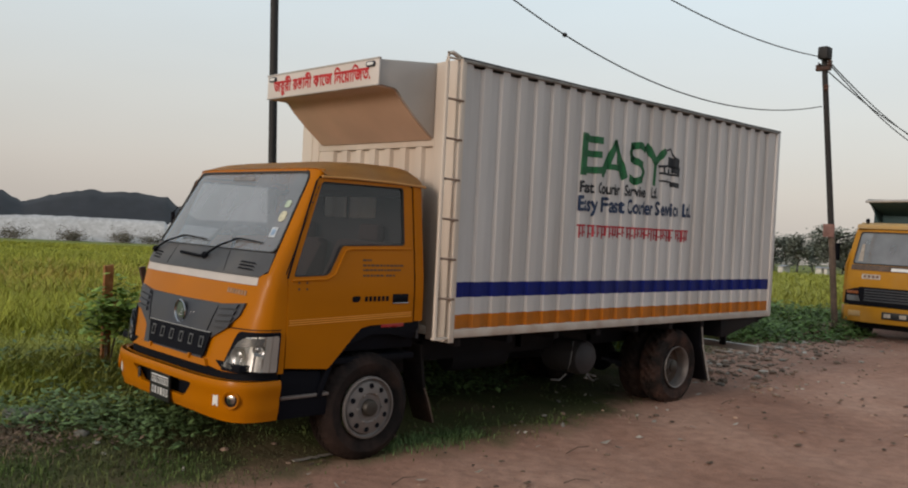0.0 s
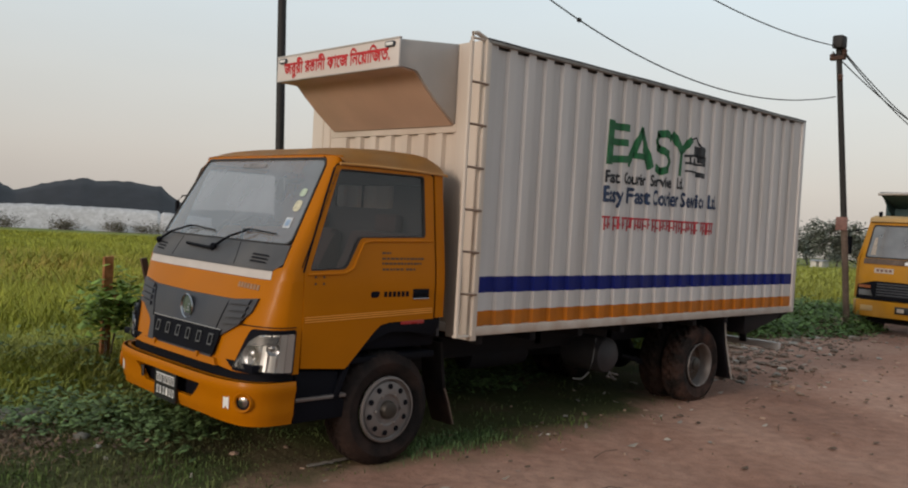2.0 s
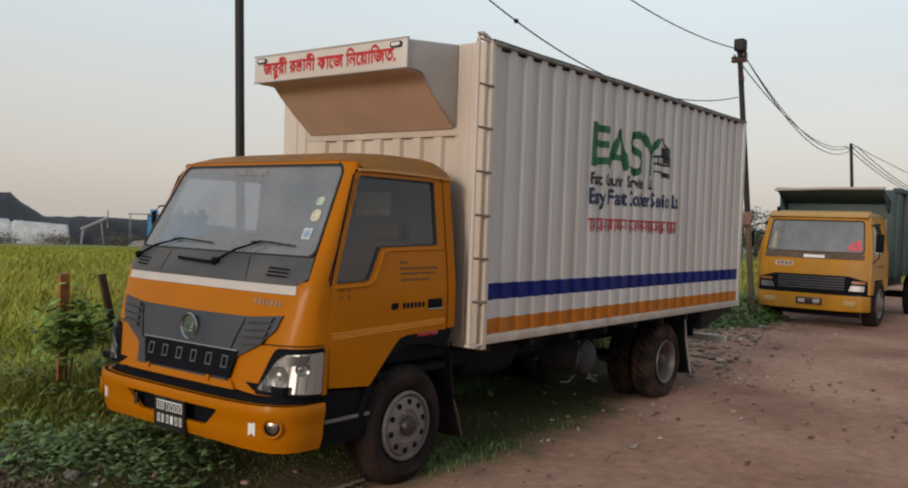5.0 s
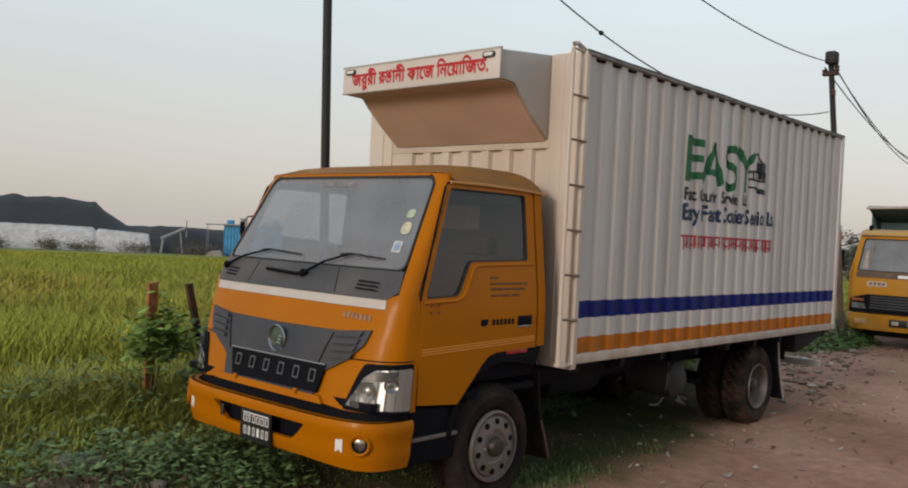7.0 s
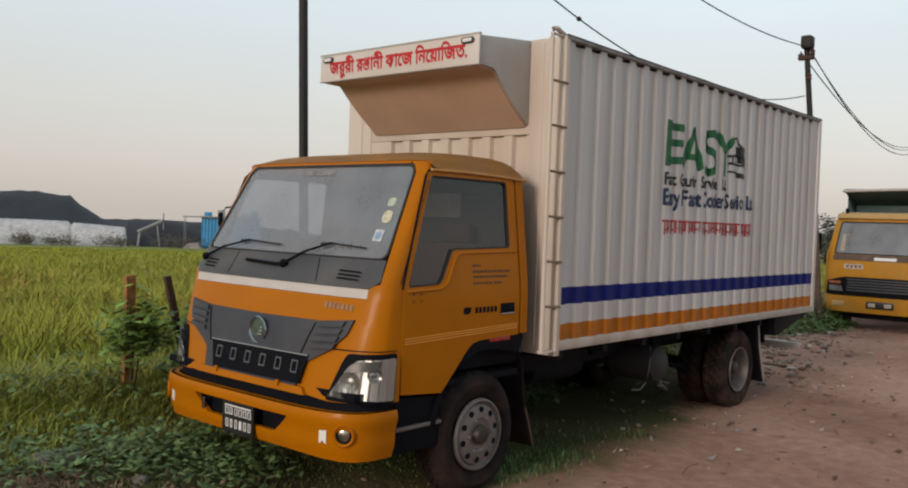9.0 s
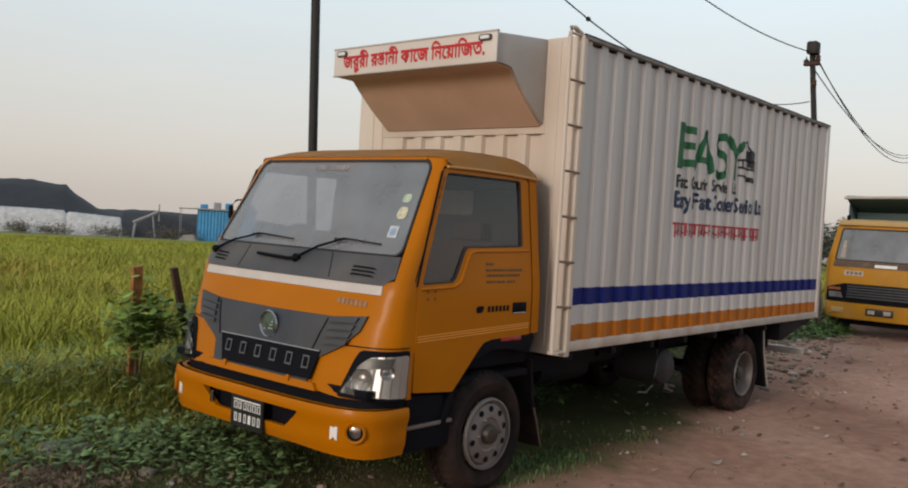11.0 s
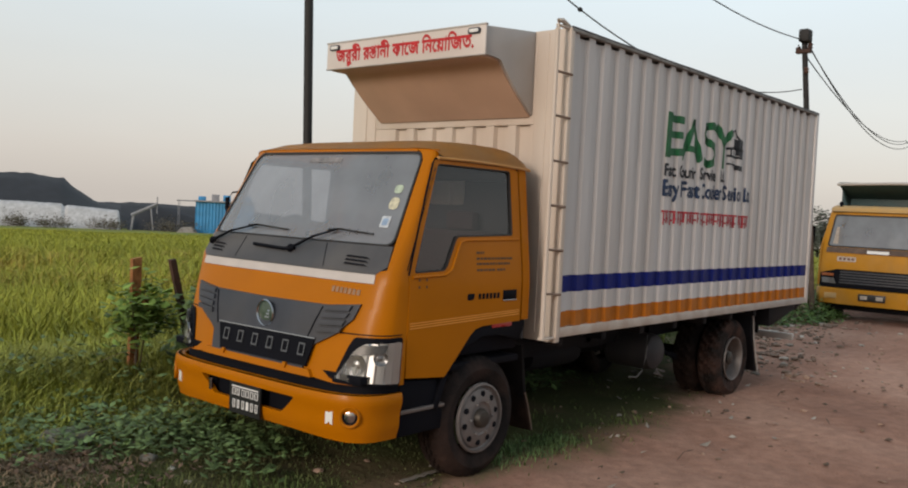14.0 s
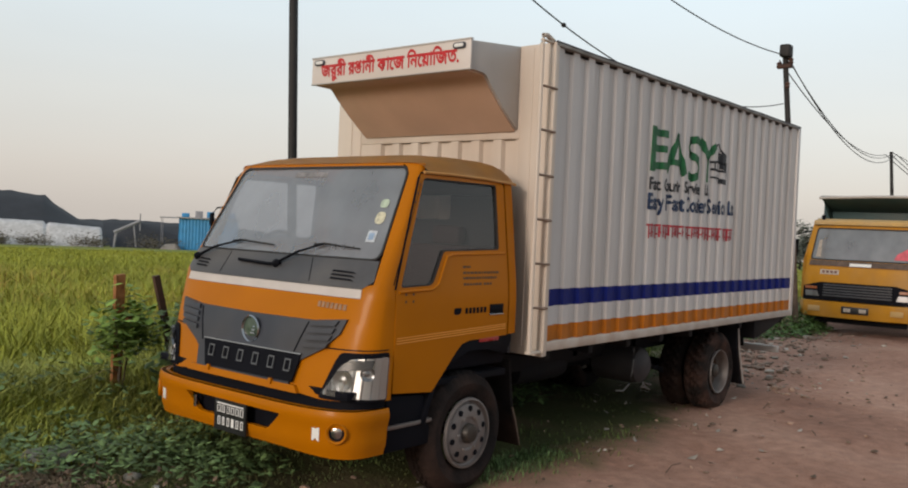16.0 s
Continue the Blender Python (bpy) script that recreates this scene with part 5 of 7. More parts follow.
v = [bm.verts.new(p) for p in ((-0.385, HY0 + 0.02, 2.748), (-0.385, HY1 - 0.02, 2.748), (X0, HY1 - 0.02, 2.800), (X0, HY0 + 0.02, 2.800))]
bm.faces.new(v)
bmesh.ops.solidify(bm, geom=bm.faces[:], thickness=0.012)
part("hood_top", bm, HOOD_GREY, hood)
board = part("sign_board", B((-0.400, HY0 - 0.012, 2.572), (-0.386, HY1 + 0.012, 2.754), 0.003), SIGN_WHITE, hood, "white board with red lettering")
part("board_edge", B((-0.404, HY0 - 0.016, 2.750), (-0.380, HY1 + 0.016, 2.762), 0.002), HOOD_GREY, board)
part("board_edge", B((-0.404, HY0 - 0.016, 2.566), (-0.380, HY1 + 0.016, 2.574), 0.002), HOOD_GREY, board)
for y in (HY0 + 0.075, HY1 - 0.075):
    bm = bmesh.new()
    prism(bm, rounded([(y - 0.05, 2.700), (y + 0.05, 2.700), (y + 0.05, 2.738), (y - 0.05, 2.738)], 0.018), "x", -0.400, -0.412, 0.002)
    lamp = part("marker_lamp", bm, PLASTIC, board, "small oval marker lamp")
    bm = bmesh.new()
    prism(bm, rounded([(y - 0.036, 2.709), (y + 0.036, 2.709), (y + 0.036, 2.730), (y - 0.036, 2.730)], 0.010), "x", -0.411, -0.417, 0.002)
    part("lamp_cover", bm, WHITE, lamp)
# red Bengali lettering, letter signs in the order in which they are drawn
def bengali(pieces):
    """A word from (signs, height, lift, advance) pieces; squeezed pieces keep their headline or their foot."""
    bm, x = bmesh.new(), 0.0
    for signs, high, hang, advance in pieces:
        one = text_bm(signs, 0.16, 0.0, 0.0095)
        top, foot, right = max(v.co.y for v in one.verts), min(v.co.y for v in one.verts), max(v.co.x for v in one.verts)
        for v in one.verts:
            y = top - (top - v.co.y) * high if hang else foot - 0.004 + (v.co.y - foot) * high
            v.co = (v.co.x * (1.0 if high == 1.0 else 0.92) + x, v.co.y if high == 1.0 else y, v.co.z)
        me = bpy.data.meshes.new("signs")
        one.to_mesh(me)
        one.free()
        bm.from_mesh(me)
        bpy.data.meshes.remove(me)
        x += (right - 0.012) * advance
    return bm


WORDS = ([("\u099c\u09b0\u09c1\u09b0\u09c0", 1.0, True, 1)],
         [("\u09b0", 1.0, True, 1), ("\u09a4", 0.62, False, 0), ("\u09aa", 0.60, True, 1), ("\u09be\u09a8\u09c0", 1.0, True, 1)],
         [("\u0995\u09be\u09c7\u099c", 1.0, True, 1)], [("\u09bf\u09a8\u09c7\u09df\u09be\u09bf\u099c\u09a4.", 1.0, True, 1)])
drawn, x = [], 0.0
for pieces in WORDS:
    bm = bengali(pieces)
    lo = min(v.co.x for v in bm.verts)
    for v in bm.verts:
        v.co.x += x - lo
    x = max(v.co.x for v in bm.verts) + 0.030
    drawn.append(bm)
zl, zh = min(v.co.y for bm in drawn for v in bm.verts), max(v.co.y for bm in drawn for v in bm.verts)
for bm in drawn:
    for v in bm.verts:
        v.co = (-0.4015 - v.co.z, 1.632 - v.co.x / (x - 0.030) * 1.275, 2.580 + (v.co.y - zl) / (zh - zl) * 0.156)
    part("painted_word", bm, RED_INK, board, "red hand-painted Bengali word", 0)

# ladder at the box's near front corner
bm = bmesh.new()
tube(bm, [(0.02, 0.022, 0.80), (0.02, 0.022, 2.78), (0.03, 0.022, 2.835), (0.07, 0.024, 2.842), (0.16, 0.03, 2.818)], 0.016, 8)
ladder = part("ladder", bm, BOX_CREAM, TRUCK, "cream steel ladder on the box corner")
for z in (2.512, 2.232, 1.945, 1.660, 1.376, 1.091):
    r = bmesh.new()
    tube(r, [(0.018, 0.020, z + 0.004), (0.10, 0.004, z), (0.165, -0.008, z - 0.003)], 0.0085, 8)
    part("rung", r, RUNG, ladder)
part("corner_post", B((0.140, -0.005, ZB - 0.006), (0.186, 0.05, 2.81), 0.006), BOX_CREAM, cargo)
part("ladder_foot", B((0.005, 0.005, 0.796), (0.16, 0.045, 0.812), 0.003), BOX_CREAM, ladder)
part("ladder_foot", B((0.02, 0.012, 2.800), (0.16, 0.040, 2.812), 0.003), BOX_CREAM, ladder)


# painted lettering, laid into the folds of the side wall
SIDE_CUTS = [p for p, _ in SIDE]


def drape(bm, proud=0.003):
    for c in SIDE_CUTS:
        bmesh.ops.bisect_plane(bm, geom=bm.verts[:] + bm.edges[:] + bm.faces[:], dist=1e-5, plane_co=(c, 0, 0), plane_no=(1, 0, 0))
    for v in bm.verts:
        v.co = (v.co.x, 0.012 + side_depth(v.co.x) - proud - v.co.z, v.co.y)
    return bm


def painted(name, strokes, mat, label):
    """Brush strokes: polygons in (x, z)."""
    bm = bmesh.new()
    for s in strokes:
        bm.faces.new([bm.verts.new((x, z, 0)) for x, z in s])
    bmesh.ops.triangulate(bm, faces=bm.faces[:])
    return part(name, drape(bm), mat, wall_near, label, 0)


def written(name, words, z0, z1, mat, label, bold=0.0, lean=0.0):
    """Words as (text, from x, to x), all on one line that rises by lean."""
    ref = text_bm(" ".join(w_[0] for w_ in words), 0.2, 0.0, bold)
    yl, yh = min(v.co.y for v in ref.verts), max(v.co.y for v in ref.verts)
    ref.free()
    x_first, x_last = words[0][1], words[-1][2]
    for body, x0, x1 in words:
        bm = text_bm(body, 0.2, 0.0, bold)
        xl, xh = min(v.co.x for v in bm.verts), max(v.co.x for v in bm.verts)
        for v in bm.verts:
            x = x0 + (x1 - x0) * (v.co.x - xl) / (xh - xl)
            v.co = (x, z0 + (z1 - z0) * (v.co.y - yl) / (yh - yl) + lean * (x - x_first) / (x_last - x_first), v.co.z)
        for letter in words_of(bm, len(body)):
            part(name, drape(letter), mat, wall_near, label, 0)


def stroke(pts, w):
    """A brush stroke of width w along a line of points, as quads."""
    out = []
    for a, b in zip(pts, pts[1:]):
        a, b = Vector(a), Vector(b)
        d = (b - a).normalized()
        n = Vector((-d.y, d.x)) * w / 2
        a2, b2 = a - d * w * 0.18, b + d * w * 0.18
        out.append([tuple(a2 + n), tuple(a2 - n), tuple(b2 - n), tuple(b2 + n)])
    return out


zt, zb = 2.43, 2.105
e = stroke([(1.592, zb), (1.598, zt)], 0.072) + stroke([(1.60, zt - 0.03), (1.835, zt - 0.03)], 0.058) + stroke([(1.60, 2.275), (1.82, 2.28)], 0.055) + stroke([(1.60, zb + 0.03), (1.83, zb + 0.045)], 0.058)
a = stroke([(1.865, zb + 0.01), (2.025, zt - 0.02)], 0.064) + stroke([(2.025, zt - 0.02), (2.165, zb + 0.01)], 0.078) + stroke([(1.94, 2.19), (2.11, 2.19)], 0.05)
s_ = stroke([(2.475, 2.385), (2.38, 2.415), (2.28, 2.40), (2.245, 2.335), (2.29, 2.285), (2.41, 2.245), (2.455, 2.185), (2.42, 2.115), (2.33, 2.09), (2.245, 2.125)], 0.064)
y_ = stroke([(2.495, 2.42), (2.635, 2.27)], 0.072) + stroke([(2.77, 2.40), (2.635, 2.27)], 0.062) + stroke([(2.635, 2.28), (2.625, 2.085)], 0.074)
for letter in (e, a, s_, y_):
    painted("painted_letter", letter, GREEN_INK, "large green painted capital letter")
# small black painted vehicle beside them
veh = stroke([(2.70, 2.255), (2.86, 2.27), (3.02, 2.25)], 0.022) + stroke([(2.72, 2.195), (3.03, 2.19)], 0.020) + stroke([(2.76, 2.255), (2.77, 2.19)], 0.03) + stroke([(2.86, 2.24), (2.87, 2.19)], 0.035)
veh += stroke([(2.84, 2.315), (2.99, 2.30)], 0.085) + stroke([(2.92, 2.24), (3.03, 2.225)], 0.06) + stroke([(2.77, 2.405), (2.88, 2.43), (2.94, 2.35), (2.99, 2.345)], 0.016) + stroke([(2.72, 2.125), (2.90, 2.125)], 0.016)
veh += stroke([(2.90, 2.105), (3.03, 2.095)], 0.045) + stroke([(2.83, 2.15), (2.83, 2.10)], 0.03) + stroke([(3.02, 2.27), (3.03, 2.10)], 0.018)
painted("vehicle_drawing", veh, BLACK_INK, "small black painted drawing of a vehicle")
written("painted_letter", (("Fast", 1.556, 1.755), ("Courier", 1.80, 2.13), ("Service", 2.17, 2.52), ("Ltd.", 2.575, 2.705)), 1.945, 2.048, BLACK_INK, "small black painted letter", 0.011, 0.012)
written("painted_letter", (("Easy", 1.55, 1.80), ("Fast", 1.872, 2.185), ("Courier", 2.25, 2.61), ("Service", 2.68, 3.06), ("Ltd.", 3.12, 3.28)), 1.752, 1.925, BLUE_INK, "blue painted letter", 0.011, 0.015)
# a red line that cannot be read: headline and uprights
rng = random.Random(4)
x = 1.550
for wlen in (0.125, 0.075, 0.40, 0.42, 0.31, 0.27):
    x1, bars = min(x + wlen, 3.25), []
    bars.append([(x, 1.665), (x1, 1.667), (x1, 1.684), (x, 1.682)])
    q = x + 0.012
    while q < x1 - 0.02:
        h = rng.choice((0.0, 0.012, 0.025))
        bars.append([(q, 1.570 + h), (q + 0.018, 1.570 + h), (q + 0.018, 1.665), (q, 1.665)])
        if rng.random() < 0.8:
            bars.append([(q + 0.016, 1.60 + h), (q + 0.036, 1.60 + h), (q + 0.036, 1.614 + h), (q + 0.016, 1.614 + h)])
        q += rng.uniform(0.032, 0.046)
    painted("painted_word", bars, RED_SIDE, "red painted word that cannot be read")
    x = x1 + 0.022


# ---- the yellow tipper behind ----
TX, TYC, THW = 12.5, 1.37, 1.03       # its bumper, middle line, half width
TIP = thing("tipper_truck", (TX + 2.5, TYC, 0), "old yellow tipper truck with a dark green tipping body", "truck")


def tip_sheet(name, pts, mat, parent, x_of, label="", thick=0.03, holes=(), proud=0.0):
    """A panel across the tipper's nose from (y, z), y from its middle line; x_of gives the rake."""
    def place(y, z, d):
        bow = 0.10 * (abs(y) / THW) ** 5
        return Vector((x_of(z) + bow - proud + d, TYC + y, z))
    return part(name, sheet(pts, holes, place, thick, [k * 0.1 for k in range(-10, 11)], (0.7, 0.9, 1.1, 1.35, 1.6, 1.85)), mat, parent, label)


def rake(z):
    return TX + 0.10 + float(np.interp(z, (0.5, 1.30, 2.02, 2.2), (0.0, 0.06, 0.30, 0.36)))


w = THW
ws = rounded([(-0.90, 1.40), (0.90, 1.40), (0.84, 2.02), (-0.84, 2.02)], 0.06)
tcab = tip_sheet("cab", [(-w, 0.66), (w, 0.66), (w, 1.37), (0.93, 2.10), (-0.93, 2.10), (-w, 1.37)], YELLOW, TIP, rake, "yellow painted cab front", 0.04, [ws])
tip_sheet("windscreen_seal", ws, RUBBER, tcab, rake, "", 0.03, [rounded([(-0.875, 1.425), (0.875, 1.425), (0.82, 1.998), (-0.82, 1.998)], 0.05)], 0.004)
pane = tip_sheet("windscreen", rounded([(-0.875, 1.425), (0.875, 1.425), (0.82, 1.998), (-0.82, 1.998)], 0.05), WINDSHIELD, tcab, rake, "dusty windscreen", 0.0, (), -0.01)
pane.visible_shadow = False
tip_sheet("cowl_strip", [(-0.90, 1.295), (0.90, 1.295), (0.90, 1.395), (-0.90, 1.395)], POST_BROWN, tcab, rake, "dark brown strip under the windscreen", 0.02, (), 0.012)
tip_sheet("name_bar", [(-0.22, 1.305), (0.16, 1.305), (0.16, 1.36), (-0.22, 1.36)], WHITE, tcab, rake, "", 0.01, (), 0.018)
tip_sheet("pink_notice", [(-0.86, 1.46), (-0.58, 1.46), (-0.62, 1.56), (-0.80, 1.68)], PINK, tcab, rake, "pinkish notice behind the glass", 0.0, (), 0.0)
# pale strip painted for the light showing in this end of the glass
tip_sheet("pane_gleam", [(0.70, 1.46), (0.80, 1.46), (0.77, 1.78), (0.72, 1.78)], LITTER, tcab, rake, "pale strip painted for the bright end of the windscreen", 0.0, (), 0.0)
tip_sheet("red_notice", [(0.34, 1.135), (0.68, 1.135), (0.68, 1.225), (0.34, 1.225)], LITTER, tcab, rake, "pale sticker with worn red lettering", 0.004, (), 0.006)
for k in range(4):
    tip_sheet("notice_bar", [(0.37 + 0.075 * k, 1.16), (0.42 + 0.075 * k, 1.16), (0.42 + 0.075 * k, 1.205), (0.37 + 0.075 * k, 1.205)], FADED_RED, tcab, rake, "", 0.0, (), 0.008)
tip_sheet("dark_mask", [(-0.99, 0.64), (0.99, 0.64), (0.98, 0.90), (0.66, 0.985), (-0.66, 0.985), (-0.98, 0.90)], BLACK, tcab, rake, "black surround of grille and lamps", 0.02, (), 0.006)
tg = tip_sheet("grille", [(-0.62, 0.70), (0.62, 0.70), (0.66, 0.98), (-0.66, 0.98)], BLACK, tcab, rake, "dark slatted grille", 0.02, (), 0.012)
for k in range(5):
    z = 0.725 + 0.05 * k
    tip_sheet("grille_slat", [(-0.60, z), (0.60, z), (0.60, z + 0.026), (-0.60, z + 0.026)], PLASTIC, tg, rake, "", 0.015, (), 0.030)
for s in (-1, 1):
    o = [(s * 0.64, 0.70), (s * 0.96, 0.70), (s * 0.97, 0.84), (s * 0.70, 0.84)]
    hl = tip_sheet("headlight", o, BLACK, tcab, rake, "rectangular headlight", 0.02, (), 0.012)
    tip_sheet("reflector", [(s * 0.67, 0.715), (s * 0.93, 0.715), (s * 0.94, 0.815), (s * 0.71, 0.815)], DIM_CHROME, hl, rake, "", 0.004, (), 0.018)
    tip_sheet("indicator", [(s * 0.72, 0.85), (s * 0.95, 0.85), (s * 0.95, 0.90), (s * 0.72, 0.90)], AMBER, hl, rake, "", 0.006, (), 0.016)
tb = part("bumper", prism(bmesh.new(), [(TX + 0.22, TYC - w - 0.02), (TX + 0.04, TYC - w + 0.10), (TX, TYC - 0.6), (TX, TYC + 0.6), (TX + 0.04, TYC + w - 0.10), (TX + 0.22, TYC + w + 0.02)], "z", 0.34, 0.63, 0.02), YELLOW, TIP, "yellow steel bumper")
part("number_plate", B((TX - 0.02, TYC - 0.25, 0.43), (TX - 0.002, TYC + 0.22, 0.56), 0.004), PLATE_BLACK, tb)
for y in (-0.21, 0.06):
    part("plate_bar", B((TX - 0.026, TYC + y, 0.460), (TX - 0.019, TYC + y + 0.12, 0.530), 0.003), LITTER, tb)
for s in (-1, 1):
    part("bumper_lamp", B((TX - 0.006, TYC + s * 0.72 - 0.11, 0.44), (TX + 0.02, TYC + s * 0.72 + 0.11, 0.54), 0.01), DUSTY_YELLOW, tb)
side = [(TX + 0.20, 0.66), (TX + 0.44, 0.66), (TX + 0.52, 0.92), (TX + 1.20, 0.92), (TX + 1.28, 0.70), (TX + 1.62, 0.70), (TX + 1.62, 2.08), (TX + 0.52, 2.08), (TX + 0.24, 1.37)]
sw = rounded([(TX + 0.40, 1.40), (TX + 1.25, 1.40), (TX + 1.25, 1.98), (TX + 0.62, 1.98)], 0.04)
for s in (-1, 1):
    def place(x, z, d, s=s):
        return Vector((x, TYC + s * (w + 0.002 - 0.10 * max(0.0, z - 1.37) / 0.7 - d), z))
    d_ = part("door", sheet(side, [sw], place, 0.035, (), (1.37,)), YELLOW, TIP, "yellow cab door")
    pn = part("window", sheet(sw, [], lambda x, z, d: place(x, z, d + 0.015), 0.0, (), ()), SIDE_GLASS, d_)
    pn.visible_shadow = False
    for x in (TX + 0.72, TX + 1.0):
        part("door_mark", B((x, TYC + s * (w + 0.006) - 0.004, 1.15), (x + 0.18, TYC + s * (w + 0.006) + 0.004, 1.19)), DOOR_INK, d_)
    part("mirror", B((TX + 0.10, TYC + s * (w + 0.14) - 0.07, 1.45), (TX + 0.15, TYC + s * (w + 0.14) + 0.07, 1.78), 0.02), BLACK, tcab)
    part("mirror_arm", tube(bmesh.new(), [(TX + 0.42, TYC + s * (w - 0.08), 1.95), (TX + 0.12, TYC + s * (w + 0.14), 1.86), (TX + 0.12, TYC + s * (w + 0.14), 1.35), (TX + 0.3, TYC + s * w, 1.25)], 0.012, 6), BLACK, tcab)
part("roof", B((TX + 0.38, TYC - 0.92, 2.06), (TX + 1.62, TYC + 0.92, 2.17), 0.05), DUSTY_YELLOW, TIP, "sun-bleached dusty cab roof")
part("roof_visor", prism(bmesh.new(), [(TX + 0.34, 2.08), (TX + 0.60, 2.20), (TX + 0.62, 2.17), (TX + 0.44, 2.06)], "y", TYC - 0.90, TYC + 0.90, 0.008), DUSTY_YELLOW, TIP)
part("roof_lamp", lathe(bmesh.new(), [(0.03, 0.0), (0.028, 0.05), (0.04, 0.06), (0.03, 0.11), (0.001, 0.12)], (TX + 0.55, TYC + 0.78, 2.155), "z", 12), BLACK, TIP)
part("rear_wall", B((TX + 1.58, TYC - 0.98, 0.70), (TX + 1.62, TYC + 0.98, 2.08), 0.004), DASH, TIP)
part("dashboard", B((TX + 0.28, TYC - 0.95, 0.95), (TX + 0.60, TYC + 0.95, 1.38), 0.03), DASH, TIP)
for s in (-0.5, 0.45):
    part("seat", prism(bmesh.new(), [(TX + 0.9, 0.95), (TX + 1.5, 0.95), (TX + 1.55, 1.75), (TX + 1.42, 1.78), (TX + 1.35, 1.12), (TX + 0.9, 1.15)], "y", TYC + s - 0.3, TYC + s + 0.3, 0.03), SEAT, TIP)
# tipping body with a flared headboard
bx0, bx1, by = TX + 1.70, TX + 6.4, 1.06
bm = bmesh.new()
prism(bm, [(bx0, TYC - by), (bx1, TYC - by), (bx1, TYC + by), (bx0, TYC + by)], "z", 0.95, 1.05, 0.01)
body = part("tipping_body", bm, TARP, TIP, "dark green steel tipping body")
for s in (-1, 1):
    part("side_board", B((bx0, TYC + s * by - 0.03, 1.05), (bx1, TYC + s * by + 0.03, 2.62), 0.01), TARP, body)
    for k in range(7):
        x = bx0 + 0.05 + k * 0.74
        part("stake", B((x, TYC + s * (by + 0.05) - 0.03, 0.95), (x + 0.09, TYC + s * (by + 0.05) + 0.03, 2.62), 0.008), TARP, body)
    part("top_rim", B((bx0, TYC + s * (by + 0.03) - 0.06, 2.60), (bx1, TYC + s * (by + 0.03) + 0.06, 2.70), 0.015), TARP, body)
part("headboard", B((bx0 - 0.03, TYC - by, 1.05), (bx0 + 0.03, TYC + by, 2.66), 0.01), TARP, body)
part("tail_board", B((bx1 - 0.03, TYC - by, 1.05), (bx1 + 0.03, TYC + by, 2.40), 0.01), TARP, body)
bm = bmesh.new()
prism(bm, [(TX + 0.95, 2.62), (TX + 1.70, 2.36), (TX + 1.74, 2.40), (TX + 0.97, 2.665)], "y", TYC - 1.02, TYC + 0.98, 0.006)
part("cab_guard", bm, TARP, body, "flared guard over the cab")
part("guard_lip", tube(bmesh.new(), [(TX + 0.95, TYC - 1.05, 2.655), (TX + 0.95, TYC, 2.65), (TX + 0.95, TYC + 1.0, 2.62)], 0.028, 8), HOOD_GREY, body, "pale worn lip")
for y in (TYC - 1.01, TYC + 0.94):
    part("guard_cheek", prism(bmesh.new(), [(TX + 1.00, 2.64), (TX + 1.70, 2.40), (TX + 1.70, 2.20), (TX + 1.55, 2.24)], "y", y, y + 0.03, 0.003), TARP, body)


def tipper_wheel(x, y, side):
    R, W_, c, s = 0.48, 0.24, (x, y, 0.465), side
    bm = tyre_skin(((0.28, 0.02), (0.31, 0.0), (0.40, -0.012), (0.45, 0.015), (0.475, 0.04), (R, 0.07), (R, 0.11), (R - 0.015, 0.115), (R - 0.015, 0.125), (R, 0.13), (R, W_ - 0.07), (0.475, W_ - 0.04), (0.45, W_ - 0.015), (0.31, W_), (0.28, W_ - 0.02)), c, s, 0.47, 0.02, 30)
    t_ = part("wheel", bm, TYRE, TIP, "large dusty tyre")
    bm = bmesh.new()
    lathe(bm, [(r, -s * h) for r, h in ((0.285, 0.0), (0.27, -0.01), (0.25, 0.03), (0.19, 0.02), (0.12, -0.01), (0.10, -0.05), (0.001, -0.06))], c, "y", 32, False)
    part("rim", bm, RIM, t_)


for x in (TX + 0.92, TX + 4.7):
    for y, s in ((TYC - w - 0.01, -1), (TYC + w + 0.01, 1)):
        tipper_wheel(x, y, s)
for y in (-0.42, 0.36):
    part("chassis_rail", B((TX + 0.3, TYC + y, 0.62), (bx1 - 0.2, TYC + y + 0.08, 0.86), 0.005), CHASSIS, TIP)
part("front_axle", lathe(bmesh.new(), [(0.06, -0.9), (0.06, 0.9)], (TX + 0.92, TYC, 0.465), "y", 14), CHASSIS, TIP)
part("rear_axle", lathe(bmesh.new(), [(0.08, -0.9), (0.08, 0.9)], (TX + 4.7, TYC, 0.465), "y", 14), CHASSIS, TIP)
part("engine", B((TX + 0.35, TYC - 0.55, 0.30), (TX + 1.4, TYC + 0.55, 0.95), 0.05), CHASSIS, TIP)
# dark plate added behind the bumper for the black shade under the cab
part("shade_plate", B((TX + 0.24, TYC - 0.85, 0.22), (TX + 0.30, TYC + 0.85, 0.62), 0.01), CHASSIS, TIP)

TIP.location, TIP.scale = (13.99, 1.122, -0.03), (0.948, 0.948, 0.948)

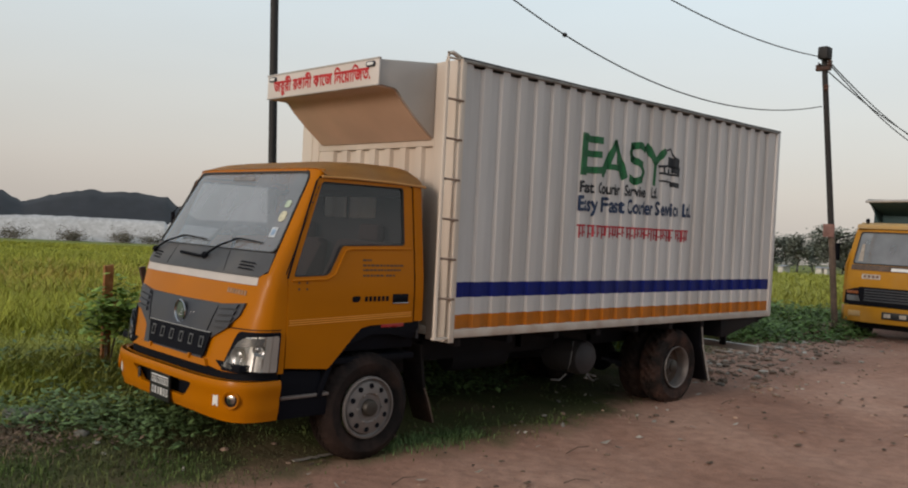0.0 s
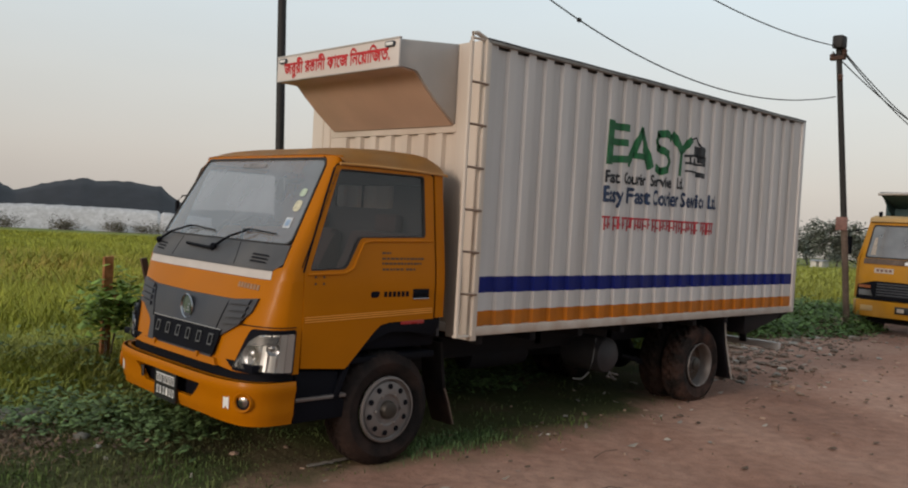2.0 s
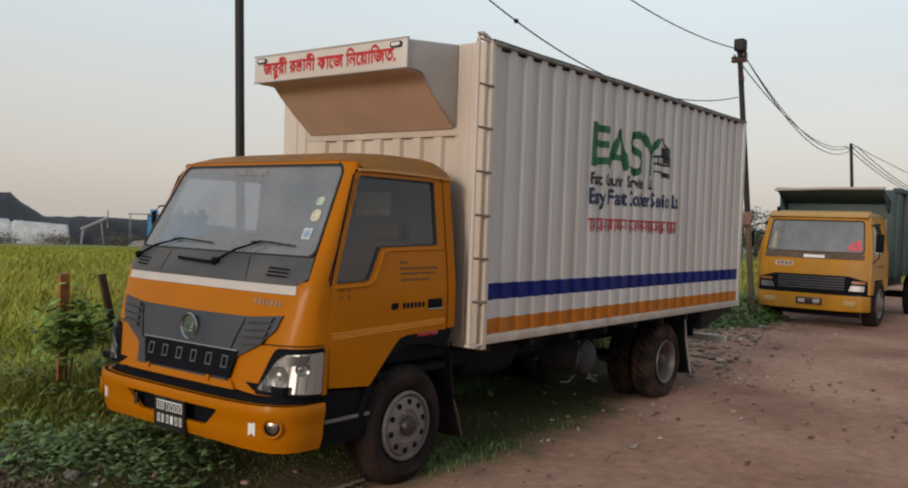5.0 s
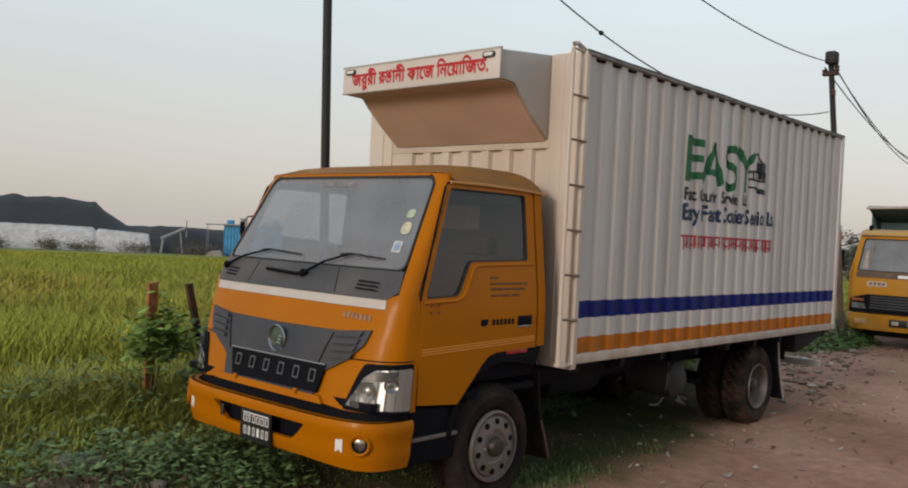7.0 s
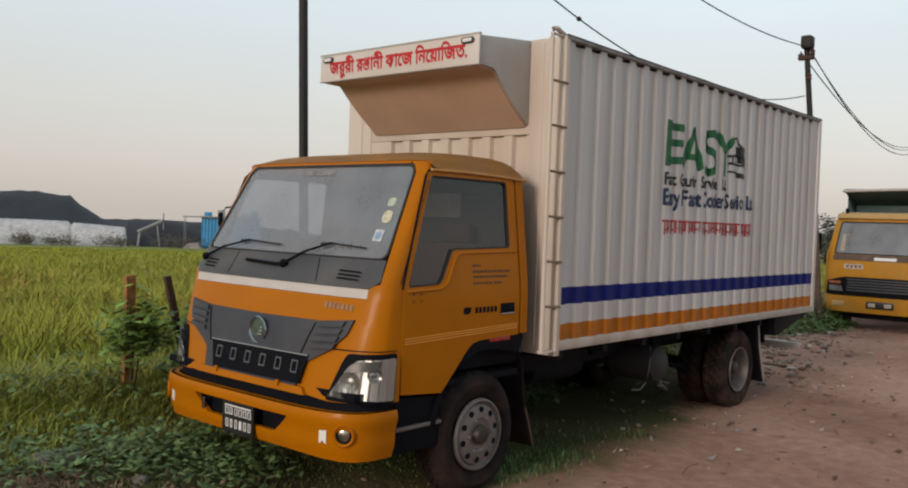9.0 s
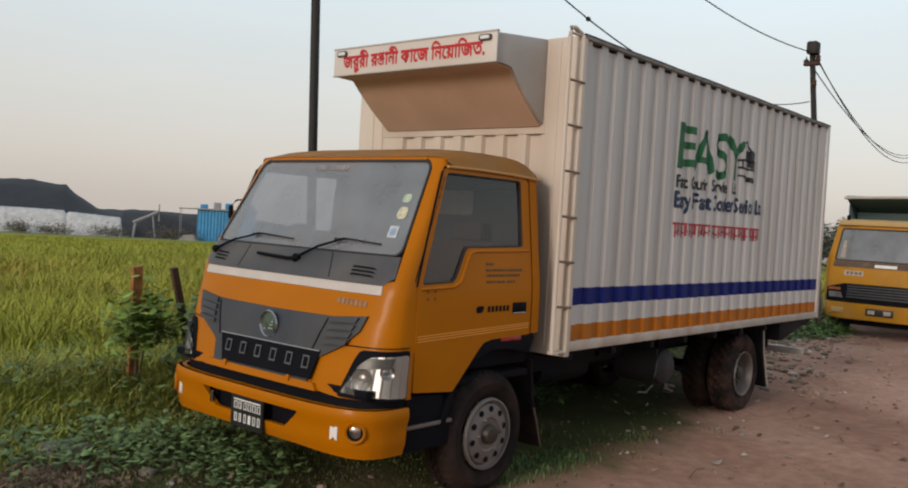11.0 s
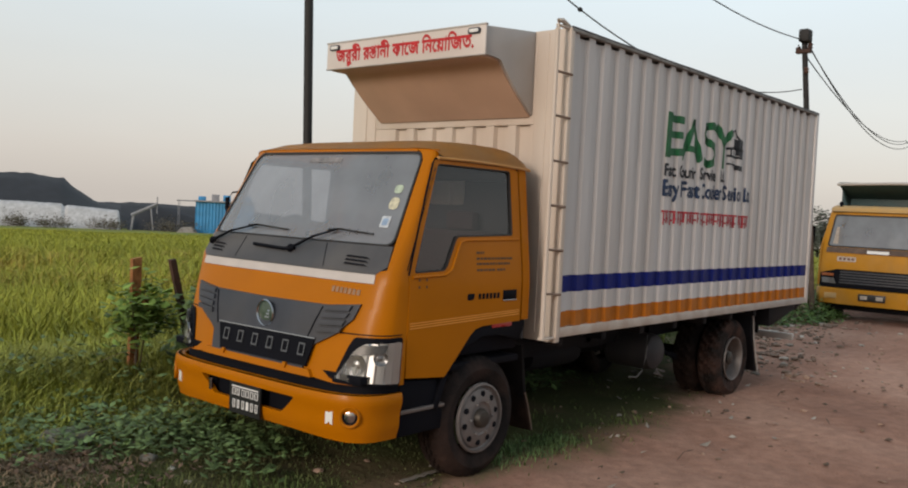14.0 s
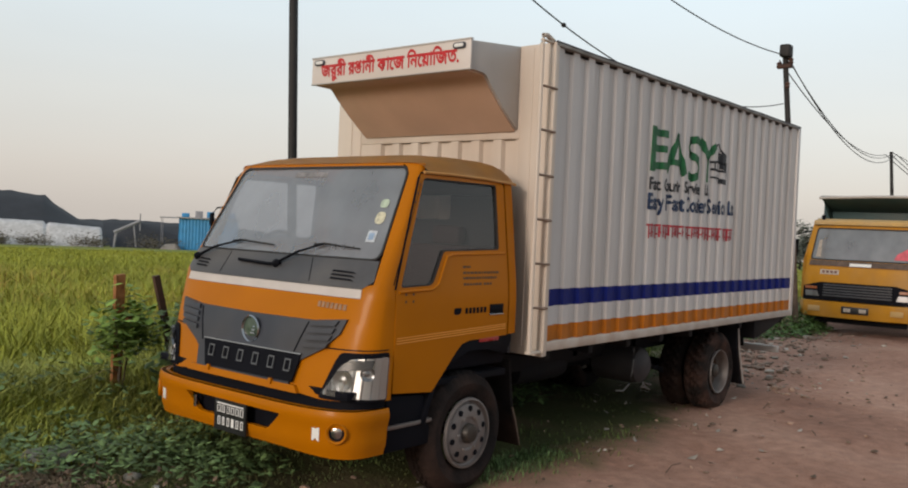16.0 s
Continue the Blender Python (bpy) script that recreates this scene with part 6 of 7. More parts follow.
# ---- poles and wires ----
LP = (0.33, 2.68)
lean = 0.052
top_l = Vector((LP[0] - 0.5 * lean * 6.9, LP[1] + 0.35 * lean * 6.9, 6.9))
gz = float(ground_z(*LP))
pole_a = thing("utility_pole", (*LP, gz), "slim black steel utility pole, slightly leaning", "pole", "utility poles")
part("shaft", tube(bmesh.new(), [(LP[0], LP[1], gz - 0.05), (LP[0] + (top_l.x - LP[0]) / 2, LP[1] + (top_l.y - LP[1]) / 2, 3.45), top_l], 0.040, 12, 0.037), POLE_BLACK, pole_a)
part("bracket", B((top_l.x - 0.04, top_l.y - 0.36, 6.03), (top_l.x + 0.04, top_l.y + 0.36, 6.10), 0.008), DARK_RUST, pole_a)

RB, RT = Vector((11.45, 2.03, float(ground_z(11.45, 2.03)))), Vector((10.95, 2.30, 4.85))
pole_b = thing("utility_pole", RB, "dark leaning steel utility pole, rusty at its foot", "pole", "utility poles")

low = RB.lerp(RT, 0.36)
part("foot", tube(bmesh.new(), [RB - Vector((0, 0, 0.1)), low], 0.056, 10), POST_BROWN, pole_b, "rusty lower length of the pole")
part("shaft", tube(bmesh.new(), [low, RB.lerp(RT, 0.7), RT], 0.055, 10, 0.048), POLE_BLACK, pole_b)
mid = RB.lerp(RT, 0.385)
part("tin_plate", B((mid.x - 0.085, mid.y - 0.09, mid.z - 0.12), (mid.x - 0.073, mid.y + 0.11, mid.z + 0.11), 0.003), FADED_RED, pole_b, "faded red tin plate")
part("bracket", B((RT.x - 0.05, RT.y - 0.12, RT.z - 0.20), (RT.x + 0.05, RT.y + 0.12, RT.z - 0.13), 0.01), DARK_RUST, pole_b)
for dy, dz in ((-0.10, -0.08), (0.0, 0.04), (0.10, -0.14), (-0.06, -0.5)):
    part("insulator", lathe(bmesh.new(), [(0.03, -0.06), (0.05, -0.03), (0.035, 0.0), (0.05, 0.03), (0.02, 0.06)], RT + Vector((0, dy, dz)), "z", 12), DARK_RUST, pole_b)
part("junction_box", B((RT.x - 0.16, RT.y - 0.12, RT.z - 0.02), (RT.x + 0.06, RT.y + 0.06, RT.z + 0.20), 0.03), POLE_BLACK, pole_b, "dark fitting at the head of the pole")
FP = Vector((32.4, 5.50, 5.28))
pole_c = thing("utility_pole", (32.6, 5.2, float(ground_z(32.6, 5.2))), "distant dark utility pole", "pole", "utility poles")
part("shaft", tube(bmesh.new(), [(32.6, 5.2, float(ground_z(32.6, 5.2)) - 0.1), FP], 0.08, 8, 0.06), POLE_BLACK, pole_c)


def wire(pts, r=0.009, label="thin black overhead wire"):
    return solo("overhead_wire", tube(bmesh.new(), pts, r, 6), POLE_BLACK, label, "wire", "overhead wires")


def sag(a, b, drop, n=28):
    a, b = Vector(a), Vector(b)
    return [a.lerp(b, k / n) - Vector((0, 0, drop * 4 * (k / n) * (1 - k / n))) for k in range(n + 1)]


def w_z(x):
    return 3.70 + 0.038 * (x - 8.02) ** 2


w_low = [(x, 2.82 - 0.0815 * (x - 4.57), w_z(x)) for x in np.linspace(top_l.x, 10.95, 36)]
wire(w_low)
bm = bmesh.new()
bmesh.ops.create_uvsphere(bm, u_segments=10, v_segments=8, radius=0.03, matrix=Matrix.Translation((4.57, 2.82, w_z(4.57))) @ Matrix.Diagonal((1.3, 1, 1, 1)))
solo("wire_clamp", bm, POLE_BLACK, "small dark clamp on the overhead wire", "clamp")
wire([(x, LP[1] + (RT.y - LP[1]) * (x - LP[0]) / (RT.x - LP[0]), 4.80 + 0.021 * (x - 9.0) ** 2) for x in np.linspace(LP[0] - 0.1, RT.x, 30)])
for dy, dz, drop in ((-0.10, -0.1, 0.9), (0.0, 0.05, 0.75), (0.10, -0.05, 0.55)):
    wire(sag(RT + Vector((0, dy, dz)), FP + Vector((0, dy * 2, -0.1)), drop), 0.011)
    wire(sag(FP + Vector((0, dy * 2, -0.1)), (60, 4.0 + dy * 2, 4.6), 1.2), 0.016)
wire(sag(FP, (46, -4, 2.0), 0.8), 0.012)

# ---- fence posts, shrub and small things on the verge ----
def fence_post(x, y, top, tilt, wd, mat, label):
    z0 = float(ground_z(x, y))
    bm = bmesh.new()
    prism(bm, [(-wd, -0.018), (wd, -0.018), (wd, 0.018), (-wd, 0.018)], "z", 0, 1, 0.0)
    for v in bm.verts:
        h = v.co.z
        v.co = (x + v.co.x * (1 - 0.1 * h) + tilt[0] * h, y + v.co.y + tilt[1] * h, z0 - 0.1 + (top - z0 + 0.1) * h + 0.006 * math.sin(40 * v.co.x) * h)
    bmesh.ops.subdivide_edges(bm, edges=bm.edges[:], cuts=2)
    for v in bm.verts:
        v.co += 0.006 * Vector((noise.noise(v.co * 9), noise.noise(v.co * 9 + Vector((5, 0, 0))), 0))
    return solo("fence_post", bm, mat, label, "post", "fence posts")


fence_post(-1.17, 2.90, 1.13, (0.0, 0.0), 0.040, RUST, "rusty flat iron fence post in the weeds")
fence_post(-0.60, 2.86, 1.12, (-0.295, 0.0), 0.026, DARK_RUST, "thin dark leaning fence post")


def leaf_cloud(rng, centre, spread, count, size, droop=0.5):
    """Folded leaves about a centre: vertices and faces."""
    vs, fs = [], []
    for _ in range(count):
        c = np.array(centre) + rng.normal(0, 1, 3) * spread
        a, up = rng.uniform(0, 2 * math.pi), rng.uniform(-droop, 0.9)
        d = np.array([math.cos(a), math.sin(a), up])
        d /= np.linalg.norm(d)
        s_ = np.cross(d, (0, 0, 1))
        s_ /= np.linalg.norm(s_) + 1e-6
        n = np.cross(s_, d)
        L = size * rng.uniform(0.6, 1.3)
        wd = L * rng.uniform(0.26, 0.40)
        k = len(vs)
        vs += [c - d * L / 2, c + s_ * wd - n * wd * 0.25, c + d * L * 0.1, c - s_ * wd - n * wd * 0.25, c + d * L / 2 - n * L * 0.12]
        fs += [(k, k + 1, k + 2), (k, k + 2, k + 3), (k + 1, k + 4, k + 2), (k + 2, k + 4, k + 3)]
    return vs, fs


def lump_rag(x, y, z):
    bm = bmesh.new()
    bmesh.ops.create_icosphere(bm, subdivisions=2, radius=0.038)
    for v in bm.verts:
        v.co = Vector((x, y, z)) + Vector((v.co.x, v.co.y * 0.6, v.co.z * 1.25)) * (1 + 0.5 * noise.noise(v.co * 40))
    tube(bm, [(x, y + 0.02, z + 0.03), (x - 0.06, y + 0.08, z + 0.04)], 0.012, 6)
    return solo("rag", bm, RAG, "red rag caught on a rusty post", "rag", smooth=60)


def shrub(x, y, h, spread, count, size, label, mat=LEAF_MID, seed=1):
    rng = np.random.default_rng(seed)
    z0 = float(ground_z(x, y))
    root = thing("shrub", (x, y, z0), label, "shrub")
    bm, vs, fs = bmesh.new(), [], []
    for k in range(6):
        a = rng.uniform(0, 2 * math.pi)
        r = spread * rng.uniform(0.35, 1.0)
        tip = Vector((x + r * math.cos(a), y + r * math.sin(a), z0 + h * rng.uniform(0.72, 1.0)))
        mid = Vector((x, y, z0)).lerp(tip, 0.5) + Vector((0.04 * math.cos(a + 1), 0.04 * math.sin(a + 1), 0.06))
        tube(bm, [(x, y, z0 - 0.05), mid, tip], 0.007, 5, 0.003)
        for q in (0.80, 0.90, 0.96, 1.0):
            p = Vector((x, y, z0)).lerp(tip, q)
            v2, f2 = leaf_cloud(rng, p, (0.085, 0.085, 0.07), count // 24, size)
            o = len(vs)
            vs += v2
            fs += [tuple(i + o for i in f) for f in f2]
    part("stem", bm, BARK, root)
    me = bpy.data.meshes.new("leaves")
    me.from_pydata([tuple(v) for v in vs], [], fs)
    me.materials.append(mat)
    ob = new("leaves", me)
    ob.parent, ob.matrix_parent_inverse = root, Matrix.Translation(-root.location)
    return root


shrub(-1.20, 2.82, 0.86, 0.22, 620, 0.088, "leafy green shrub grown round a rusty post", seed=3)
rag = lump_rag(-1.115, 2.83, 0.78)
rng = np.random.default_rng(31)
vs, fs = [], []
for _ in range(1500):
    x, y = rng.uniform(8.4, 12.6), rng.uniform(1.2, 3.6)
    low_y = float(np.interp(x, (8.4, 9.7, 11.0, 12.6), (2.3, 1.85, 1.55, 1.75)))
    if y < low_y + rng.normal(0, 0.08):
        continue
    up = 0.42 * float(smoothstep(0.0, 0.7, y - low_y)) * (0.75 + 0.35 * math.sin(x * 2.3)) * rng.uniform(0.15, 1.0) ** 0.5
    v2, f2 = leaf_cloud(rng, (x, y, float(ground_z(x, y)) + 0.03 + up), (0.09, 0.09, 0.05), 7, 0.085, 0.3)
    o = len(vs)
    vs += v2
    fs += [tuple(i + o for i in q) for q in f2]
joined("creeper_mound", [tuple(q) for q in vs], fs, CREEPER, "low mound of green creepers beside the dirt road", "creepers")


# ---- grass, weeds, rice ----
def blades(rng, pts, height, width, per, curl, loose=0.045):
    """Tufts of bent blades at (x, y) points: vertices and triangles."""
    n = len(pts) * per
    base = np.repeat(pts, per, 0) + rng.normal(0, loose, (n, 2))
    z = ground_z(base[:, 0], base[:, 1])
    a = rng.uniform(0, 2 * math.pi, n)
    hgt = np.repeat(height, per) * rng.uniform(0.55, 1.15, n)
    out = curl * hgt * rng.uniform(0.3, 1.2, n)
    d = np.stack([np.cos(a), np.sin(a)], 1)
    s_ = np.stack([-np.sin(a), np.cos(a)], 1) * (np.repeat(width, per) * rng.uniform(0.7, 1.3, n))[:, None]
    p0 = np.c_[base, z - 0.02]
    p1 = np.c_[base + d * (out * 0.30)[:, None], z + hgt * 0.6]
    p2 = np.c_[base + d * out[:, None], z + hgt * (1 - 0.25 * curl)]
    s3 = np.c_[s_, np.zeros(n)]
    verts = np.stack([p0 - s3, p0 + s3, p1 - s3 * 0.8, p1 + s3 * 0.8, p2], 1).reshape(-1, 3)
    k = np.arange(n)[:, None] * 5
    faces = np.concatenate([k + (0, 1, 3), k + (0, 3, 2), k + (2, 3, 4)], 1).reshape(-1, 3)
    return verts.tolist(), faces.tolist()


def fan(rng, n, r0, r1, a0, a1, power=1.0):
    """Points of a fan of field, thinning outwards, about the road's near edge."""
    r = r0 + (r1 - r0) * rng.uniform(0, 1, n) ** power
    a = np.radians(rng.uniform(a0, a1, n))
    return np.stack([-4.5 + r * np.cos(a), -3.4 + r * np.sin(a)], 1), r


rng = np.random.default_rng(11)
pts, r = fan(rng, 30000, 6.0, 75, 47, 88, 1.6)
keep = (pts[:, 1] > 3.1 + 0.25 * np.sin(pts[:, 0] * 1.3)) & (r > 6)
pts, r = pts[keep], r[keep]
v, f = blades(rng, pts, (0.62 + 0.10 * np.sin(pts[:, 0] * 0.7) * np.sin(pts[:, 1] * 0.9)) * (0.55 + 0.45 * smoothstep(3.0, 5.5, pts[:, 1])) * (1 - 0.55 * smoothstep(26, 50, r)), 0.0042 + 0.00030 * r, 7, 0.55)
joined("rice_field", v, f, PADDY, "yellowing green rice crop in the field", "rice")
pts, r = fan(rng, 9000, 6.5, 26, 47, 90, 1.2)
keep = (pts[:, 1] > 3.3) & (np.sin(pts[:, 0] * 1.1 + 2 * np.sin(pts[:, 1] * 0.7)) + rng.normal(0, 0.6, len(pts)) > 0.1)
pts, r = pts[keep], r[keep]
v, f = blades(rng, pts, (0.66 + 0.08 * np.sin(pts[:, 0] * 0.7)) * (0.55 + 0.45 * smoothstep(3.0, 5.5, pts[:, 1])), 0.0045 + 0.00032 * r, 4, 0.8)
joined("rice_ears", v, f, EARS, "ripe brownish ears and straw in the rice crop", "rice")
pts, r = fan(rng, 6000, 14.0, 80, 8, 47, 1.4)
keep = pts[:, 1] > 3.9
pts, r = pts[keep], r[keep]
v, f = blades(rng, pts, np.full(len(pts), 0.55), 0.004 + 0.00045 * r, 7, 0.6)
joined("rice_field", v, f, FAR_PADDY, "green rice crop beyond the trucks", "rice")

# verge: short matted grass, taller towards the field
pts = np.stack([rng.uniform(-6.5, 9, 26000), rng.uniform(-1.0, 4.6, 26000)], 1)
off = pts[:, 1] - edge_y(pts[:, 0])
under = (pts[:, 0] > -1.2) & (pts[:, 0] < 4.9) & (pts[:, 1] > 0.32) & (pts[:, 1] < 2.05)
keep = (rng.uniform(0, 1, len(pts)) < smoothstep(-0.25, 0.8, off)) & ((pts[:, 1] < 2.5) | (pts[:, 0] > -0.5)) & (~under | (rng.uniform(0, 1, len(pts)) < np.where(pts[:, 0] < -0.1, 0.55, 0.07)))
pts = pts[keep]
hgt = 0.055 + 0.40 * smoothstep(1.7, 3.6, pts[:, 1]) * smoothstep(2.5, -0.5, np.abs(pts[:, 0] + 3) - 4)
hgt = hgt * (0.8 + 0.5 * np.sin(pts[:, 0] * 2.1) * np.sin(pts[:, 1] * 2.7))
hgt = hgt * np.where(pts[:, 1] < 1.9, rng.uniform(0.35, 1.15, len(pts)), 1.0)
v, f = blades(rng, pts, hgt, np.full(len(pts), 0.0042), 7, 1.1, 0.085)
joined("verge_grass", v, f, TURF, "short matted grass on the road verge", "grass")

pts = np.stack([rng.uniform(-6.5, 1.6, 15000), rng.uniform(-1.3, 3.9, 15000)], 1)
off = pts[:, 1] - edge_y(pts[:, 0])
clump = np.array([noise.noise(Vector((x * 0.9, y * 0.9, 3.3))) for x, y in pts])
under = (pts[:, 0] > -0.9) & (pts[:, 1] > 0.5) & (pts[:, 1] < 2.0)
keep = (rng.uniform(0, 1, len(pts)) < smoothstep(-0.05, 0.5, off)) & (clump + 0.75 * np.exp(-((pts[:, 0] + 1.45) / 0.65) ** 2 - ((pts[:, 1] - 1.55) / 0.75) ** 2) > 0.33 + 0.22 * rng.normal(0, 1, len(pts))) & ~under & (pts[:, 0] < -0.75 + 0.25 * clump) & (off > 0.30) & (pts[:, 1] < 2.55 + 0.3 * clump)
pts = pts[keep]
vs, fs = [], []
for x, y in pts:
    z = float(ground_z(x, y))
    tall = rng.uniform(0.03, 0.16)
    v2, f2 = leaf_cloud(rng, (x, y, z + tall), (0.06, 0.06, 0.035), 5, 0.058, 0.3)
    o = len(vs)
    vs += v2
    fs += [tuple(i + o for i in q) for q in f2]
joined("verge_weeds", [tuple(q) for q in vs], fs, LEAF_DARK, "low dark green creeping weeds on the verge", "weeds")

pts = np.stack([rng.uniform(-0.4, 6.0, 4200), rng.uniform(2.15, 4.2, 4200)], 1)
v, f = blades(rng, pts, 0.55 + 0.25 * rng.uniform(0, 1, len(pts)), np.full(len(pts), 0.009), 7, 0.5)
joined("tall_grass", v, f, GRASS, "tall grass standing behind the box truck", "grass")

# dense weeds added on the far side to keep light from under the truck
vs, fs = [], []
for _ in range(4200):
    x, y = rng.uniform(-0.9, 5.6), rng.uniform(2.08, 2.75)
    v2, f2 = leaf_cloud(rng, (x, y, float(ground_z(x, y)) + rng.uniform(0.02, 0.80)), (0.08, 0.08, 0.06), 7, 0.10, 0.5)
    o = len(vs)
    vs += v2
    fs += [tuple(i + o for i in q) for q in f2]
joined("light_block_weeds", [tuple(q) for q in vs], fs, LEAF_DARK, "thick weeds added behind the box truck to block light", "weeds")

# weeds grown up beneath the truck, spread wider to deepen the shade there
vs, fs = [], []
for _ in range(230):
    x, y = rng.uniform(-0.3, 2.7), rng.uniform(1.25, 1.98)
    top = 0.24 * math.exp(-((x - 0.75) / 0.7) ** 2) + 0.07
    v2, f2 = leaf_cloud(rng, (x, y, float(ground_z(x, y)) + rng.uniform(0.01, top)), (0.07, 0.07, 0.04), 6, 0.075, 0.3)
    o = len(vs)
    vs += v2
    fs += [tuple(i + o for i in q) for q in f2]
joined("shade_weeds", [tuple(q) for q in vs], fs, LEAF_DARK, "weeds beneath the box truck that also deepen its shade", "weeds")

# patches of withered stems among the weeds
spots = []
for cx, cy, rad, n in ((-2.45, 1.75, 0.34, 170), (-1.70, 2.55, 0.42, 240), (-1.10, 2.65, 0.34, 170), (-2.45, 1.35, 0.36, 80), (-2.9, 2.3, 0.4, 150), (-3.4, 1.7, 0.45, 150)):
    spots.append(np.stack([rng.normal(cx, rad * 0.6, n), rng.normal(cy, rad * 0.5, n)], 1))
pts = np.concatenate(spots)
v, f = blades(rng, pts, rng.uniform(0.02, 0.07, len(pts)), np.full(len(pts), 0.0045), 7, 1.6, 0.09)
joined("withered_weeds", v, f, DEAD, "withered brown stems in patches on the verge", "weeds")
# brown leaf litter on bare patches
vs, fs = [], []
for cx, cy, rad, n in ((-1.70, 2.50, 0.36, 130), (-1.10, 2.62, 0.28, 80), (-2.42, 1.55, 0.34, 30), (-3.0, 2.2, 0.38, 40), (-2.1, 1.15, 0.30, 14)):
    for _ in range(n):
        x, y = rng.normal(cx, rad * 0.6), rng.normal(cy, rad * 0.45)
        v2, f2 = leaf_cloud(rng, (x, y, float(ground_z(x, y)) + rng.uniform(0.02, 0.09)), (0.05, 0.05, 0.012), 5, 0.040, 0.5)
        o = len(vs)
        vs += v2
        fs += [tuple(i + o for i in q) for q in f2]
joined("leaf_litter", [tuple(q) for q in vs], fs, CLOD, "brown dead leaves on bare patches of the verge", "leaves")
# rank growth between verge and rice, about the posts
pts = np.stack([rng.uniform(-4.6, -0.3, 8200), rng.uniform(1.95, 3.7, 8200)], 1)
v, f = blades(rng, pts, 0.10 + 0.34 * smoothstep(2.1, 3.1, pts[:, 1]) * rng.uniform(0.5, 1.1, len(pts)), np.full(len(pts), 0.0055), 7, 0.7, 0.06)
joined("rank_grass", v, f, RANK, "rank yellowish grass along the field's edge", "grass")
vs, fs = [], []
for _ in range(110):
    x, y = rng.uniform(-3.6, -0.4), rng.uniform(2.4, 3.3)
    v2, f2 = leaf_cloud(rng, (x, y, float(ground_z(x, y)) + rng.uniform(0.08, 0.12 + 0.40 * float(smoothstep(2.3, 3.1, y)))), (0.06, 0.06, 0.05), 6, 0.06, 0.4)
    o = len(vs)
    vs += v2
    fs += [tuple(i + o for i in q) for q in f2]
joined("rank_weeds", [tuple(q) for q in vs], fs, LEAF_DARK, "leafy weeds along the field's edge", "weeds")

# dry stalks, rubble, litter
for pts3 in ([(-1.68, 2.98, 0.10), (-1.59, 2.98, 0.24), (-1.41, 2.98, 0.35), (-1.22, 2.98, 0.41), (-1.12, 2.98, 0.40)], [(-3.52, 1.1, 0.05), (-3.50, 1.12, 0.26), (-3.56, 1.15, 0.34), (-3.68, 1.2, 0.35)]):
    b2 = bmesh.new()
    tube(b2, pts3, 0.004, 5, 0.002)
    solo("dry_stalk", b2, STRAW, "pale dry bent stalk among the weeds", "stalk", "dry stalks")


def lump(x, y, r, mat, name, label, category, flat=0.5, seed=0, stretch=1.0):
    b2 = bmesh.new()
    bmesh.ops.create_icosphere(b2, subdivisions=2, radius=r)
    z0 = float(ground_z(x, y))
    for v_ in b2.verts:
        v_.co *= 1 + 0.35 * noise.noise(v_.co * (2.2 / r) + Vector((seed, 0, 0)))
        v_.co = Vector((x + v_.co.x * stretch, y + v_.co.y, z0 + v_.co.z * flat + r * flat * 0.35))
    return solo(name, b2, mat, label, category, smooth=60)


lump(-2.08, 2.02, 0.15, CLAY, "stone", "flat grey stone lying in the weeds", "stone", 0.45, 2, 1.4)
lump(-1.9, 1.4, 0.05, CLAY, "stone", "small grey stone lying in the weeds", "stone", 0.6, 5)
rng = np.random.default_rng(21)


def rubble(n, area, rmin, rmax, mat, name, label, category):
    vs, fs = [], []
    ico = bmesh.new()
    bmesh.ops.create_icosphere(ico, subdivisions=1, radius=1)
    ico.verts.ensure_lookup_table()
    unit = np.array([v_.co[:] for v_ in ico.verts])
    tri = [[v_.index for v_ in q.verts] for q in ico.faces]
    ico.free()
    for _ in range(n):
        x, y = area(rng)
        r_ = rmin * (rmax / rmin) ** (rng.uniform() ** 2.2)
        sh = unit * (rng.uniform(0.6, 1.3, 3) * r_) * (1 + rng.normal(0, 0.13, (len(unit), 1)))
        a_ = rng.uniform(0, 6.28)
        rot = np.array([[math.cos(a_), -math.sin(a_), 0], [math.sin(a_), math.cos(a_), 0], [0, 0, 0.5]])
        o = len(vs)
        vs += (sh @ rot.T + (x, y, float(ground_z(x, y)) + r_ * 0.25)).tolist()
        fs += [[i + o for i in q] for q in tri]
    return joined(name, vs, fs, mat, label, category)


def heap(g):
    while True:
        x, y = g.uniform(4.6, 12.0), g.uniform(-1.0, 2.4)
        if abs(y - edge_y(x) + 0.45) < g.exponential(0.42):
            return x, y


rubble(420, heap, 0.018, 0.075, EARTH, "earth_clods", "broken brown earth heaped along the road edge", "earth")
rubble(1150, heap, 0.007, 0.050, STONE, "rubble", "broken brick and stones along the road edge", "rubble")
rubble(420, lambda g: (g.uniform(-3, 9), g.uniform(-3.2, 0.8)), 0.006, 0.030, STONE, "gravel", "scattered small stones on the dirt road", "gravel")
rubble(300, heap, 0.012, 0.060, LITTER, "debris", "pale broken bits along the road edge", "debris")
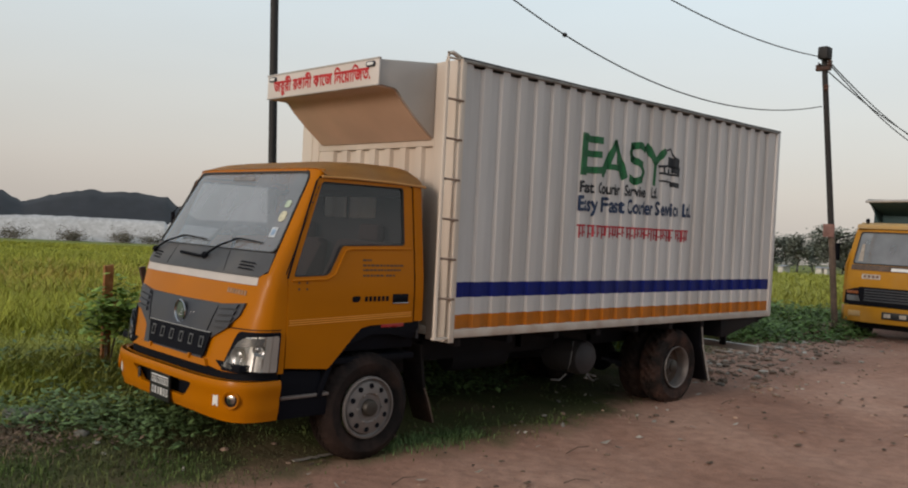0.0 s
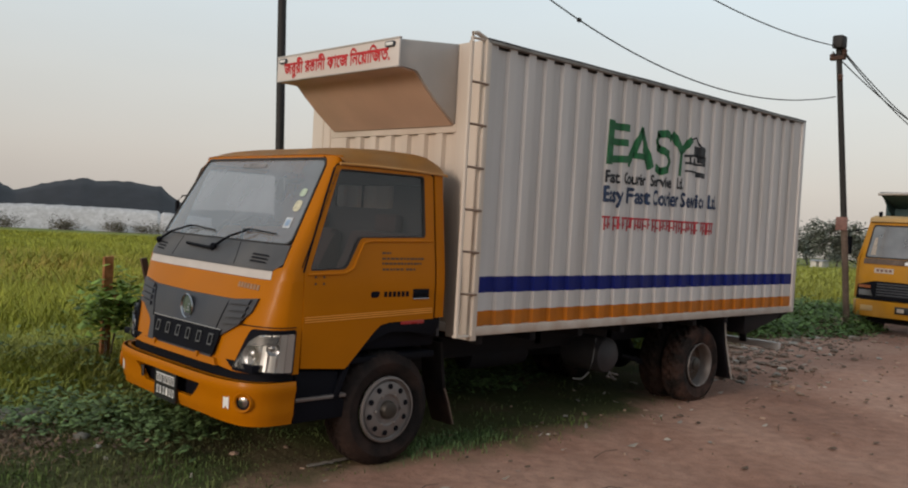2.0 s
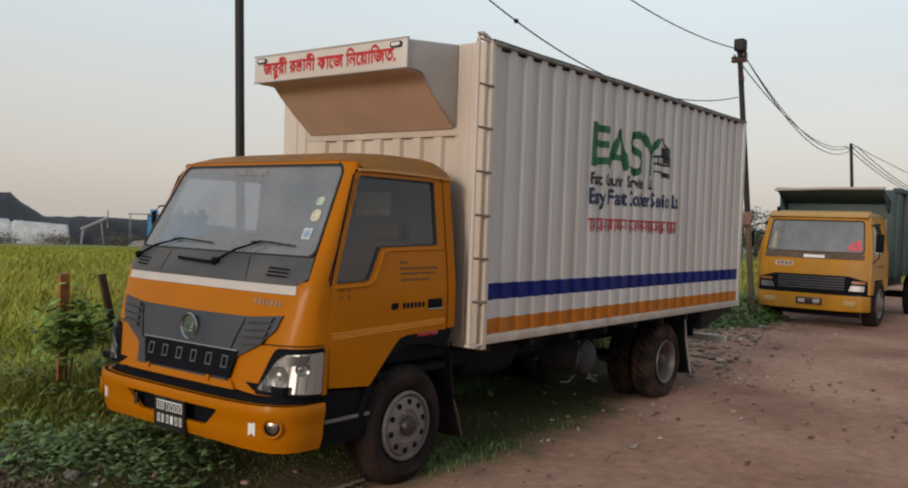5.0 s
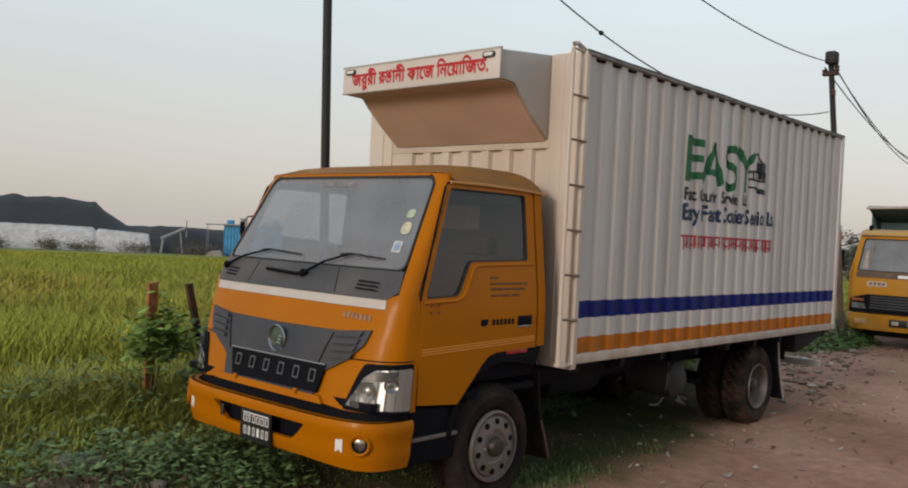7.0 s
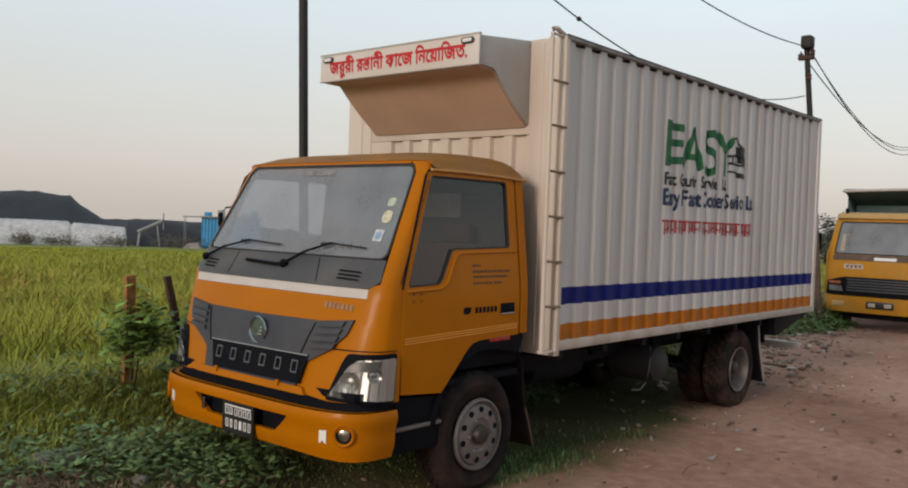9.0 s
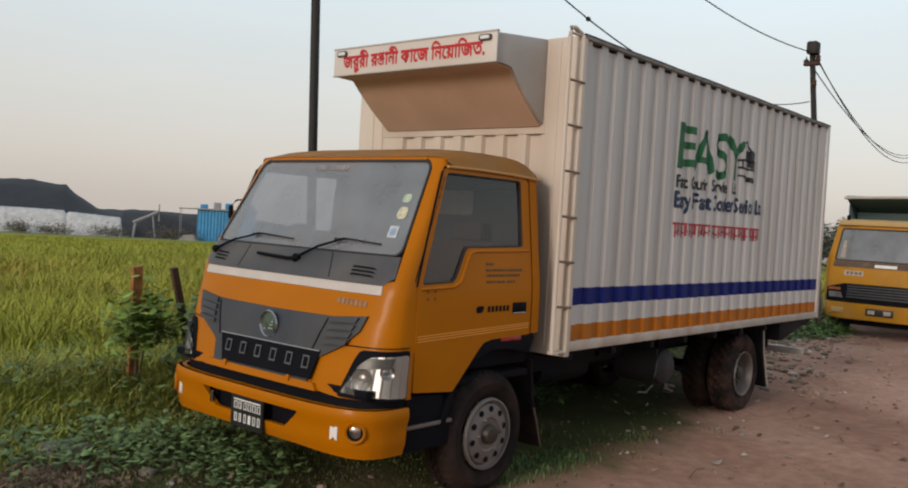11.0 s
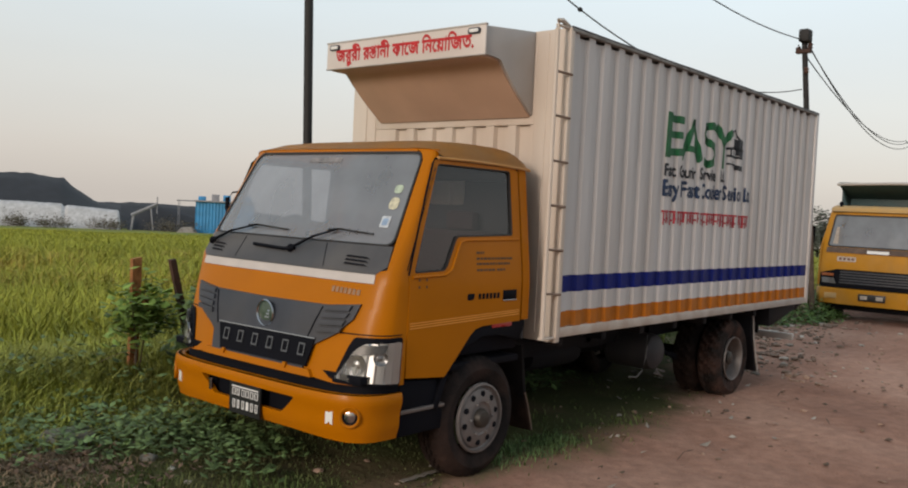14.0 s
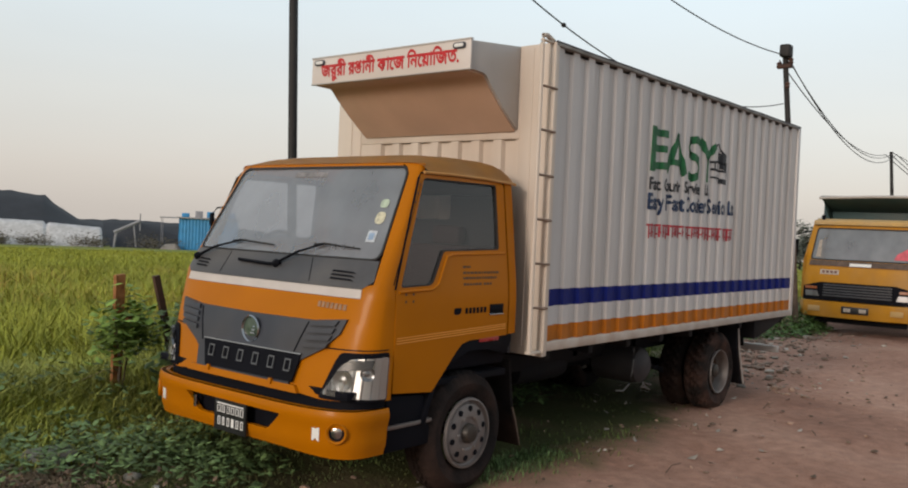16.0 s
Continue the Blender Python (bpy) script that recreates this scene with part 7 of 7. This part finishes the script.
# scraps and leaves lying on the road
vs, fs = [], []
for _ in range(130):
    x = rng.uniform(-2.5, 11)
    y = float(edge_y(x)) + rng.normal(-0.3, 0.55)
    z = float(ground_z(x, y)) + 0.012
    a_, L = rng.uniform(0, 6.28), rng.uniform(0.012, 0.05)
    wd = L * rng.uniform(0.25, 0.7)
    c_, s_ = math.cos(a_), math.sin(a_)
    o = len(vs)
    for dx, dy, dz in ((-L, 0, 0), (0, wd, rng.uniform(0, 0.02)), (L, 0, rng.uniform(0, 0.03)), (0, -wd, 0)):
        vs.append((x + dx * c_ - dy * s_, y + dx * s_ + dy * c_, z + dz))
    fs.append((o, o + 1, o + 2, o + 3))
joined("litter", vs, fs, LITTER, "pale scraps and dry leaves on the dirt", "litter")
for k, (x, y, a_, L) in enumerate(((1.0, -0.55, 0.12, 0.16), (0.3, -1.1, -0.3, 0.10), (2.9, -0.9, 0.4, 0.12), (-0.6, -0.45, 0.2, 0.12), (3.8, -0.2, 0.1, 0.18))):
    z = float(ground_z(x, y)) + 0.012
    d = Vector((math.cos(a_), math.sin(a_), 0)) * L
    c = Vector((x, y, z))
    solo("twig", tube(bmesh.new(), [c - d, c + Vector((0.01, 0.02, 0.012)), c + d], 0.0035, 5, 0.0015), BARK, "dark twig lying on the dirt road", "twig", "twigs")
# dark clods and trodden leaves on the road
vs, fs = [], []
for _ in range(110):
    x, y = rng.uniform(-2.0, 9.0), rng.uniform(-2.6, 0.6)
    z, a_, L = float(ground_z(x, y)) + 0.008, rng.uniform(0, 6.28), rng.uniform(0.015, 0.065)
    o, n_ = len(vs), 7
    for k in range(n_):
        q = a_ + 6.28 * k / n_
        rr = L * rng.uniform(0.5, 1.0)
        vs.append((x + rr * math.cos(q), y + 0.5 * rr * math.sin(q), z + rng.uniform(0, 0.012)))
    vs.append((x, y, z + 0.016))
    fs += [(o + k, o + (k + 1) % n_, o + n_) for k in range(n_)]
joined("clods", vs, fs, CLOD, "dark clods and trodden leaves on the dirt road", "clods")
# grass tufts beside the front wheel
pts = np.stack([rng.uniform(-0.25, 0.75, 70), rng.uniform(0.08, 0.36, 70)], 1)
v, f = blades(rng, pts, rng.uniform(0.03, 0.09, len(pts)), np.full(len(pts), 0.0035), 11, 1.1, 0.06)
joined("grass_tufts", v, f, LEAF_DARK, "green grass tufts beside the front wheel", "grass")
# a torn pale plastic scrap before the front wheel, pale lumps in the weeds
bm = bmesh.new()
ring = [(-0.93 + 0.035 * k, 0.30 + 0.006 * math.sin(2.1 * k), 0.012 + 0.004 * math.sin(3.3 * k)) for k in range(10)]
lo_, hi_ = [bm.verts.new((x, y - 0.014, float(ground_z(x, y)) + z)) for x, y, z in ring], [bm.verts.new((x, y + 0.016, float(ground_z(x, y)) + 0.008 + z * 0.6)) for x, y, z in ring]
for k in range(9):
    bm.faces.new((lo_[k], lo_[k + 1], hi_[k + 1], hi_[k]))
backed(bm, (0, 0, 0.004))
solo("plastic_scrap", bm, LITTER, "torn pale plastic scrap on the ground", "scrap")
lump(-1.88, 1.19, 0.022, PALE_WALL, "stone", "small whitish lump lying in the weeds", "stone", 0.6, 8)
lump(-1.92, 0.96, 0.024, LITTER, "stone", "small pale lump lying in the weeds", "stone", 0.5, 9)
# ---- distance ----
EYE0 = Vector((-4.5, -3.4, 1.6))


def far_at(bearing, dist, z):
    a_ = radians(bearing)
    return Vector((EYE0.x + dist * math.cos(a_), EYE0.y + dist * math.sin(a_), z))


def ridge(name, dist, depth, stops, mat, label, category, rough=0.35, seed=0, step=0.25):
    """A heap seen from afar: a crest of (bearing, height) with sloping, uneven sides."""
    bm = bmesh.new()
    b0, b1 = stops[0][0], stops[-1][0]
    n = int(abs(b1 - b0) / step)
    rows = []
    for i in range(n + 1):
        b_ = b0 + (b1 - b0) * i / n
        h = float(np.interp(b_ if b1 > b0 else -b_, [s_[0] if b1 > b0 else -s_[0] for s_ in stops], [s_[1] for s_ in stops]))
        row = []
        for j, q in enumerate((-1.0, -0.8, -0.6, -0.4, -0.2, 0.0, 0.25, 0.6, 1.0)):
            p_ = far_at(b_, dist + depth * q, 0)
            g = float(ground_z(p_.x, p_.y))
            prof = (1 - abs(q) ** 1.15)
            k = noise.noise(Vector((b_ * 1.6 + seed, q * 2.0, seed))) + 0.5 * noise.noise(Vector((b_ * 5 + seed, q * 5, seed)))
            p_.z = g - 0.3 + max(0.0, h - g + 0.3) * prof * (1 + 0.07 * k * rough / 0.35)
            p_ += Vector((0.5 * k, 0.5 * k, 0)) * rough
            row.append(bm.verts.new(p_))
        rows.append(row)
    for a_, b_ in zip(rows, rows[1:]):
        for j in range(len(a_) - 1):
            bm.faces.new((a_[j], a_[j + 1], b_[j + 1], b_[j]))
    return solo(name, bm, mat, label, category, smooth=180)


def elev(e, d):
    return 1.6 + d * math.tan(radians(e))


D = 118
C1, C2 = D + 14, D + 30
ridge("coal_mound", C1, 13, [(61.5, elev(-0.6, C1)), (62.9, elev(-0.45, C1)), (63.4, elev(-0.15, C1)), (64.3, elev(0.48, C1)), (64.8, elev(0.85, C1)), (66.3, elev(1.02, C1)), (67.5, elev(1.08, C1)), (68.4, elev(0.98, C1)), (69.44, elev(1.10, C1)), (70.8, elev(0.80, C1)), (72.95, elev(0.15, C1)), (74.0, elev(0.75, C1)), (77, elev(0.9, C1)), (82, elev(0.4, C1)), (85, elev(-1.5, C1))], COAL, "large black coal heap beyond the field", "coal heap", 0.30, 1)
ridge("coal_mound", C2, 10, [(48, elev(-1.2, C2)), (54, elev(-0.6, C2)), (59.6, elev(-0.38, C2)), (61.6, elev(-0.42, C2)), (63.5, elev(-0.5, C2)), (66, elev(-0.9, C2))], COAL, "low black coal heap farther off", "coal heap", 0.15, 7)
ridge("sheeted_mound", D, 3.0, [(61.45, elev(-2.1, D)), (61.62, elev(-0.92, D)), (64.55, elev(-0.72, D)), (64.62, elev(-0.90, D)), (64.8, elev(-0.66, D)), (66.2, elev(-0.62, D)), (69.4, elev(-0.60, D)), (71.5, elev(-0.60, D)), (73.2, elev(-0.64, D)), (76, elev(-0.9, D)), (79, elev(-1.2, D)), (80, elev(-1.9, D))], SACK, "long heap under white sheeting beyond the field", "heap", 0.16, 4, 0.08)
ridge("dark_mound", D + 3, 3.0, [(56.6, elev(-1.3, D)), (58.2, elev(-0.80, D)), (59.6, elev(-0.52, D)), (60.4, elev(-0.72, D)), (61.1, elev(-1.7, D))], COAL, "small dark heap beside a conveyor", "heap", 0.2, 9, 0.12)

shed_at = far_at(55.3, D - 4, 0)
sz = float(ground_z(shed_at.x, shed_at.y)) - 0.2
shed = thing("shed", (shed_at.x, shed_at.y, sz), "blue corrugated shed with a flat grey roof", "shed")
ang = Matrix.Rotation(radians(-36), 4, "Z")
bm = bmesh.new()
L, H, n = 7.0, elev(-0.15, D) - sz, 36
for s_ in (-1, 1):
    run = [(-L / 2 + L * k / n, s_ * 2.5 + 0.06 * (k % 2)) for k in range(n + 1)]
    cols = [[bm.verts.new(Vector((shed_at.x, shed_at.y, sz)) + ang @ Vector((x, y, z))) for z in (0, H)] for x, y in run]
    for a_, b_ in zip(cols, cols[1:]):
        bm.faces.new((a_[0], b_[0], b_[1], a_[1]))
for s_ in (-1, 1):
    q = [bm.verts.new(Vector((shed_at.x, shed_at.y, sz)) + ang @ Vector(p_)) for p_ in ((s_ * L / 2, -2.5, 0), (s_ * L / 2, 2.5, 0), (s_ * L / 2, 2.5, H), (s_ * L / 2, -2.5, H))]
    bm.faces.new(q)
part("wall", bm, SHED_BLUE, shed, "", 0)
bm = bmesh.new()
box(bm, (-L / 2 - 0.3, -2.8, H), (L / 2 + 0.3, 2.8, H + 0.18), 0.02)
bmesh.ops.transform(bm, matrix=Matrix.Translation((shed_at.x, shed_at.y, sz)) @ ang, verts=bm.verts)
part("roof", bm, FAR_GREY, shed)
bm = bmesh.new()
box(bm, (-L / 2 - 2.3, -1.5, H - 0.02), (-L / 2 - 0.3, 1.5, H + 0.12), 0.02)
for x, y in ((-L / 2 - 2.1, -1.3), (-L / 2 - 2.1, 1.3)):
    box(bm, (x - 0.03, y - 0.03, -0.1), (x + 0.03, y + 0.03, H), 0.01)
bmesh.ops.transform(bm, matrix=Matrix.Translation((shed_at.x, shed_at.y, sz)) @ ang, verts=bm.verts)
part("canopy", bm, FAR_GREY, shed, "thin grey canopy on posts")
for k, (x, hh) in enumerate(((-2.8, 0.5), (-1.2, 0.8), (0.2, 0.75), (1.6, 0.45), (2.8, 0.7))):
    bm = bmesh.new()
    box(bm, (x - 0.5, -0.4, H + 0.18), (x + 0.4, 0.5, H + 0.18 + hh), 0.02)
    bmesh.ops.transform(bm, matrix=Matrix.Translation((shed_at.x, shed_at.y, sz)) @ ang, verts=bm.verts)
    part("roof_box", bm, FAR_GREY if k % 2 else SHED_BLUE, shed)

ridge("sand_heap", D - 7, 1.6, [(56.7, elev(-2.4, D - 7)), (57.25, elev(-1.74, D - 7)), (57.9, elev(-1.80, D - 7)), (58.5, elev(-2.4, D - 7))], LITTER, "small pale sand heap beside a blue shed", "heap", 0.2, 12, 0.1)

conv = thing("conveyor", far_at(60.2, D - 3, float(ground_z(*far_at(60.2, D - 3, 0)[:2]))), "grey steel loading conveyor with a slanting boom", "conveyor")
a0, a1 = far_at(60.9, D - 3, elev(-1.15, D)), far_at(59.4, D - 3, elev(-0.42, D))
part("boom", tube(bmesh.new(), [a0, a1], 0.22, 6), FAR_GREY, conv)
part("leg", tube(bmesh.new(), [a0.lerp(a1, 0.75), far_at(59.6, D - 3, elev(-2.0, D))], 0.09, 6), FAR_GREY, conv)
part("leg", tube(bmesh.new(), [a0.lerp(a1, 0.1), far_at(60.9, D - 3, elev(-2.2, D))], 0.14, 6), FAR_GREY, conv)
part("mast", tube(bmesh.new(), [far_at(59.4, D - 3, elev(-1.0, D)), far_at(59.4, D - 3, elev(0.02, D))], 0.07, 6), FAR_GREY, conv)


def tree(b_, dist, h, seed, label="tree at the far edge of the field, paled for haze"):
    g = np.random.default_rng(seed)
    p_ = far_at(b_, dist, 0)
    z0 = float(ground_z(p_.x, p_.y)) - 0.2
    root = thing("tree", (p_.x, p_.y, z0), label, "tree", "far trees")
    bm = bmesh.new()
    top = Vector((p_.x + g.normal(0, 0.3), p_.y + g.normal(0, 0.3), z0 + h * 0.7))
    tube(bm, [(p_.x, p_.y, z0), Vector((p_.x, p_.y, z0)).lerp(top, 0.5) + Vector((g.normal(0, 0.15), g.normal(0, 0.15), 0)), top], 0.16, 6, 0.05)
    vs, fs = [], []
    for k in range(15):
        a_ = g.uniform(0, 6.28)
        tip = Vector((p_.x + h * 0.30 * math.cos(a_) * g.uniform(0.2, 1), p_.y + h * 0.30 * math.sin(a_) * g.uniform(0.2, 1), z0 + h * g.uniform(0.30, 0.98)))
        tube(bm, [Vector((p_.x, p_.y, z0)).lerp(top, g.uniform(0.4, 0.9)), tip], 0.06, 5, 0.02)
        v2, f2 = leaf_cloud(g, tip, (h * 0.085, h * 0.085, h * 0.07), 110, 0.50)
        o = len(vs)
        vs += v2
        fs += [tuple(i + o for i in q) for q in f2]
    part("trunk", bm, BARK, root)
    me = bpy.data.meshes.new("crown")
    me.from_pydata([tuple(v) for v in vs], [], fs)
    me.materials.append(HAZE_LEAF)
    ob = new("crown", me)
    ob.parent, ob.matrix_parent_inverse = root, Matrix.Translation(-root.location)


g = np.random.default_rng(77)
b_ = 12.0
k = 0
while b_ < 31:
    tree(b_, 128 + g.uniform(-8, 18), g.uniform(4.6, 7.2), 100 + k)
    b_ += g.uniform(0.5, 0.95)
    k += 1
# scrub along the field's far edge
def scrub(bearings, dist, tall, mat, label, count):
    vs, fs = [], []
    for b2 in bearings:
        p_ = far_at(b2, dist + g.uniform(-3, 3), 0)
        z0, hgt = float(ground_z(p_.x, p_.y)), g.uniform(tall * 0.4, tall)
        v2, f2 = leaf_cloud(g, (p_.x, p_.y, z0 + 0.15 + hgt * 0.4), (0.42, 0.42, 0.10 + hgt * 0.22), count, 0.26)
        o = len(vs)
        vs += v2
        fs += [tuple(i + o for i in q) for q in f2]
    joined("far_scrub", [tuple(q) for q in vs], fs, mat, label, "scrub")


scrub(g.uniform(8, 34, 640), 127, 3.0, HAZE_LEAF, "scrub along the far edge of the field", 14)
scrub(np.concatenate([g.normal(c, s_, n) for c, s_, n in ((62.3, 0.5, 16), (65.2, 0.35, 12), (67.2, 0.3, 14), (70.2, 0.4, 16), (73.5, 0.6, 14), (77, 0.8, 14), (58.5, 0.8, 14), (54.0, 0.9, 14))]), 112, 1.7, BRUSH, "brownish brush in front of the sheeted mound", 80)


def hut(bearing, wide):
    p_ = far_at(bearing, 116, 0)
    z0 = float(ground_z(p_.x, p_.y))
    root = thing("hut", (p_.x, p_.y, z0), "small pale hut among the far trees", "hut", "far huts")
    part("wall", B((p_.x - 1, p_.y - wide, z0 - 0.1), (p_.x + 1, p_.y + wide, z0 + 0.75), 0.02), PALE_WALL, root)
    part("roof", prism(bmesh.new(), [(p_.x - 1.2, z0 + 0.75), (p_.x + 1.2, z0 + 0.75), (p_.x, z0 + 0.95)], "y", p_.y - wide - 0.2, p_.y + wide + 0.2, 0.02), FAR_GREY, root)


for bearing, wide in ((25.45, 0.30), (23.3, 0.35), (22.9, 0.2)):
    hut(bearing, wide)
